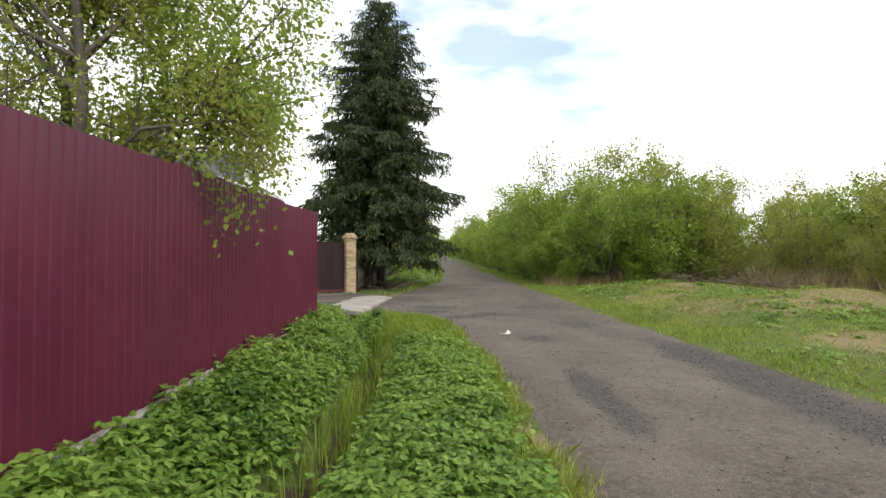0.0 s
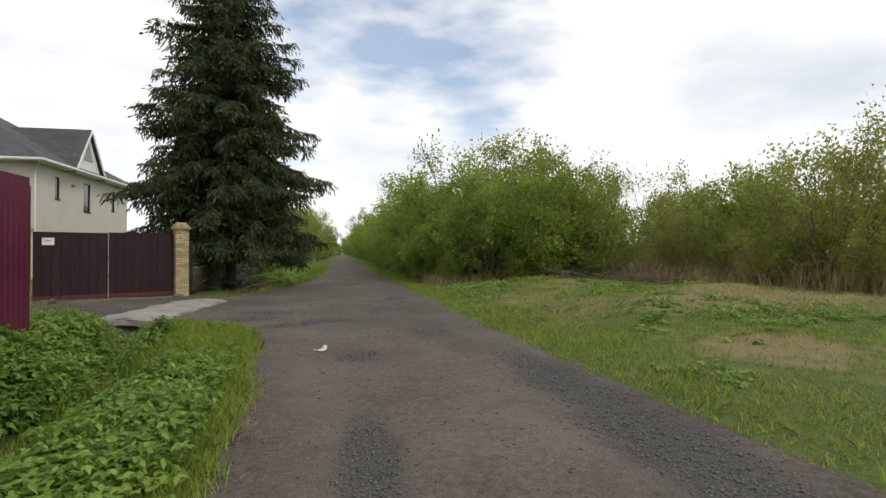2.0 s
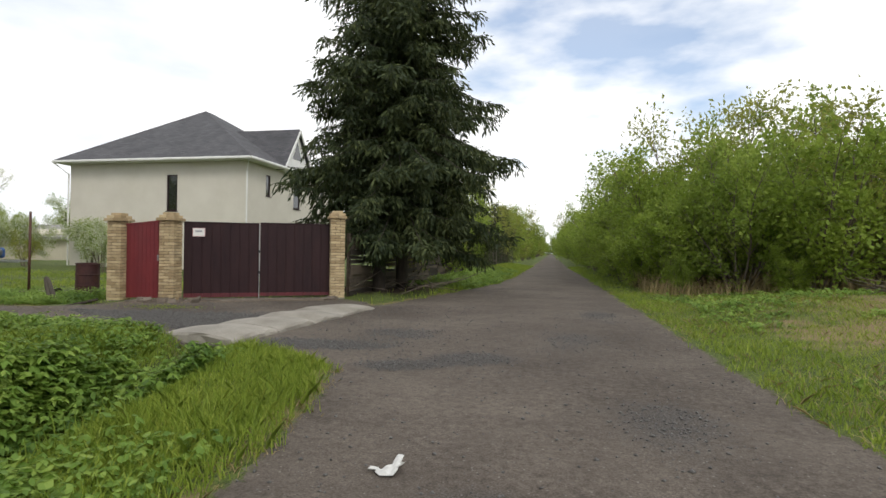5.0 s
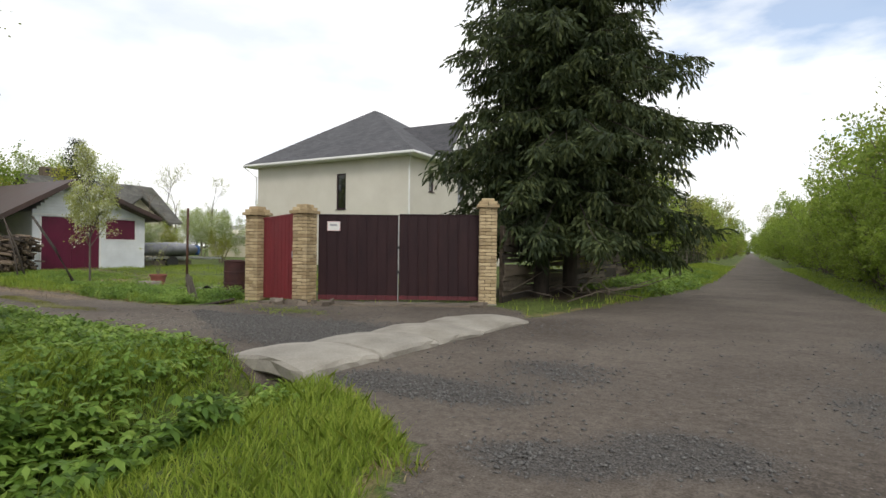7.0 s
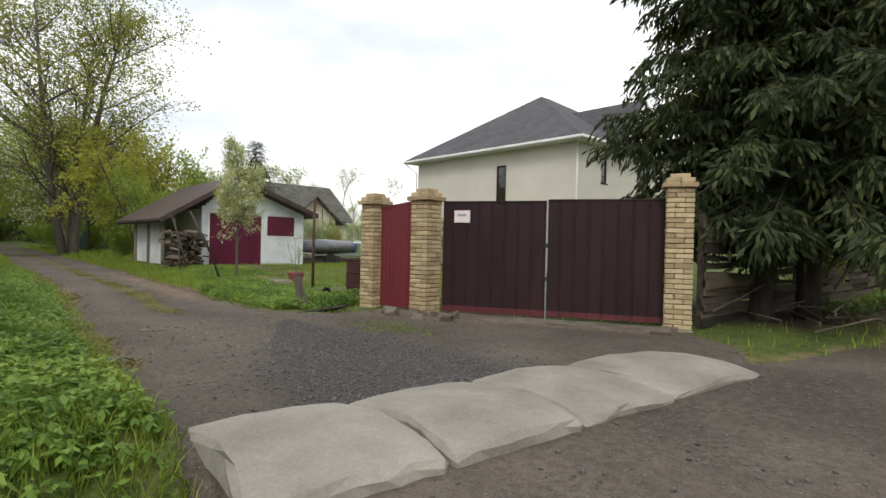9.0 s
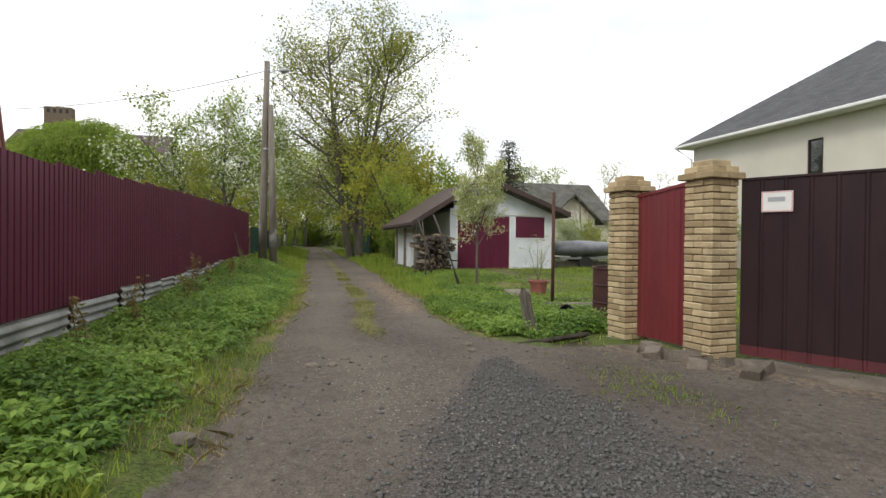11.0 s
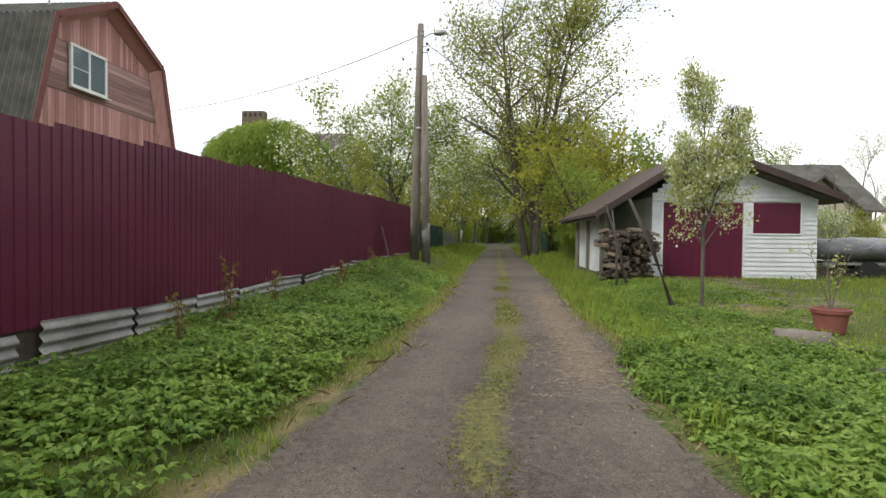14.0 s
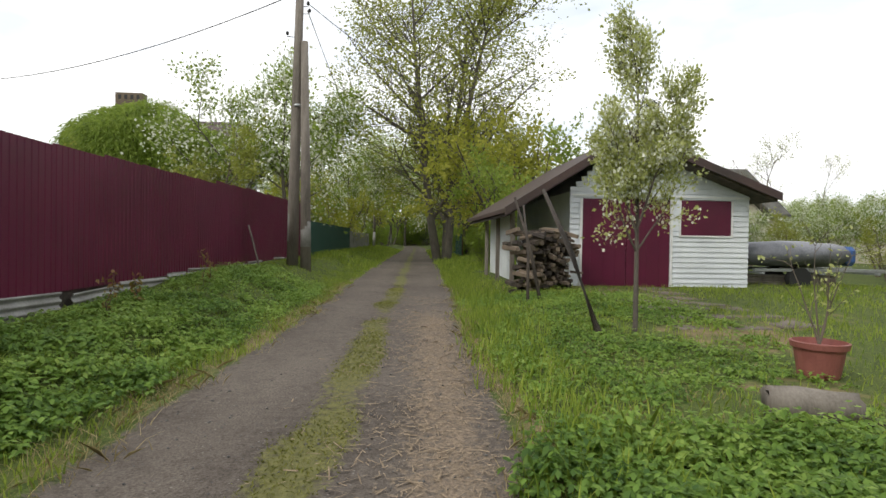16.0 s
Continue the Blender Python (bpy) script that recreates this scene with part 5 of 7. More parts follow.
def spruce_meshes(seed, height, radius, base=1.2, detail=1.0, stems=((0, 0),)):
    """Trunk with drooping boughs, each hung with needle twigs."""
    rnd, g = random.Random(seed), np.random.default_rng(seed)
    segs, pts, dirs, sizes = [], [], [], []
    for sx, sy in stems:
        for i in range(8):
            a, b = i / 8, (i + 1) / 8
            segs.append((np.array([sx * (1 - a), sy * (1 - a), height * a - 0.3]), np.array([sx * (1 - b), sy * (1 - b), height * b - 0.3]), 0.21 * (1 - a) + 0.015, 0.21 * (1 - b) + 0.012))
    z = base
    while z < height - 0.15:
        f = (z - base) / (height - base)
        reach = radius * (1 - f) ** 0.60 * (0.92 + 0.1 * math.sin(z * 3)) * (0.66 + 0.34 * min(1, f / 0.3)) + 0.10
        n = max(5, int((13 - 7 * f)))
        for k in range(n):
            a = 2 * math.pi * (k + rnd.random()) / n
            ln = reach * rnd.choice((0.55, 0.72, 0.86, 0.98, 1.16)) * rnd.uniform(0.9, 1.1)
            tilt = 0.30 * (f - 0.42) + rnd.uniform(-0.08, 0.08)
            p = np.array([0, 0, z + rnd.uniform(-0.1, 0.1)])
            d = np.array([math.cos(a), math.sin(a), tilt])
            m = max(3, int(ln / 0.28))
            for i in range(m):
                q = p + d * ln / m
                d[2] += (-0.075 if i < m * 0.55 else 0.13) * (1 - 0.5 * f)
                segs.append((p, q, 0.028 * (1 - i / m) * min(1, ln) + 0.004, 0.028 * (1 - (i + 1) / m) * min(1, ln) + 0.003))
                c = int((6.5 if i > m * 0.2 else 3) * detail)
                for j in range(c):
                    o = p + (q - p) * rnd.random()
                    side = np.array([-d[1], d[0], 0]) * rnd.choice((-1, 1))
                    v = d * rnd.uniform(0.1, 0.8) + side * rnd.uniform(0.1, 1.0) + np.array([0, 0, rnd.uniform(-1.25, 0.05)])
                    v /= np.linalg.norm(v)
                    sl = rnd.uniform(0.20, 0.56) * (0.45 + 0.55 * min(1, ln / 2.0))
                    for q4 in (0.0, 0.2, 0.4, 0.6, 0.8):
                        pts.append(o + v * sl * q4)
                        v = v + np.array([rnd.gauss(0, 0.22), rnd.gauss(0, 0.22), rnd.gauss(-0.06, 0.15)])
                        v /= np.linalg.norm(v)
                        dirs.append(v)
                        sizes.append(sl * rnd.uniform(0.30, 0.42))
                p = q
        z += rnd.uniform(0.16, 0.23)
    P, D, S = np.array(pts), np.array(dirs), np.array(sizes)[:, None]
    # each twig: short drooping blades
    r = g.normal(0, 1, P.shape)
    w = np.cross(D, r)
    w /= np.linalg.norm(w, axis=1, keepdims=True) + 1e-9
    sag = np.array([0, 0, -1.0]) * S * 0.22
    V = np.stack([P, P + D * S * 0.5 + w * S * 0.17 + sag * 0.3, P + D * S + sag, P + D * S * 0.55 - w * S * 0.17 + sag * 0.3], 1).reshape(-1, 3)
    F = np.arange(len(V) // 4)[:, None] * 4 + np.arange(4)[None, :]
    return tube_mesh("trunk", segs, 5), mesh_np("crown", V, F)


tm, cm = spruce_meshes(3, 13.1, 4.0, 1.75, 2.5, ((0.1, 0.2), (-0.35, -0.9)))
add_tree("spruce", "tall dark green spruce with two trunks beside the brick pillar", "tree", (-2.2, 24.9, 0.05), tm, cm, M_BARK_DARK, L_SPRUCE)
tm, cm = spruce_meshes(8, 6.2, 1.7, 0.5, 0.6)
for i, (x, y, s) in enumerate(((-2.9, 41, 0.9), (-2.5, 47, 1.0), (-2.9, 53, 0.9), (-2.6, 60, 1.0), (-30.4, 27.1, 1.17), (-118, 24.5, 2.6), (-2.6, 70, 1.1))):
    add_tree("spruce", "dark green young spruce behind the roadside fence" if x > -10 else "dark spruce rising behind the roofs", "tree", (x, y, 0.05), tm, cm, M_BARK_DARK, L_SPRUCE, "distant spruces", 70 * i, s)


def bush_meshes(seed, height, width, stems, per, leaf, size, spec, aspect=0.5, spread=0.16, lean=0.5):
    rnd, g = random.Random(seed), np.random.default_rng(seed)
    segs, tips = [], []
    for k in range(stems):
        a = 2 * math.pi * (k + rnd.random()) / stems
        o = rnd.uniform(0.05, 0.35)
        l = lean * rnd.uniform(0.3, 1.2)
        grow(rnd, (o * math.cos(a), o * math.sin(a), -0.1), (l * math.cos(a), l * math.sin(a), 1.0), height * rnd.uniform(0.55, 0.92), 0.045 * height / 6, 0, spec, segs, tips)
    P = np.array([t[0] for t in tips])
    D = np.array([t[1] for t in tips])
    return tube_mesh("trunk", segs, 4), leaf_mesh("crown", g, P, per, spread, size, aspect, 0.1, D)


SPEC_BUSH = ((10, 0.36, 40, 0.04, 0.10, 0.05), (6, 0.5, 42, 0.03, 0.16), (0, 0, 0, 0.02, 0.2))
BUSHES = []
for seed in (21, 22, 23):
    BUSHES.append(bush_meshes(seed, 6.2, 4, 12, 4, L_WILLOW, 0.165, SPEC_BUSH, 0.55, 0.14))
for seed in (24, 25):
    BUSHES.append(bush_meshes(seed, 6.2, 4, 11, 3, L_OLIVE, 0.14, SPEC_BUSH, 0.5, 0.17))
LOW_SPOTS = [*[(-58 - 5.5 * i, 25.0 + 1.7 * (i % 3), 3.2 + 0.3 * (i % 4), i % 3) for i in range(14)], *[(-52 - 6.0 * i, 10.4 - 1.2 * (i % 3), 3.0 + 0.3 * (i % 4), (i + 1) % 3) for i in range(14)], *[(-30 - 3.5 * i, 24.6 + 1.2 * (i % 2), 2.4, (i % 2) * 3) for i in range(6)],
             (6.3, 98, 6, 0), (6.2, 118, 6.5, 1), (6.4, 140, 7, 2), (6.4, 170, 8, 0), (6.6, 205, 9, 1), (6.5, 245, 10, 2), (-1.6, 92, 4, 3), (-1.5, 112, 5, 0), (-1.8, 140, 6, 1), (-2.0, 175, 8, 3), (-2.2, 215, 9, 0), (-2, 260, 10, 2), (1, 330, 9, 0), (6, 335, 10, 1), (-6, 335, 11, 2), (12, 330, 11, 0), (-13, 330, 11, 1), (19, 335, 12, 2),
             (-33, 21.0, 1.8, 0), (-36, 21.6, 2.2, 1), (-46, 21.8, 2.6, 0), (-50, 21.6, 2.4, 2), (-56, 22.4, 2.8, 1), (-63, 22.2, 3.0, 0), (-72, 22.6, 3.2, 2), (-84, 23, 3.4, 1), (-98, 23.6, 3.6, 0), (-66, 13.6, 2.6, 1), (-74, 14, 2.8, 0), (-86, 14.4, 3.0, 2), (-100, 15, 3.6, 1), (-118, 16, 4, 0), (-140, 17, 4.4, 1), (-140, 23.5, 4.4, 0), (-165, 20, 5, 2), (-175, 26, 5, 1), (-175, 14, 5, 0), (-180, 34, 6, 2), (-180, 5, 6, 1),
             (6.6, 25.8, 1.3, 1), (9.2, 24.6, 1.6, 2), (12.6, 24.9, 1.5, 1), (14.4, 25.6, 2.4, 3), (5.9, 29, 2.6, 0), (5.8, 33, 3.0, 1), (5.9, 38, 3.4, 2), (5.8, 42, 3.2, 0), (6.0, 49, 3.8, 1), (5.9, 57, 4.0, 2), (6.0, 64, 4.4, 0), (6.1, 73, 5, 1), (6.2, 84, 5.5, 2),
             (15.2, 29, 3.4, 1), (15.8, 32, 3.2, 0), (18.4, 30.5, 3.0, 3), (17.6, 34.5, 3.6, 1), (20.5, 38.5, 4.0, 2), (22.5, 29.0, 3.5, 0), (25.0, 33.0, 4, 1), (14.4, 13.8, 2.4, 4), (14.9, 18.2, 2.6, 3), (15.6, 20.6, 2.8, 4), (13.8, 16.6, 2.0, 4), (15.0, 22.6, 3.0, 3), (18.2, 12.0, 3.4, 4), (16.6, 9.2, 3, 3), (20.0, 15.5, 4.2, 3)]
LEAF_OF = (L_WILLOW, L_GREEN, L_WILLOW, L_OLIVE, L_OLIVE)
for i in range(14):
    LOW_SPOTS.append((-128 - 7 * (i % 5), 14.5 + 0.75 * i, 6.0 + 0.6 * (i % 4), i % 3))
spots = [(6.9, 27.2, 3.9, 0), (8.3, 26.0, 5.0, 1), (10.4, 25.4, 5.6, 2), (12.4, 26.2, 6.4, 3), (13.9, 27.6, 5.4, 0), (7.2, 30.5, 6.0, 2), (9.2, 34.2, 8.6, 3), (11.3, 30.2, 7.0, 1), (9.4, 28.6, 6.2, 0),
         (6.8, 35.5, 5.6, 1), (8.0, 40.0, 7.2, 0), (13.4, 32.5, 7.4, 4), (6.6, 45.0, 5.8, 2), (9.5, 48.0, 7.6, 4), (6.7, 53.0, 6.0, 1), (8.2, 60.0, 7.5, 3), (6.9, 68.0, 6.5, 0), (8.5, 78.0, 8.0, 2), (7.3, 90.0, 8.0, 1), (8.5, 108, 9.5, 4), (7.5, 130, 9.5, 0), (9, 155, 11, 3),
         (14.9, 15.6, 4.4, 3), (16.2, 17.6, 5.7, 4), (15.8, 12.4, 4.0, 3), (17.8, 14.2, 5.9, 4), (17.2, 20.2, 4.8, 0), (18.6, 22.6, 5.0, 3), (17.0, 25.0, 5.2, 4), (20.4, 27.0, 5.0, 0), (22, 18.4, 6.2, 4), (21.0, 32.0, 5.4, 3), (25, 38, 6.4, 4), (19.5, 9.6, 5.6, 4), (18.4, 5.0, 5.4, 3),
         (23, 1.0, 6, 4), (28, 25, 6.6, 3), (17.5, 37, 4.4, 0), (20, 45, 5.2, 4), (30, 50, 7, 3), (24, 60, 7, 4), (14, 55, 6.5, 0), (38, 40, 7.5, 4), (36, 62, 8.5, 3), (18, 75, 8, 4), (28, 85, 9, 3), (48, 58, 9, 4), (33, 12, 7, 3), (30, -6, 7, 4), (44, 25, 8, 3)]
far_rnd = random.Random(77)
for i in range(46):
    x, y = far_rnd.uniform(12, 130), far_rnd.uniform(62, 150)
    spots.append((x, y, far_rnd.uniform(7, 11), far_rnd.randrange(5)))
for i in range(26):
    spots.append((far_rnd.uniform(26, 70), far_rnd.uniform(-25, 60), far_rnd.uniform(5, 8), far_rnd.randrange(5)))
for i, (x, y, h, k) in enumerate(spots + LOW_SPOTS):
    # a low clearing runs north-east through the thicket
    way = math.degrees(math.atan2(x - 2.5, y - 5.5))
    if 28.6 < way < 33.6 and y > 8:
        h = min(h, 0.9 + 0.030 * math.hypot(x - 2.5, y - 5.5))
    trunk, crown = BUSHES[k]
    lab = "bushy spring-green willow thicket beside the field" if k < 3 else "thin olive-leaved willow shrub with bare twigs"
    add_tree("willow_shrub", lab, "shrub", (x, y, gz(x, y)), trunk, crown, M_TWIG, LEAF_OF[k], "shrubs beyond the field" if k < 3 else "sparse shrubs beyond the field", 47 * i, h / 6.2)
for i, (x, y, h, k) in enumerate(((-3.0, 29.5, 3.4, 4), (-3.6, 32.5, 4.2, 3), (-3.0, 36.0, 4.4, 0), (-4.4, 39.0, 5.6, 3), (-3.2, 44.0, 4.6, 0), (-4.6, 50.0, 6.0, 3), (-3.0, 66, 5.6, 3), (-3.4, 80, 7.0, 0), (-3.2, 100, 8, 3), (-3.6, 125, 9, 0), (-4, 150, 10, 4))):
    trunk, crown = BUSHES[k]
    add_tree("roadside_shrub", "olive-green shrub growing over the roadside fence", "shrub", (x, y, 0.1), trunk, crown, M_TWIG, LEAF_OF[k], "shrubs along the roadside fence", 61 * i, 1.25 * h / 6.2)

# tree over the road fence
SPEC_TREE = ((16, 0.48, 54, 0.03, 0.10, 0.40), (8, 0.45, 45, 0.0, 0.18), (4, 0.5, 42, -0.03, 0.22), (0, 0, 0, -0.04, 0.25))


def tree_meshes(seed, height, r, spec, per, size, aspect, spread, stems=1, lean=0.1, droop=0.15, first=0.0):
    rnd, g = random.Random(seed), np.random.default_rng(seed)
    segs, tips = [], []
    for k in range(stems):
        a = 2 * math.pi * (k + 0.3) / stems
        o = 0.0 if stems == 1 else 0.3
        grow(rnd, (o * math.cos(a), o * math.sin(a), -0.15), (lean * math.cos(a), lean * math.sin(a), 1), height, r, 0, spec, segs, tips)
    P, D = np.array([t[0] for t in tips]), np.array([t[1] for t in tips])
    return tube_mesh("trunk", segs, 6), leaf_mesh("crown", g, P, per, spread, size, aspect, droop, D), P


tm, cm, _ = tree_meshes(41, 5.4, 0.10, SPEC_TREE, 13, 0.052, 0.6, 0.16, 1, 0.05)
add_tree("garden_tree", "olive-leaved garden tree leaning over the red fence", "tree", (-3.1, 5.7, 0.1), tm, cm, M_BARK, L_OLIVE, "", 40)
tm2, cm2, _ = tree_meshes(42, 5.4, 0.09, SPEC_TREE, 9, 0.066, 0.75, 0.16, 1, 0.05)
add_tree("garden_tree", "bright green young maple overhanging the red fence", "tree", (-2.75, 7.2, 0.1), tm2, cm2, M_BARK, L_GREEN, "", 200)
add_tree("garden_tree", "olive-leaved garden tree behind the red fence", "tree", (-3.9, 7.0, 0.1), tm, cm, M_BARK, L_OLIVE, "", 170, 1.1)

# tall trees and garden trees along the lane
SPEC_TALL = ((22, 0.40, 44, 0.07, 0.035, 0.14), (9, 0.48, 38, 0.06, 0.12), (4, 0.5, 40, 0.03, 0.18), (0, 0, 0, 0.0, 0.22))
tm, cm, _ = tree_meshes(51, 16.0, 0.24, SPEC_TALL, 3, 0.17, 0.6, 0.34, 3, 0.10)
add_tree("tall_tree", "tall twin-stemmed tree in sparse yellow-green spring leaf by the lane", "tree", (-41.8, 19.7, 0.1), tm, cm, M_BARK, L_OLIVE, "", 115, (1.15, 1.15, 0.93))
SPEC_SMALL = ((10, 0.5, 42, 0.05, 0.11), (7, 0.5, 42, 0.02, 0.17), (0, 0, 0, 0, 0.22))
gm, gc, gp = tree_meshes(52, 6.5, 0.11, SPEC_SMALL, 7, 0.19, 0.7, 0.22, 2, 0.2)
bmesh_t, bmesh_c, bp = tree_meshes(53, 7.4, 0.12, SPEC_SMALL, 12, 0.17, 0.6, 0.28, 3, 0.22)
blossom = leaf_mesh("blossom", np.random.default_rng(9), bp, 8, 0.32, 0.15, 0.8)
lane_trees = ((-29.5, 21.6, 0.72, "m"), (-33.5, 21.8, 0.95, "m"), (-37.0, 22.4, 1.0, "m"), (-46.0, 22.0, 1.15, "m"), (-52.0, 21.6, 1.2, "b"), (-58.0, 22.4, 1.3, "m"), (-66, 22.2, 1.5, "m"), (-76, 23, 1.7, "b"), (-90, 24, 1.9, "m"), (-105, 25, 2.2, "m"),
              (-44.0, 12.4, 0.55, "m"), (-50.0, 12.8, 0.7, "m"), (-56.0, 13.0, 1.1, "b"), (-68, 13.2, 1.3, "m"), (-78, 13.6, 1.5, "m"), (-92, 14.6, 1.8, "m"), (-108, 15, 2.2, "m"), (-26.5, 23.2, 0.6, "m"), (-125, 17, 2.6, "b"), (-130, 27, 2.6, "m"), (-150, 22, 3.0, "m"))
lane_rnd = random.Random(78)
for i in range(44):
    side = lane_rnd.choice((-1, 1))
    x = lane_rnd.uniform(-190, -55)
    lane_trees += ((x, 19.0 - x * 0.015 + side * lane_rnd.uniform(4.5, 20), lane_rnd.uniform(0.7, 1.3), lane_rnd.choice("mmb")),)
for i in range(16):
    lane_trees += ((-200 + lane_rnd.uniform(-20, 20), lane_rnd.uniform(-20, 60), lane_rnd.uniform(1.8, 2.6), "m"),)
for i in range(30):
    lane_trees += ((lane_rnd.uniform(-140, -66), lane_rnd.uniform(44, 110), lane_rnd.uniform(0.6, 1.1), lane_rnd.choice("mmb")),)
for i, (x, y, s, k) in enumerate(lane_trees):
    if k == "m":
        add_tree("lane_tree", "yellow-green young maple lining the lane", "tree", (x, y, 0.1), gm, gc, M_BARK, L_GOLD if i % 3 else L_GREEN, "trees along the lane", 83 * i, s)
    else:
        add_tree("lane_tree", "green leafy tree with white blossom lining the lane", "tree", (x, y, 0.1), bmesh_t, bmesh_c, M_BARK, L_GREEN, "flowering trees along the lane", 83 * i, s, "", ("blossom", blossom, L_BLOSSOM, "white blossom"))
add_tree("bird_cherry", "bird cherry in white blossom behind the red fence", "tree", (-37.0, 11.0, 0.1), bmesh_t, bmesh_c, M_BARK, L_GREEN, "", 10, 1.12, "", ("blossom", blossom, L_BLOSSOM, "white blossom"))
for i, (x, y, s, lab) in enumerate(((-34.0, 8.6, 0.78, "olive"), (-29.5, 3.4, 0.55, "olive"), (-36, 29.5, 0.42, "olive"), (-27.5, 31.0, 0.30, "olive"), (-24.0, 31.5, 0.26, "olive"))):
    add_tree("garden_shrub", "olive-green garden shrub in spring leaf", "shrub", (x, y, 0.1), gm, gc, M_TWIG, L_OLIVE, "garden shrubs", 31 * i, s)
for i, (x, y, s) in enumerate(((-20.5, 32.5, 0.30), (-23, 34.5, 0.32), (-27, 34, 0.34), (-31, 31.5, 0.30), (-17.5, 29.5, 0.24), (-33, 37, 0.40))):
    add_tree("blossom_shrub", "garden fruit bush with white blossom", "shrub", (x, y, 0.1), bmesh_t, bmesh_c, M_TWIG, L_GREEN, "blossoming garden bushes", 57 * i, s, "", ("blossom", blossom, L_BLOSSOM, "white blossom"))
SPEC_BARE = ((9, 0.5, 32, 0.06, 0.10), (6, 0.5, 36, 0.05, 0.15), (3, 0.5, 36, 0.05, 0.18), (0, 0, 0, 0.02, 0.2))
tm, cm, _ = tree_meshes(61, 4.8, 0.09, SPEC_BARE, 1, 0.05, 0.5, 0.1)
t = thing("bare_tree", "leafless grey garden tree behind the boat", "tree", (-33.5, 33.6, 0.1))
link_mesh("trunk", tm, M_TWIG, t)
tm, cm, _ = tree_meshes(62, 9.5, 0.12, SPEC_BARE, 2, 0.12, 0.6, 0.2)
for i, (x, y, s) in enumerate(((-46, 43, 0.75), (-62, 60, 0.9), (-75, 42, 0.8), (-55, 50, 0.8))):
    add_tree("birch", "thin pale birch in first leaf", "tree", (x, y, 0.1), tm, cm, M_TWIG, L_OLIVE, "birches behind the houses", 77 * i, s)


def willow_dome():
    """Clipped weeping willow: shoots hang over a dome."""
    g = np.random.default_rng(71)
    n = 1500
    a, u = g.uniform(0, 2 * np.pi, n), g.uniform(0.0, 1.0, n)
    r = np.sqrt(u) * 3.1
    top = 9.4 - 1.9 * (r / 3.1) ** 2.2 + 0.25 * np.sin(3 * a) + g.normal(0, 0.12, n)
    segs, pts, dirs = [], [], []
    for i in range(n):
        p = np.array([r[i] * math.cos(a[i]), r[i] * math.sin(a[i]), top[i]])
        out = np.array([math.cos(a[i]), math.sin(a[i]), 0]) * (0.15 + 0.5 * r[i] / 3.1)
        d = out + np.array([0, 0, 0.35])
        for k in range(12):
            d = d * 0.82 + np.array([0, 0, -0.28])
            p = p + d * 0.42
            pts.append(p.copy())
            dirs.append(d / (np.linalg.norm(d) + 1e-6))
    for k in range(14):
        b = 2 * math.pi * k / 14
        segs.append((np.array([0, 0, 3.0]), np.array([2.4 * math.cos(b), 2.4 * math.sin(b), 8.3]), 0.12, 0.03))
    segs.append((np.array([0, 0, -0.2]), np.array([0, 0, 3.2]), 0.28, 0.2))
    return tube_mesh("trunk", segs, 6), leaf_mesh("crown", g, np.array(pts), 3, 0.10, 0.26, 0.22, 0.4, np.array(dirs))


tm, cm = willow_dome()
add_tree("weeping_willow", "round clipped weeping willow behind the red fence", "tree", (-42.4, 2.3, 0.1), tm, cm, M_BARK, L_GREEN, "", 0, (1.1, 1.2, 0.92))


def pear_tree():
    rnd, g = random.Random(81), np.random.default_rng(81)
    segs, tips = [], []
    spec = ((13, 0.34, 42, 0.06, 0.03), (5, 0.45, 34, 0.12, 0.12), (0, 0, 0, 0.08, 0.15))
    grow(rnd, (0, 0, -0.1), (-0.02, 0.02, 1), 3.9, 0.05, 0, spec, segs, tips)
    grow(rnd, (0, 0, 1.4), (0.15, 0.35, 1), 1.9, 0.025, 0, spec, segs, tips)
    grow(rnd, (0, 0, 1.3), (-0.1, -0.4, 1), 1.7, 0.025, 0, spec, segs, tips)
    keep = [(p, d) for p, d in tips if p[2] > 0.85]
    P, D = np.array([k[0] for k in keep]), np.array([k[1] for k in keep])
    return tube_mesh("trunk", segs, 6), leaf_mesh("crown", g, P, 13, 0.085, 0.070, 0.55, -0.1, D), leaf_mesh("blossom", g, P, 7, 0.08, 0.052, 0.9)


tm, cm, bl = pear_tree()
add_tree("pear_tree", "slender young pear tree in pale blossom before the garage", "tree", (-16.2, 20.4, 0.1), tm, cm, M_BARK, L_PEAR, "", 0, (0.80, 0.80, 0.95), "", ("blossom", bl, L_BLOSSOM, "cream-white blossom"))


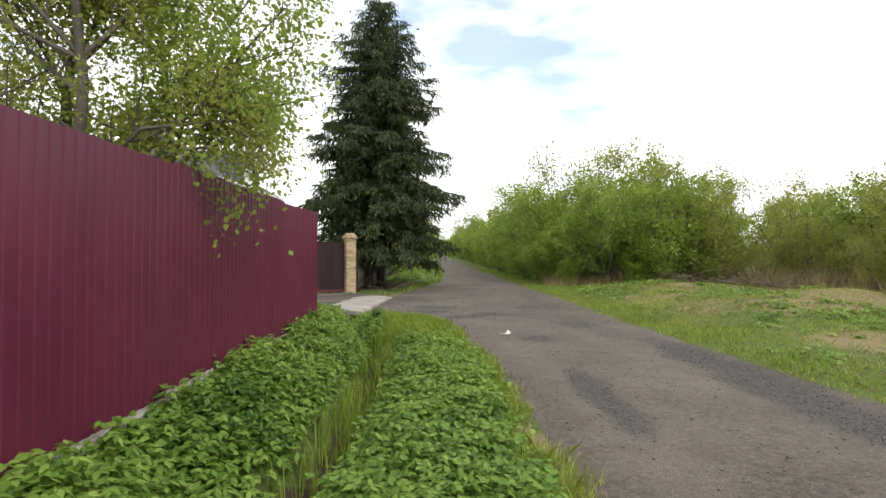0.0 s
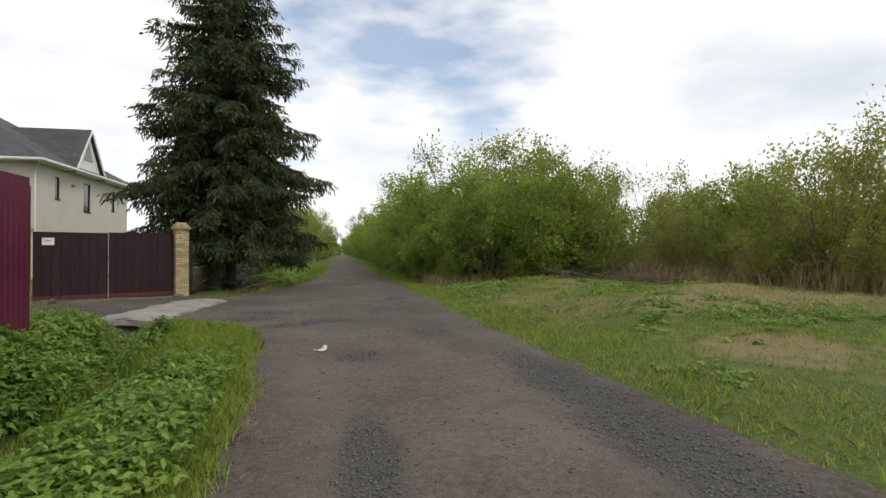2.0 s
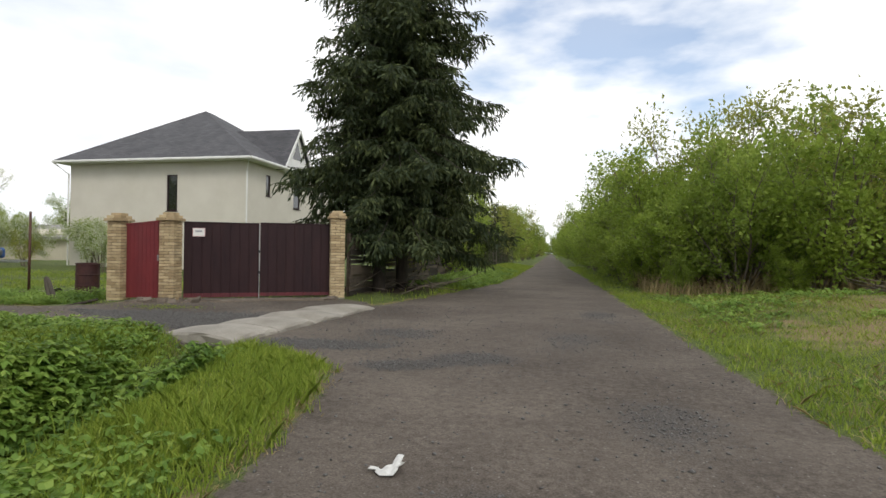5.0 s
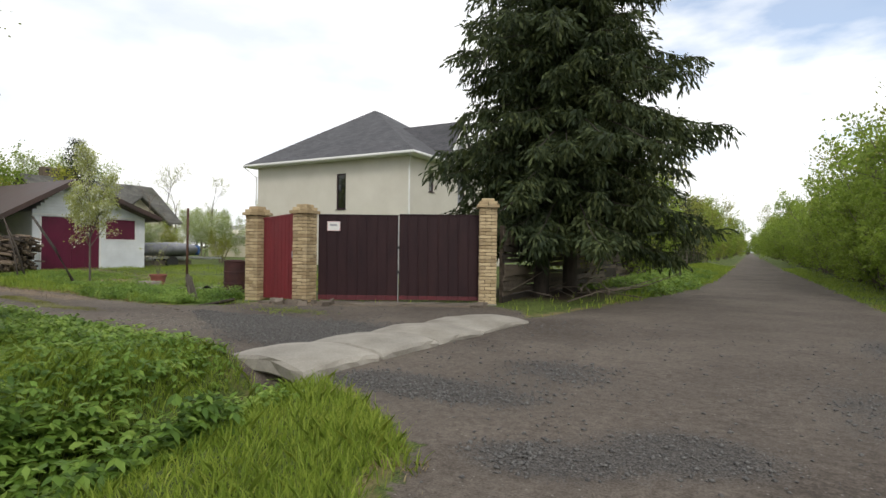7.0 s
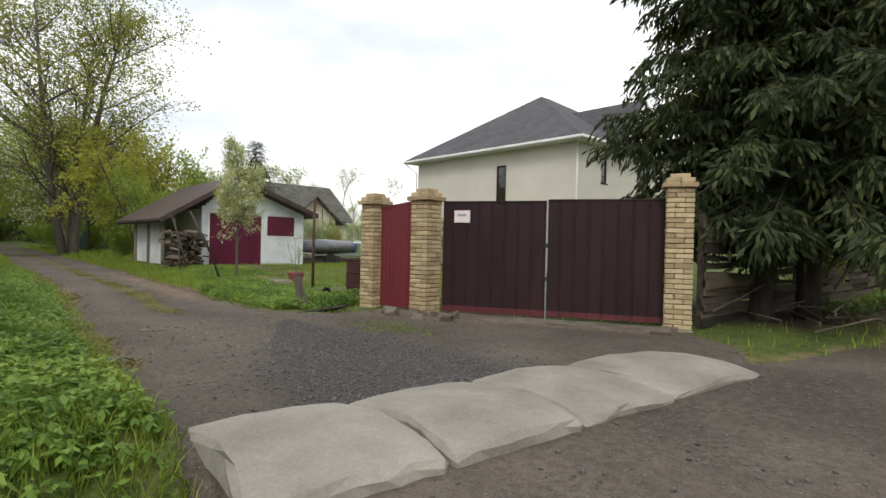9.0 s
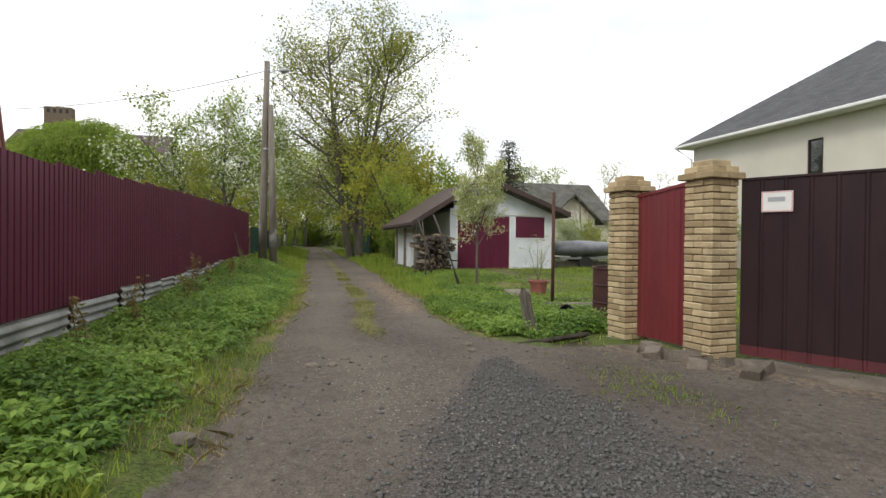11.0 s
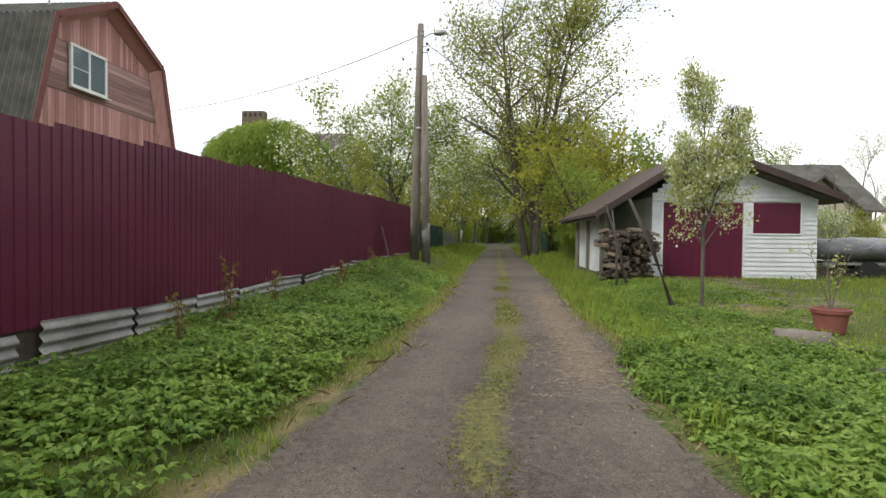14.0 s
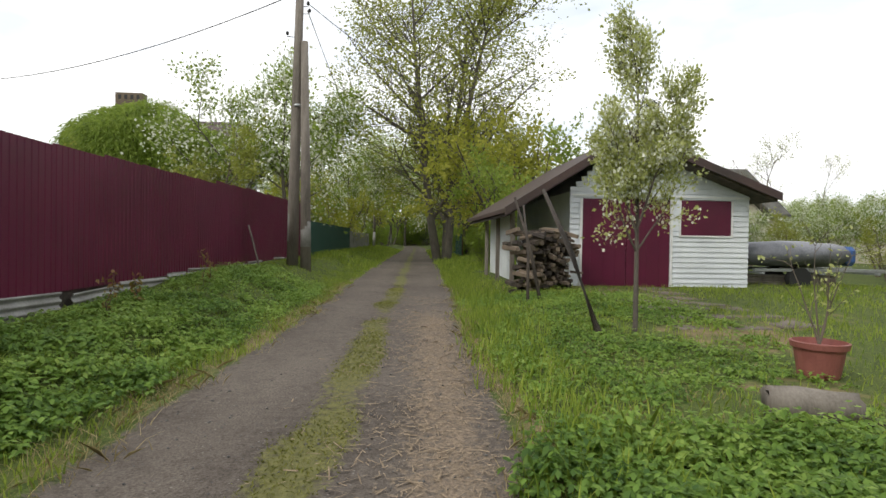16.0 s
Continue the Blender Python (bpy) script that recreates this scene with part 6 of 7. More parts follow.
# ---- street furniture of the lane ----
def lamp_pole():
    """Old timber pole with a bracing leg, street lamp and insulators."""
    t = thing("utility_pole", "grey timber utility pole with bracing leg and street lamp", "utility pole", (-24.65, 14.16, 0.0))
    z0 = gz(-24.65, 14.16) - 0.2
    bm = bmesh.new()
    rings(bm, [((-0.06, -0.02, z0), 0.165), ((-0.02, 0.02, 3.0), 0.15), ((0.02, 0.08, 6.0), 0.125), ((0.05, 0.14, 8.45), 0.105)], 12)
    part("pole", bm, M_WOOD_GREY, t, smooth=True)
    bm = bmesh.new()
    rings(bm, [((0.30, 0.42, z0), 0.15), ((0.18, 0.36, 3.3), 0.13), ((0.10, 0.28, 6.7), 0.10)], 12)
    part("brace", bm, M_WOOD_GREY, t, smooth=True)
    for a, b, c in (((-0.052, -0.012, 1.15), (-0.032, 0.008, 2.45), 0.163), ((0.27, 0.405, 1.0), (0.225, 0.383, 2.2), 0.147)):
        bm = bmesh.new()
        rings(bm, [(a, c), (b, c - 0.012)], 12)
        part("whitewash", bm, M_SLATE, t, "flaking whitewash band", smooth=True)
    for zz in (4.9, 8.05, 8.2):
        bm = bmesh.new()
        rings(bm, [((0.03, 0.06 + 0.01 * zz, zz), 0.17 - 0.006 * zz), ((0.03, 0.06 + 0.01 * zz, zz + 0.07), 0.17 - 0.006 * zz)], 12)
        part("band", bm, M_METAL, t, smooth=True)
    bm = bmesh.new()
    rings(bm, [((0.08, 0.18, 7.95), 0.022), ((0.1, 0.48, 8.12), 0.022), ((0.1, 0.66, 8.12), 0.022)], 8)
    arm = part("lamp_arm", bm, M_METAL, t)
    bm = bmesh.new()
    rings(bm, [((0.1, 0.60, 8.11), 0.05), ((0.1, 0.72, 8.13), 0.10), ((0.1, 0.92, 8.15), 0.095), ((0.1, 1.02, 8.155), 0.04)], 10)
    part("lamp_head", bm, M_METAL, arm, "grey street lamp head", smooth=True)
    for dy, zz in ((0.36, 7.75), (0.40, 7.55), (-0.20, 6.9)):
        bm = bmesh.new()
        rings(bm, [((0.05, 0.1, zz - 0.06), 0.012), ((0.05, dy, zz - 0.05), 0.012), ((0.05, dy, zz), 0.012)], 6)
        hook = part("hook", bm, M_BLACK, t)
        bm = bmesh.new()
        rings(bm, [((0.05, dy, zz), 0.035), ((0.05, dy, zz + 0.05), 0.045), ((0.05, dy, zz + 0.09), 0.03)], 8)
        part("insulator", bm, M_BLACK, hook)


lamp_pole()


def far_pole(x, y, h, g):
    t = thing("utility_pole", "grey timber utility pole farther along the lane", "utility pole", (x, y, 0), g)
    bm = bmesh.new()
    rings(bm, [((0, 0, -0.2), 0.14), ((0, 0, h), 0.09)], 10)
    part("pole", bm, M_WOOD_GREY, t, smooth=True)
    part("crossarm", boxbm((-0.04, -0.5, h - 0.5), (0.04, 0.5, h - 0.4), 0.006), M_WOOD_GREY, t)
    bm = bmesh.new()
    rings(bm, [((0, 0, 0.7), 0.142), ((0, 0, 2.0), 0.136)], 10)
    part("whitewash", bm, M_SLATE, t, "flaking whitewash band", smooth=True)


for px, py, ph in ((-35.0, -5.2, 8.6), (-64.2, 14.4, 9.3), (-98, 15.4, 9.3), (-130, 16.6, 9.3)):
    far_pole(px, py, ph, "poles along the lane")


def cable(a, b, sag, r=0.012):
    a, b = Vector(a), Vector(b)
    pts = []
    for i in range(17):
        f = i / 16
        p = a.lerp(b, f)
        p.z -= sag * 4 * f * (1 - f)
        pts.append((p, r))
    bm = bmesh.new()
    rings(bm, pts, 4)
    tagged(part("cable", bm, M_WIRE), "dark overhead cable strung from the utility pole", "cable", "overhead cables")


cable((-24.6, 14.2, 8.05), (-35.0, -5.0, 8.0), 0.9, 0.014)
cable((-24.6, 14.5, 7.6), (-64.2, 14.6, 8.8), 0.9)
cable((-24.6, 14.5, 7.8), (-41.0, 24.5, 7.2), 0.6)
cable((-64.2, 14.2, 8.8), (-98, 15.4, 8.9), 0.9)

panel_fence("metal_fence", (-32.3, 13.15), (-47.0, 13.6), lambda s: 0.15, lambda s: 2.0, "dark green profiled sheet fence along the lane", M_GREEN_FENCE, 9)
panel_fence("metal_fence", (-47.3, 13.6), (-62.0, 14.0), lambda s: 0.2, lambda s: 1.8, "grey weathered sheet fence farther along the lane", M_SLATE, 10)
panel_fence("metal_fence", (-60.0, 21.6), (-43.5, 21.0), lambda s: 0.2, lambda s: 1.7, "dark green sheet fence on the garden side of the lane", M_GREEN_FENCE, 14)


def log_fence():
    """Dark fence of rough horizontal slabs between posts, north of the gate."""
    rnd = random.Random(33)
    t = thing("log_fence", "dark rough fence of horizontal waste boards under the spruce", "fence", (-2.75, 22.1, 0))
    slabm = [boxbm((-0.012, 0, -0.05), (0.012, 1.0, 0.05), 0.004) for k in range(3)]
    meshes = []
    for k, bm in enumerate(slabm):
        bmesh.ops.subdivide_edges(bm, edges=[e for e in bm.edges if e.calc_length() > 0.9], cuts=3)
        for v in bm.verts:
            v.co += Vector((rnd.uniform(-0.01, 0.01), 0, rnd.uniform(-0.022, 0.022)))
        me = bpy.data.meshes.new("board")
        bm.to_mesh(me)
        bm.free()
        me.materials.append(M_WOOD_DARK)
        meshes.append(me)
    y = 0.0
    while y < 22:
        w = rnd.uniform(2.0, 2.6)
        ob = part("post", boxbm((-0.05, -0.05, -0.1), (0.05, 0.05, 1.75), 0.01), M_WOOD_DARK, t)
        ob.location = (rnd.uniform(-0.05, 0.05), y, 0)
        z = 0.10
        while z < 1.6:
            ob = new("board", rnd.choice(meshes))
            ob.parent = t
            ob.matrix_basis = pose(0.07 + rnd.uniform(-0.03, 0.05), y - 0.15, z, rnd.uniform(-1.5, 1.5), rnd.uniform(-8, 8), rnd.uniform(-1, 1)) @ Matrix.Diagonal((1, w + 0.3, rnd.uniform(0.7, 1.4), 1))
            z += rnd.uniform(0.095, 0.15)
        y += w
    # pale slats over grass farther on
    for i in range(14):
        ob = part("post", boxbm((-0.04, -0.04, -0.1), (0.04, 0.04, 1.5), 0.01), M_WOOD_GREY, t)
        ob.location = (0.25 + 0.03 * i, 24 + i * 2.6, 0)
    for z in (0.5, 1.2):
        part("rail", boxbm((0.30, 23.5, z), (0.34, 58, z + 0.06), 0.006), M_WOOD_GREY, t)


log_fence()


def branch_heap(name, label, at, n, spread, length, seed, radius=0.02):
    rnd = random.Random(seed)
    t = thing(name, label, "brushwood", at)
    for i in range(n):
        bm = bmesh.new()
        ln = length * rnd.uniform(0.4, 1.0)
        a, e = rnd.uniform(0, 2 * math.pi), rnd.uniform(-0.1, 0.35)
        p = Vector((rnd.gauss(0, spread), rnd.gauss(0, spread), rnd.uniform(0.02, 0.25)))
        d = Vector((math.cos(a), math.sin(a), e))
        q = p + d * ln * 0.5 + Vector((0, 0, rnd.uniform(-0.05, 0.05)))
        rings(bm, [(p, radius), (q, radius * 0.7), (p + d * ln, radius * 0.35)], 5)
        part("branch", bm, M_TWIG, t)
    return t


branch_heap("brushwood", "low heap of grey cut branches before the thicket", (13.5, 20.5, gz(13.5, 20.5)), 46, 1.1, 2.4, 3, 0.022)
branch_heap("brushwood", "low heap of grey cut branches at the thicket edge", (11.5, 22.8, gz(11.5, 22.8)), 30, 1.0, 2.0, 4, 0.02)
branch_heap("brushwood", "tangle of dead branches under the spruce", (-1.9, 24.2, 0.05), 22, 0.8, 1.6, 5, 0.018)


# ---- the garden before the garage ----
def woodpile():
    t = thing("firewood_stack", "leaning stack of split grey firewood beside the garage", "firewood", (-20.8, 20.25, 0.1))
    rnd = random.Random(14)
    z = 0.05
    while z < 1.4:
        x = -0.75
        while x < 0.55:
            r = rnd.uniform(0.035, 0.075)
            if rnd.random() < 1.1 - max(0, (z - 0.8)) * 0.5 - max(0, x - 0.5):
                bm = bmesh.new()
                ln = rnd.uniform(0.32, 0.52)
                k = rnd.choice((4, 5, 6))
                tip = Vector((rnd.uniform(-0.06, 0.06), 0, rnd.uniform(-0.06, 0.06)))
                rings(bm, [((x, -ln / 2, z), r), (Vector((x, ln / 2, z)) + tip, r * 0.9)], k)
                ob = part("log", bm, M_WOOD_FIRE, t)
                ob.matrix_basis = pose(rnd.uniform(-0.05, 0.05), rnd.uniform(-0.15, 0.15), 0, rnd.uniform(-9, 9), rnd.uniform(-9, 9), rnd.uniform(-26, 26)) @ pose(0, 0, 0, 0, 0, -62)
            x += r * 1.7
        z += 0.095
    return t


woodpile()


def leaning_pole(a, b, r, label, mat=None):
    bm = bmesh.new()
    a, b = Vector(a), Vector(b)
    m = a.lerp(b, 0.5) + Vector((0.03, 0.05, 0))
    rings(bm, [(a, r), (m, r * 0.9), (b, r * 0.65)], 8)
    tagged(part("wooden_pole", bm, mat or M_BARK_DARK, None, smooth=True), label, "pole", "poles leaning by the woodpile")


leaning_pole((-15.95, 19.8, 0.05), (-18.0, 19.57, 2.1), 0.05, "dark pole leaning over the woodpile")
leaning_pole((-18.9, 19.8, 0.05), (-19.6, 19.42, 2.1), 0.035, "dark pole leaning against the garage eave")
leaning_pole((-18.7, 19.5, 0.05), (-20.3, 19.75, 2.0), 0.03, "thin dark pole leaning by the woodpile")

bm = bmesh.new()
lathe(bm, [(0.20, 0.0), (0.235, 0.02), (0.235, 0.29), (0.245, 0.30), (0.245, 0.32), (0.235, 0.33), (0.235, 0.58), (0.245, 0.59), (0.245, 0.61), (0.235, 0.62), (0.235, 0.86), (0.25, 0.87), (0.25, 0.89), (0.225, 0.89), (0.22, 0.83)], 28)
barrel = part("barrel", bm, M_BARREL, None, smooth=False)
tagged(barrel, "rusty maroon steel barrel standing in weeds by the pillar", "barrel")
barrel.matrix_basis = pose(-9.6, 20.52, gz(-9.6, 20.52) - 0.02, 1, 2, 0) @ Matrix.Diagonal((1.2, 1.2, 1.0, 1))


def rust_post():
    t = thing("iron_post", "tall rusty iron post in a concrete foot", "post", (-11.2, 20.26, gz(-11.2, 20.26)))
    bm = bmesh.new()
    rings(bm, [((0, 0, 0), 0.034), ((0.02, 0.0, 2.25), 0.032)], 10)
    part("shaft", bm, M_RUST, t, smooth=True)
    part("foot", boxbm((-0.2, -0.16, -0.15), (0.2, 0.16, 0.10), 0.03), M_WOOD_DARK, t)


rust_post()


def stump():
    bm = bmesh.new()
    rnd = random.Random(6)
    n = 18
    rows = []
    for z, r in ((-0.15, 0.17), (0.04, 0.125), (0.2, 0.095), (0.38, 0.082), (0.54, 0.074), (0.66, 0.07), (0.71, 0.04)):
        groove = [0.80 if k % 3 == 0 else 1.08 for k in range(n)]
        rows.append([bm.verts.new((r * groove[k] * rnd.uniform(0.9, 1.12) * math.cos(2 * math.pi * k / n) - 0.20 * z, r * groove[k] * rnd.uniform(0.9, 1.12) * math.sin(2 * math.pi * k / n) - 0.10 * z, z + (rnd.uniform(-0.05, 0.05) if z > 0.6 else 0))) for k in range(n)])
    for a, b in zip(rows, rows[1:]):
        for k in range(n):
            bm.faces.new((a[k], a[(k + 1) % n], b[(k + 1) % n], b[k]))
    bm.faces.new(rows[-1])
    bm.faces.new(list(reversed(rows[0])))
    ob = tagged(part("tree_stump", bm, M_BARK), "ragged dark tree stump leaning by the lane", "stump")
    ob.location = (-8.72, 18.70, gz(-8.72, 18.70) + 0.03)


stump()


def flower_pot():
    t = thing("flower_pot", "red plastic flower pot with a bare twiggy shrub", "flower pot", (-14.05, 21.3, gz(-14.05, 21.3)))
    bm = bmesh.new()
    lathe(bm, [(0.165, 0.0), (0.178, 0.015), (0.222, 0.285), (0.246, 0.29), (0.254, 0.345), (0.235, 0.35), (0.222, 0.29), (0.02, 0.28)], 32)
    part("pot", bm, M_TERRACOTTA, t, smooth=False)
    rnd = random.Random(19)
    segs, tips = [], []
    for k in range(4):
        grow(rnd, (0, 0, 0.3), (rnd.uniform(-0.3, 0.3), rnd.uniform(-0.3, 0.3), 1), 1.0, 0.012, 0, ((4, 0.5, 35, 0.03, 0.08), (0, 0, 0, 0, 0.15)), segs, tips)
    link_mesh("shrub", tube_mesh("shrub", segs, 4), M_TWIG, t)
    link_mesh("leaves", leaf_mesh("leaves", np.random.default_rng(2), np.array([p for p, d in tips]), 2, 0.04, 0.05, 0.5), L_PEAR, t)


flower_pot()


def log_round(at, turn, ln, r, label, mat):
    bm = bmesh.new()
    rnd = random.Random(int(ln * 100))
    rings(bm, [((-ln / 2, 0, r), r * 0.98), ((-ln / 6, 0, r * 1.02), r), ((ln / 6, 0, r), r * 0.97), ((ln / 2, 0, r * 0.98), r * 0.95)], 14)
    for v in bm.verts:
        v.co += Vector((rnd.uniform(-0.015, 0.015), rnd.uniform(-0.012, 0.012), rnd.uniform(-0.012, 0.012)))
    ob = tagged(part("log", bm, mat, None, smooth=True), label, "log")
    ob.matrix_basis = pose(at[0], at[1], gz(*at) - 0.02, 0, 0, turn)


log_round((-12.72, 20.17), 68, 0.58, 0.12, "short grey sawn log lying in the grass", M_WOOD_GREY)
log_round((-12.3, 20.95), 62, 1.3, 0.04, "thin brown pole lying in the grass", M_WOOD_DARK)
log_round((-11.3, 20.9), 78, 1.6, 0.055, "pale beam lying in the grass", M_WOOD_GREY)
bm = bmesh.new()
lathe(bm, [(0.085, 0.0), (0.11, 0.18), (0.118, 0.18), (0.118, 0.195), (0.102, 0.195), (0.08, 0.02)], 20)
bucket = tagged(part("bucket", bm, M_BLACK), "black bucket lying on its side in weeds", "bucket")
bucket.matrix_basis = pose(-9.9, 19.95, gz(-9.9, 19.95) + 0.10, 85, 0, 40)


def trailer_boat():
    t = thing("boat_trailer", "covered boat on a low trailer behind the garage", "boat", (-22.7, 27.6, 0.12))
    bm = bmesh.new()
    n = 14
    prev = None
    prof = ((-1.7, 0.30, 0.18), (-1.45, 0.62, 0.30), (-0.6, 0.80, 0.36), (0.3, 0.80, 0.34), (0.9, 0.68, 0.30), (1.25, 0.42, 0.22), (1.4, 0.12, 0.08))
    rnd = random.Random(4)
    rows = []
    for y, w, h in prof:
        row = []
        for k in range(n):
            a = 2 * math.pi * k / n
            row.append(bm.verts.new((w * math.cos(a) + rnd.uniform(-0.02, 0.02), y, 0.90 + h * math.sin(a) + rnd.uniform(-0.02, 0.02))))
        rows.append(row)
    for a, b in zip(rows, rows[1:]):
        for k in range(n):
            bm.faces.new((a[k], a[(k + 1) % n], b[(k + 1) % n], b[k]))
    bm.faces.new(rows[0])
    bm.faces.new(list(reversed(rows[-1])))
    part("tarpaulin", bm, M_TARP, t, "silver-grey tarpaulin cover", smooth=True)
    part("strap", boxbm((-0.5, 1.0, 0.62), (0.55, 1.28, 1.12), 0.1), M_BLUE, t, "blue plastic wrap")
    for x in (-0.5, 0.5):
        part("frame_rail", boxbm((x - 0.04, -1.5, 0.46), (x + 0.04, 2.0, 0.54), 0.006), M_METAL, t)
        bm = bmesh.new()
        rings(bm, [((x - 0.08, -0.3, 0.28), 0.30), ((x + 0.08, -0.3, 0.28), 0.30)], 18)
        part("wheel", bm, M_BLACK, t)
    for y in (-1.4, 0.2, 1.7):
        part("cross_bar", boxbm((-0.7, y, 0.40), (0.7, y + 0.07, 0.455), 0.006), M_METAL, t)
    part("drawbar", boxbm((-0.05, 2.0, 0.42), (0.05, 2.9, 0.50), 0.006), M_METAL, t)
    for k in range(5):
        ob = part("plank", boxbm((-0.2, -1.7, 0.02 + k * 0.07), (0.3, 0.9, 0.08 + k * 0.07), 0.008), M_WOOD_GREY, t)


trailer_boat()


def paving():
    """Sunken paving stones before the garage door."""
    rnd = random.Random(12)
    g = "sunken paving before the garage"
    for i in range(7):
        for j in range(3):
            x, y = -20.9 + i * 0.72, 21.4 + j * 0.74
            ob = part("paving_slab", boxbm((-0.29, -0.31, -0.05), (0.29, 0.31, 0.012), 0.02), M_DIRTY)
            tagged(ob, "mossy sunken concrete paving slab before the garage", "paving slab", g)
            ob.matrix_basis = pose(x, y, gz(x, y) + rnd.uniform(-0.012, 0.006), rnd.uniform(-1.5, 1.5), rnd.uniform(-1.5, 1.5), rnd.uniform(-5, 5))


paving()
ob = part("plank", boxbm((-0.6, -0.07, 0), (0.6, 0.07, 0.05), 0.01), M_WOOD_DARK)
tagged(ob, "weathered board edging the muddy bank by the pillar", "plank")
ob.matrix_basis = pose(-7.9, 18.62, gz(-7.9, 18.62) + 0.02, 25, 2, -75)
ob = part("board", boxbm((-0.09, -0.015, 0), (0.09, 0.015, 1.15), 0.01), M_WOOD_GREY)
tagged(ob, "grey board leaning against the fence by the pole", "board")
ob.matrix_basis = pose(-24.0, 13.42, gz(-24.0, 13.42) - 0.02, 14, 6, 10)


def litter():
    rnd = random.Random(3)
    bm = bmesh.new()
    bmesh.ops.create_grid(bm, x_segments=6, y_segments=4, size=0.5)
    for v in bm.verts:
        v.co = Vector((v.co.x * 0.21 * rnd.uniform(0.6, 1.2), v.co.y * 0.12 * rnd.uniform(0.4, 1.3) + 0.25 * v.co.x * v.co.x, 0.008 + rnd.uniform(0, 0.022) + 0.05 * max(0, v.co.x)))
    ext = bmesh.ops.extrude_face_region(bm, geom=bm.faces[:])
    for e in ext["geom"]:
        if isinstance(e, bmesh.types.BMVert):
            e.co.z += 0.004
    ob = tagged(part("litter", bm, M_PAPER), "crumpled piece of white paper litter on the road", "litter")
    ob.matrix_basis = pose(1.77, 10.95, gz(1.77, 10.95), 0, 0, 35)


litter()
def chalk_patch():
    g = np.random.default_rng(171)
    n = 900
    x, y = g.normal(-5.9, 0.8, n), g.normal(16.3, 0.35, n)
    r = g.uniform(0.003, 0.012, n)
    c = np.stack([x, y, ground_height(x, y) + r * 0.1], 1)
    axes = np.array([[1, 0, 0], [0, 1, 0], [-1, 0, 0], [0, -1, 0], [0, 0, 0.45], [0, 0, -0.5]], float)
    V = c[:, None, :] + axes[None] * r[:, None, None] * g.uniform(0.6, 1.4, (n, 6, 1))
    tri = np.array([[0, 1, 4], [1, 2, 4], [2, 3, 4], [3, 0, 4], [1, 0, 5], [2, 1, 5], [3, 2, 5], [0, 3, 5]])
    F = (np.arange(n)[:, None, None] * 6 + tri[None]).reshape(-1, 3)
    tagged(link_mesh("rubble", mesh_np("rubble", V.reshape(-1, 3), F), M_CONCRETE), "pale crushed rubble trodden into the lane mouth", "rubble", kind="stuff")


chalk_patch()
for sx, sy, ss in ((-7.05, 15.55, 0.07), (-7.0, 15.75, 0.06), (-7.3, 15.9, 0.05), (-7.4, 17.35, 0.06), (-7.75, 17.4, 0.08), (-4.9, 14.75, 0.09), (-8.2, 17.4, 0.05)):
    bm = bmesh.new()
    bmesh.ops.create_icosphere(bm, subdivisions=2, radius=ss)
    rr = random.Random(int(sx * 100))
    for v in bm.verts:
        v.co *= rr.uniform(0.8, 1.15)
        v.co.z *= 0.4
    ob = tagged(part("stone", bm, M_DIRTY), "grey-brown stone bedded in the lane", "stone", "stones in the lane")
    ob.location = (sx, sy, gz(sx, sy) + 0.005)


# ---- grass, weeds, gravel ----
def scatter(g, n, x0, x1, y0, y1, keep, clear=0.04):
    x, y = g.uniform(x0, x1, n), g.uniform(y0, y1, n)
    ok = (road_depth(x, y) + 0.16 * fbm(x, y, 4.2, 11) + 0.13 * fbm(x, y, 1.3, 17) + g.normal(0, 0.05, n) < -clear) & (g.random(n) < keep(x, y))
    return x[ok], y[ok]


def blades(name, label, seed, n, box4, keep, h0, h1, mat, width=0.011, clear=0.04, lean=0.35):
    g = np.random.default_rng(seed)
    x, y = scatter(g, n, *box4, keep, clear)
    k = len(x)
    z = ground_height(x, y) - 0.01
    a = g.uniform(0, 2 * np.pi, k)
    h = g.uniform(h0, h1, k) * (0.75 + 0.35 * fbm(x, y, 1.6, 3))
    w = width * g.uniform(0.7, 1.4, k)
    ln = lean * h * g.uniform(0.2, 1.6, k)
    b = g.uniform(0, 2 * np.pi, k)
    base = np.stack([x, y, z], 1)
    side = np.stack([np.cos(a) * w, np.sin(a) * w, np.zeros(k)], 1)
    bend = np.stack([np.cos(b) * ln, np.sin(b) * ln, np.zeros(k)], 1)
    up = np.stack([np.zeros(k), np.zeros(k), h], 1)
    V = np.stack([base - side * 0.5, base + side * 0.5, base + up * 0.6 + bend * 0.35 + side * 0.35, base + up + bend, base + up * 0.6 + bend * 0.35 - side * 0.35], 1).reshape(-1, 3)
    F = np.arange(k)[:, None] * 5 + np.arange(5)[None, :]
    return tagged(link_mesh(name, mesh_np(name, V, F), mat), label, "grass", kind="stuff")


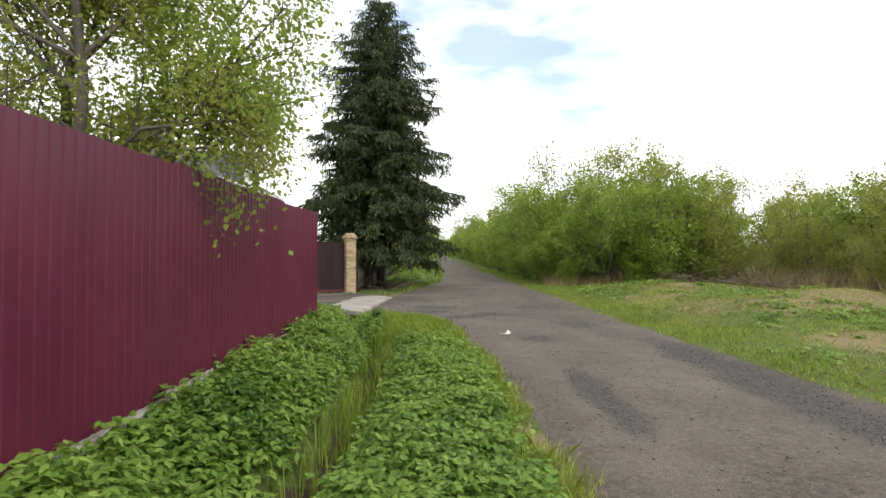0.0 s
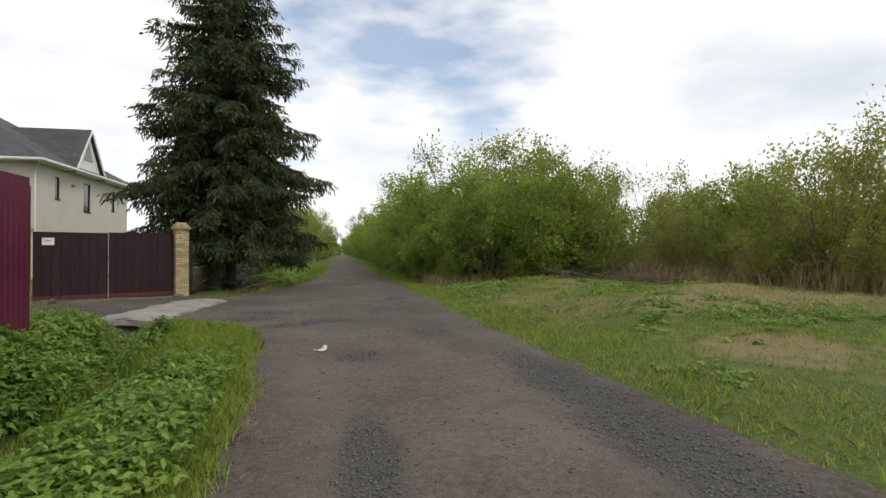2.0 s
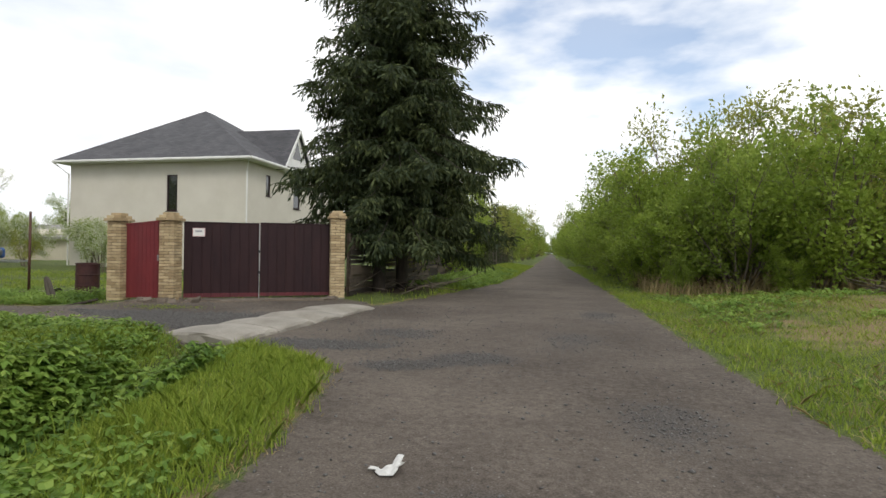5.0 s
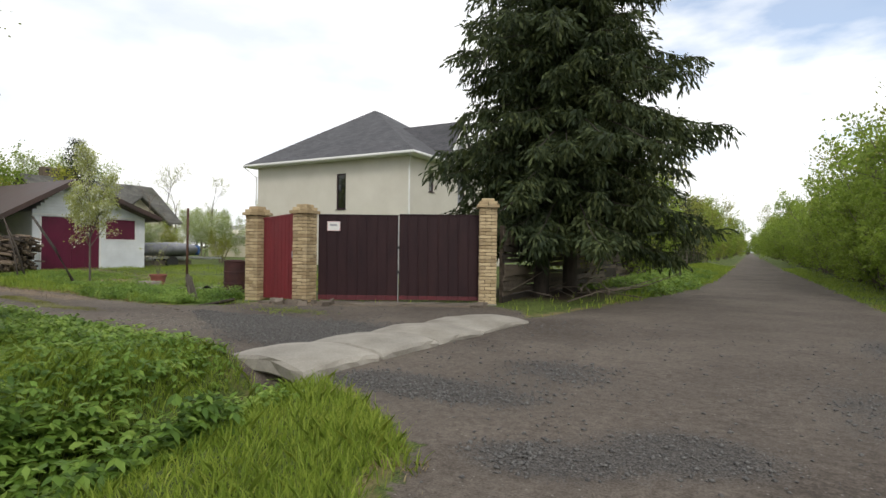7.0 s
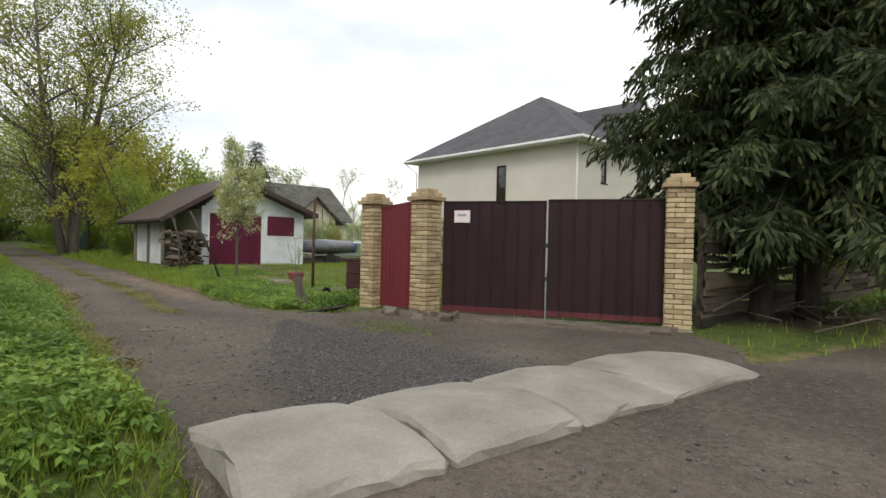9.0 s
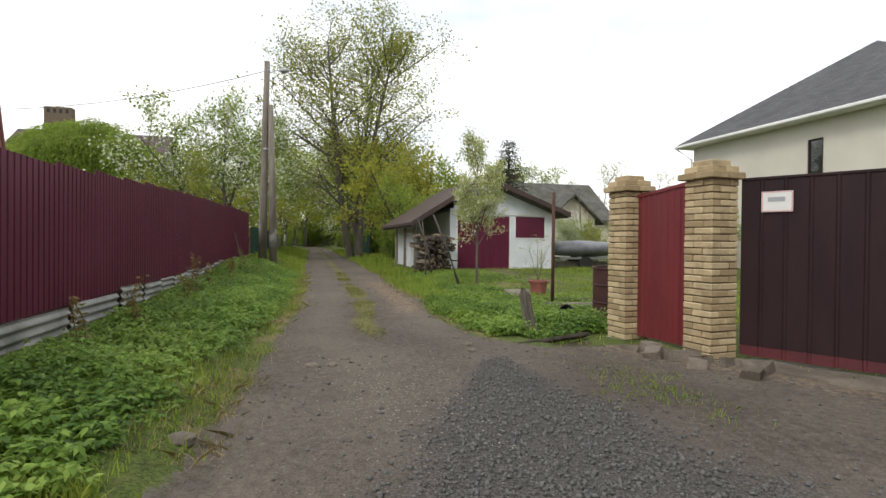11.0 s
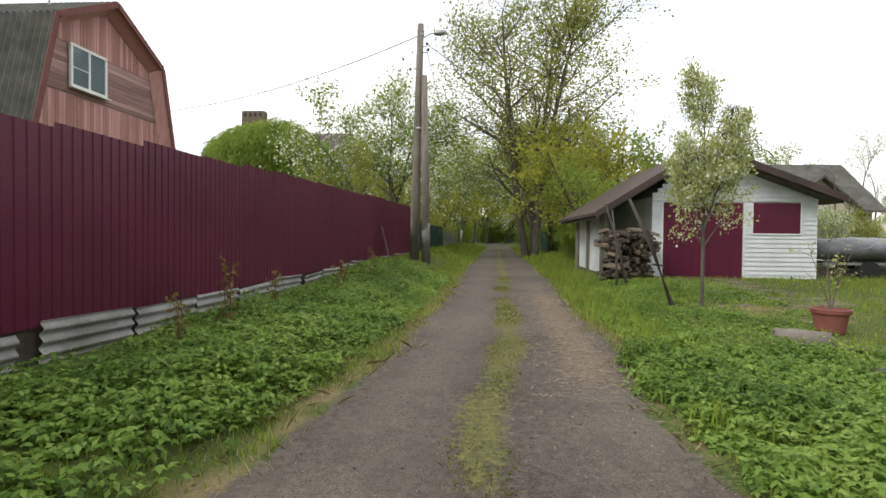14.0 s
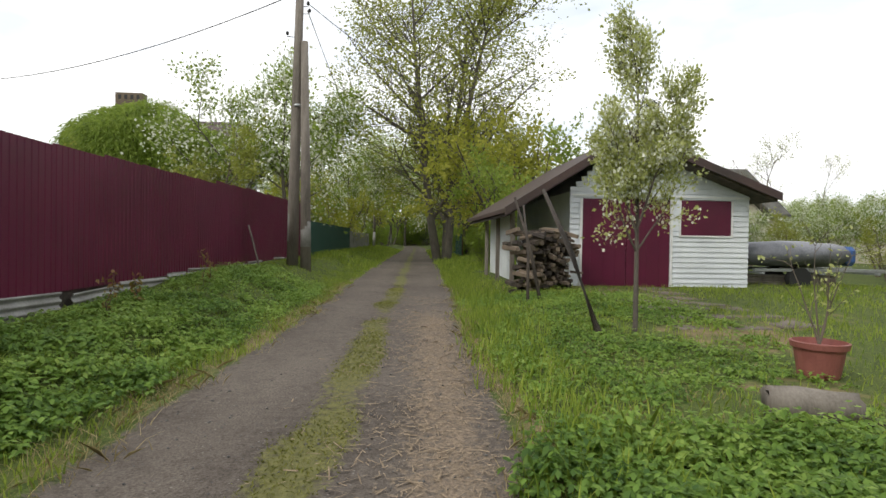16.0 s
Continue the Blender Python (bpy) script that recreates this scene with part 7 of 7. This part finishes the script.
def weeds(name, label, seed, n, box4, keep, h0, h1, mat, leaf=0.06, leaves=6, clear=0.05, toothed=False):
    """Low plants: each a tuft of stalks, each stalk with three toothed leaflets held flat."""
    g = np.random.default_rng(seed)
    x, y = scatter(g, n, *box4, keep, clear)
    k = len(x)
    z = ground_height(x, y)
    h = g.uniform(h0, h1, k) * np.clip(0.85 + 0.35 * fbm(x, y, 1.3, 6) + 0.35 * fbm(x, y, 4.1, 2), 0.25, 1.7)
    X, Y, Z, H = (np.repeat(v, leaves) for v in (x, y, z, h))
    m = len(X)
    a = g.uniform(0, 2 * np.pi, m)
    r = g.uniform(0.02, 0.13, m)
    cx, cy = X + r * np.cos(a), Y + r * np.sin(a)
    cz = Z + H * g.uniform(0.25, 1.15, m)
    verts = []
    tilt = g.uniform(-0.9, 0.5, m)
    for off in (-1.15, 0.0, 1.15):
        aa = a + off + g.normal(0, 0.15, m)
        L = leaf * g.uniform(0.75, 1.3, m) * (1.15 if off == 0 else 1.0)
        d = np.stack([np.cos(aa), np.sin(aa), tilt + g.normal(0, 0.15, m)], 1)
        s = np.stack([-np.sin(aa), np.cos(aa), g.normal(0, 0.25, m)], 1)
        c = np.stack([cx, cy, cz], 1)
        L = L[:, None]
        tip = c + d * L * 1.1 - np.array([0, 0, 1.0]) * L * 0.15
        if toothed:
            verts.append(np.stack([c, c + d * L * 0.42 + s * L * 0.36, c + d * L * 0.75 + s * L * 0.22, tip, c + d * L * 0.72 - s * L * 0.24, c + d * L * 0.40 - s * L * 0.36], 1).reshape(-1, 3))
        else:
            verts.append(np.stack([c, c + d * L * 0.48 + s * L * 0.36, tip, c + d * L * 0.46 - s * L * 0.36], 1).reshape(-1, 3))
    V = np.concatenate(verts)
    q = 6 if toothed else 4
    F = np.arange(len(V) // q)[:, None] * q + np.arange(q)[None, :]
    return tagged(link_mesh(name, mesh_np(name, V, F), mat), label, "weeds", kind="stuff")


def off_ditch(x, y, w=0.22):
    return np.where((y < 14.5) & (np.abs(x - ditch_x(y)) < w), 0.12, 1.0)


patchy = lambda s, seed, lo, hi: (lambda x, y: smooth01(fbm(x, y, s, seed), lo, hi))
one = lambda x, y: np.ones_like(x)
# bank by the road fence and strip between ditch and road
weeds("goutweed", "dense green goutweed filling the bank between fence and ditch", 101, 3900, (-1.78, -0.85, 0.3, 13.2), lambda x, y: off_ditch(x, y, np.where(y < 6.5, 0.36, 0.22)), 0.10, 0.32, L_WEED, 0.052, 10, toothed=True)
weeds("goutweed", "green goutweed between the ditch and the road", 102, 3000, (-0.25, 1.25, 1.2, 11.0), lambda x, y: off_ditch(x, y, np.where(y < 6.5, 0.36, 0.2)) * (1 - smooth01(x - road_left(y), -0.45, -0.15)) * (0.35 + 0.65 * (y < 8)), 0.08, 0.24, L_WEED, 0.044, 10, toothed=True)
weeds("goutweed", "green weeds round the fence corner", 103, 950, (-4.6, -1.0, 10.6, 14.5), lambda x, y: off_ditch(x, y, 0.35) * smooth01(fbm(x, y, 1.4, 3), -0.5, 0.2) * (y > 10.95 + (x + 1.87) * -0.8), 0.06, 0.22, L_WEED, 0.044, 9)
blades("grass", "bright green verge grass along the road", 104, 42000, (-0.5, 1.6, 1.5, 14.4), lambda x, y: 0.25 + 0.75 * smooth01(x - road_left(y), -0.95, -0.35) + 0.4 * (y > 8), 0.06, 0.20, L_GRASS, 0.008, 0.04, 0.6)
blades("grass", "long grass growing in the ditch", 105, 2600, (-1.1, -0.1, 3.6, 13.6), lambda x, y: (np.abs(x - ditch_x(y) - 0.05) < 0.30) * smooth01(y, 4.4, 5.4), 0.25, 0.55, L_GRASS, 0.012, 0.04, 0.25)
blades("grass", "verge grass round the end of the ditch", 106, 36000, (-4.2, 0.6, 10.5, 14.6), lambda x, y: off_ditch(x, y, 0.25), 0.05, 0.22, L_GRASS, 0.008, 0.04, 0.6)
blades("dry_grass", "straw-coloured dead grass along the road edge", 107, 9000, (0.2, 1.7, 2.0, 13.8), lambda x, y: smooth01(x - road_left(y), -0.40, -0.12), 0.03, 0.09, L_DRYGRASS, 0.007, -0.05, 1.3)
# lane, fence side
weeds("goutweed", "dense green goutweed on the bank under the lane fence", 111, 10500, (-22, -3.6, 13.3, 15.6), lambda x, y: (1 - smooth01(y - lane_south(x), -0.55, -0.20)) * (0.30 + 0.70 * smooth01(fbm(x, y, 1.1, 4), -0.4, 0.2)) * np.where(x > -14, 1, 0.55), 0.05, 0.18, L_WEED, 0.035, 10)
blades("grass", "green grass on the bank beside the lane", 112, 46000, (-32, -3.6, 13.12, 15.9), lambda x, y: 0.35 + 0.65 * smooth01(y - lane_south(x), -1.0, -0.5), 0.04, 0.13, L_GRASS, 0.010)
blades("dry_grass", "straw-coloured dead grass at the lane edge", 113, 26000, (-24, -4.5, 14.2, 16.0), lambda x, y: smooth01(y - lane_south(x), -0.45, -0.15) * (0.3 + 0.7 * smooth01(fbm(x, y, 1.0, 8), -0.3, 0.2)), 0.04, 0.15, L_DRYGRASS, 0.005, -0.08, 1.7)
blades("dry_grass", "straw-coloured dead grass at the garden edge of the lane", 115, 12000, (-24, -8.2, 17.2, 19.0), lambda x, y: 1 - smooth01(y - lane_north(x), 0.1, 0.4), 0.03, 0.09, L_DRYGRASS, 0.007, -0.08, 1.4)
blades("grass", "grass along the far lane bank", 114, 16000, (-75, -31, 13.4, 18.5), one, 0.10, 0.30, L_GRASS, 0.03)
# garden side
weeds("goutweed", "dense green goutweed round stump and barrel", 121, 2500, (-12.4, -8.25, 17.7, 20.6), lambda x, y: (1 - smooth01(y - 18.2 - 0.10 * (-8 - x), 1.1, 1.9)), 0.06, 0.21, L_WEED, 0.035, 10, 0.10)
weeds("goutweed", "low weeds in the garden grass", 122, 4200, (-22, -10, 18.2, 22.0), patchy(0.9, 8, -0.3, 0.4), 0.03, 0.12, L_WEED, 0.034, 7, 0.2)
blades("grass", "green garden grass before the garage", 123, 60000, (-30, -8.2, 17.8, 29.0), lambda x, y: (0.3 + 0.7 * smooth01(fbm(x, y, 0.8, 2), -0.5, 0.2)) * np.where((x > -21.3) & (x < -16.4) & (y > 21.0) & (y < 23.3), 0.55, 1) * np.where((x < -21.4) & (y > 19.9) & (y < 25.7), 0, 1), 0.05, 0.17, L_GRASS, 0.011)
blades("grass", "long grass along the garden edge of the lane", 124, 16000, (-30, -9.5, 17.6, 20.4), lambda x, y: 1 - smooth01(y - lane_north(x), 0.5, 1.3), 0.10, 0.32, L_GRASS, 0.011)
blades("dry_grass", "straw-coloured dead grass in the garden", 125, 7000, (-22, -9, 17.6, 23.0), patchy(0.7, 5, 0.1, 0.5), 0.05, 0.14, L_DRYGRASS, 0.008, 0.0, 0.9)
blades("grass", "grass along the far garden side of the lane", 126, 16000, (-75, -29, 18.2, 23.0), one, 0.10, 0.30, L_GRASS, 0.03)
blades("grass", "grass tufts round the gate pillars", 127, 3200, (-9.5, -2.4, 18.4, 22.5), lambda x, y: 0.35 * one(x, y), 0.05, 0.16, L_GRASS, 0.010, 0.0)
# field right of the road
blades("grass", "short green grass of the rough field", 131, 150000, (4.4, 17, 4.5, 27), lambda x, y: (0.35 + 0.65 * smooth01(fbm(x, y, 0.6, 7), -0.5, 0.1)) * np.where(x < 9, 1, 0.5), 0.03, 0.11, L_GRASS, 0.009, 0.04, 0.8)
blades("grass", "green verge grass along the far side of the road", 132, 34000, (4.0, 7.0, 5.0, 60), lambda x, y: 1 - smooth01(x - road_right(y), 0.4, 1.6), 0.05, 0.17, L_GRASS, 0.013, 0.04, 0.6)
blades("dry_grass", "straw-coloured dead grass scattered over the field", 133, 40000, (4.4, 17, 4.5, 27), patchy(0.6, 9, -0.2, 0.4), 0.04, 0.13, L_DRYGRASS, 0.008, 0.0, 1.5)
weeds("goutweed", "patches of green weeds in the rough field", 134, 3200, (5.5, 15, 4, 24), patchy(0.7, 12, 0.0, 0.35), 0.06, 0.16, L_WEED, 0.06, 6, 0.2)
blades("dry_grass", "tall straw-coloured dead stalks at the thicket edge", 135, 5200, (12.6, 17.5, 12, 24), lambda x, y: smooth01(x - 13.0 + 0.25 * (y - 16) * 0.4, -0.4, 1.0), 0.5, 1.35, L_DRYGRASS, 0.016, 0.0, 0.45)
blades("dry_grass", "dead stalks under the willow thicket", 136, 4200, (5.6, 15, 24.6, 30), one, 0.3, 0.9, L_DRYGRASS, 0.018, 0.3, 0.5)
# verge north of the gate
blades("grass", "bright green verge grass before the log fence", 141, 30000, (-2.4, 1.3, 19.8, 60), lambda x, y: np.where((y < 31) & (x < -0.75), 0.05, 1.0), 0.08, 0.26, L_GRASS, 0.016)
weeds("goutweed", "green weeds on the verge before the log fence", 142, 1300, (-1.9, 0.6, 23, 44), patchy(0.8, 2, -0.2, 0.3), 0.10, 0.24, L_WEED, 0.08, 6)


blades("grass", "thin grass patch trodden into the forecourt", 128, 5200, (-7.2, -4.4, 17.6, 19.4), lambda x, y: np.exp(-(((x + 5.75 + 0.9 * (y - 18.4)) / 0.75) ** 2 + ((y - 18.4) / 0.38) ** 2)) * smooth01(fbm(x, y, 2.2, 5), -0.4, 0.2), 0.02, 0.09, L_GRASS, 0.008, -9.0, 0.8)
blades("moss", "low yellow-green moss along the crown of the lane", 129, 60000, (-24, -7.2, 15.8, 17.6), lambda x, y: smooth01(np.exp(-((y - (lane_south(x) + lane_north(x)) / 2 - 0.08 * fbm(x, y, 1.5, 4)) / 0.24) ** 2) * (0.8 + 0.45 * fbm(x, y, 1.1, 8)) * smooth01(-x, 7.0, 9.5), 0.25, 0.7), 0.012, 0.04, L_MOSS, 0.011, -9.0, 1.2)


def shoots(x, y, h, k, group):
    """A few upright young shoots with bronze leaves."""
    rnd, g = random.Random(k), np.random.default_rng(k)
    t = thing("young_shoot", "bronze-tipped young shoot standing in the verge", "plant", (x, y, gz(x, y)), group)
    tips = []
    for i in range(2):
        bx, by, hh = rnd.uniform(-0.05, 0.05), rnd.uniform(-0.05, 0.05), h * rnd.uniform(0.7, 1)
        st = [Vector((bx + 0.08 * q * rnd.uniform(-1, 1), by + 0.08 * q * rnd.uniform(-1, 1), hh * q - 0.02)) for q in (0.0, 0.35, 0.7, 1.0)]
        bm = bmesh.new()
        rings(bm, [(p, 0.007 - 0.0015 * j) for j, p in enumerate(st)], 5)
        part("stem", bm, M_TWIG, t)
        tips += [(np.array(st[j - 1].lerp(st[j], f)), 0) for j in (1, 2, 3) for f in (0.5, 1.0)]
    P = np.array([p for p, d in tips])
    link_mesh("leaves", leaf_mesh("leaves", g, P, 6, 0.03, 0.06, 0.6), L_REDSHOOT, t)


for k, (x, y, h) in enumerate(((-8.4, 13.6, 0.6), (-10.7, 13.75, 0.55), (-11.7, 13.7, 0.8), (-12.9, 13.8, 0.6), (-15.5, 13.9, 0.55), (-16.4, 13.8, 0.5), (-7.2, 13.5, 0.5), (-18.6, 13.9, 0.6))):
    shoots(x, y, h, k + 1, "young shoots on the lane verge")


def gravel_stones(name, label, seed, n, box4, keep, r0, r1, mat):
    g = np.random.default_rng(seed)
    x, y = g.uniform(box4[0], box4[1], n), g.uniform(box4[2], box4[3], n)
    ok = (road_depth(x, y) > 0.02) & (g.random(n) < keep(x, y))
    x, y = x[ok], y[ok]
    k = len(x)
    r = r0 + (r1 - r0) * g.random(k) ** 3
    c = np.stack([x, y, ground_height(x, y) + r * 0.25], 1)
    axes = np.array([[1, 0, 0], [0, 1, 0], [-1, 0, 0], [0, -1, 0], [0, 0, 0.7], [0, 0, -0.7]], float)
    V = c[:, None, :] + axes[None] * r[:, None, None] * g.uniform(0.6, 1.3, (k, 6, 1)) + g.normal(0, 0.15, (k, 6, 3)) * r[:, None, None]
    tri = np.array([[0, 1, 4], [1, 2, 4], [2, 3, 4], [3, 0, 4], [1, 0, 5], [2, 1, 5], [3, 2, 5], [0, 3, 5]])
    F = (np.arange(k)[:, None, None] * 6 + tri[None]).reshape(-1, 3)
    return tagged(link_mesh(name, mesh_np(name, V.reshape(-1, 3), F), mat), label, "gravel", kind="stuff")


gravel_stones("gravel", "loose grey gravel scattered over the forecourt and lane mouth", 151, 78000, (-7.4, 1.0, 13.6, 20.5), lambda x, y: 0.04 + 0.96 * smooth01(gravel_amount(x, y), 0.3, 0.8), 0.006, 0.024, M_STONE)
gravel_stones("gravel", "loose grey gravel on the road", 152, 64000, (0.4, 5.2, 3.0, 20), lambda x, y: 0.05 + 0.95 * smooth01(gravel_amount(x, y), 0.3, 0.8), 0.005, 0.020, M_STONE)
gravel_stones("gravel", "loose gravel on the lane tracks", 153, 9000, (-22, -7, 14.8, 18.2), lambda x, y: 0.4 * one(x, y), 0.004, 0.013, M_STONE)


def shavings():
    g = np.random.default_rng(161)
    n = 15000
    x, y = g.uniform(-21, -9, n), g.uniform(16.4, 18.4, n)
    mid = (lane_south(x) + lane_north(x)) / 2 + 0.8
    ok = g.random(n) < np.exp(-((y - mid) / 0.55) ** 2) * smooth01(-x, 9, 11) * (0.25 + 0.75 * smooth01(fbm(x, y, 1.3, 6), -0.3, 0.2))
    x, y = x[ok], y[ok]
    k = len(x)
    a = g.uniform(0, 2 * np.pi, k)
    L = (0.02 + 0.10 * g.random(k) ** 2)[:, None]
    d = np.stack([np.cos(a), np.sin(a), g.normal(0, 0.12, k)], 1)
    s = np.stack([-np.sin(a), np.cos(a), g.normal(0, 0.3, k)], 1) * g.uniform(0.0015, 0.005, k)[:, None]
    c = np.stack([x, y, ground_height(x, y) + 0.012], 1)
    V = np.stack([c - d * L / 2 - s, c - d * L / 2 + s, c + d * L / 2 + s * 0.6, c + d * L / 2 - s * 0.6], 1).reshape(-1, 3)
    F = np.arange(k)[:, None] * 4 + np.arange(4)[None, :]
    tagged(link_mesh("wood_shavings", mesh_np("wood_shavings", V, F), M_CHIP), "pale wood shavings and straw trodden into the lane", "wood shavings", kind="stuff")


shavings()
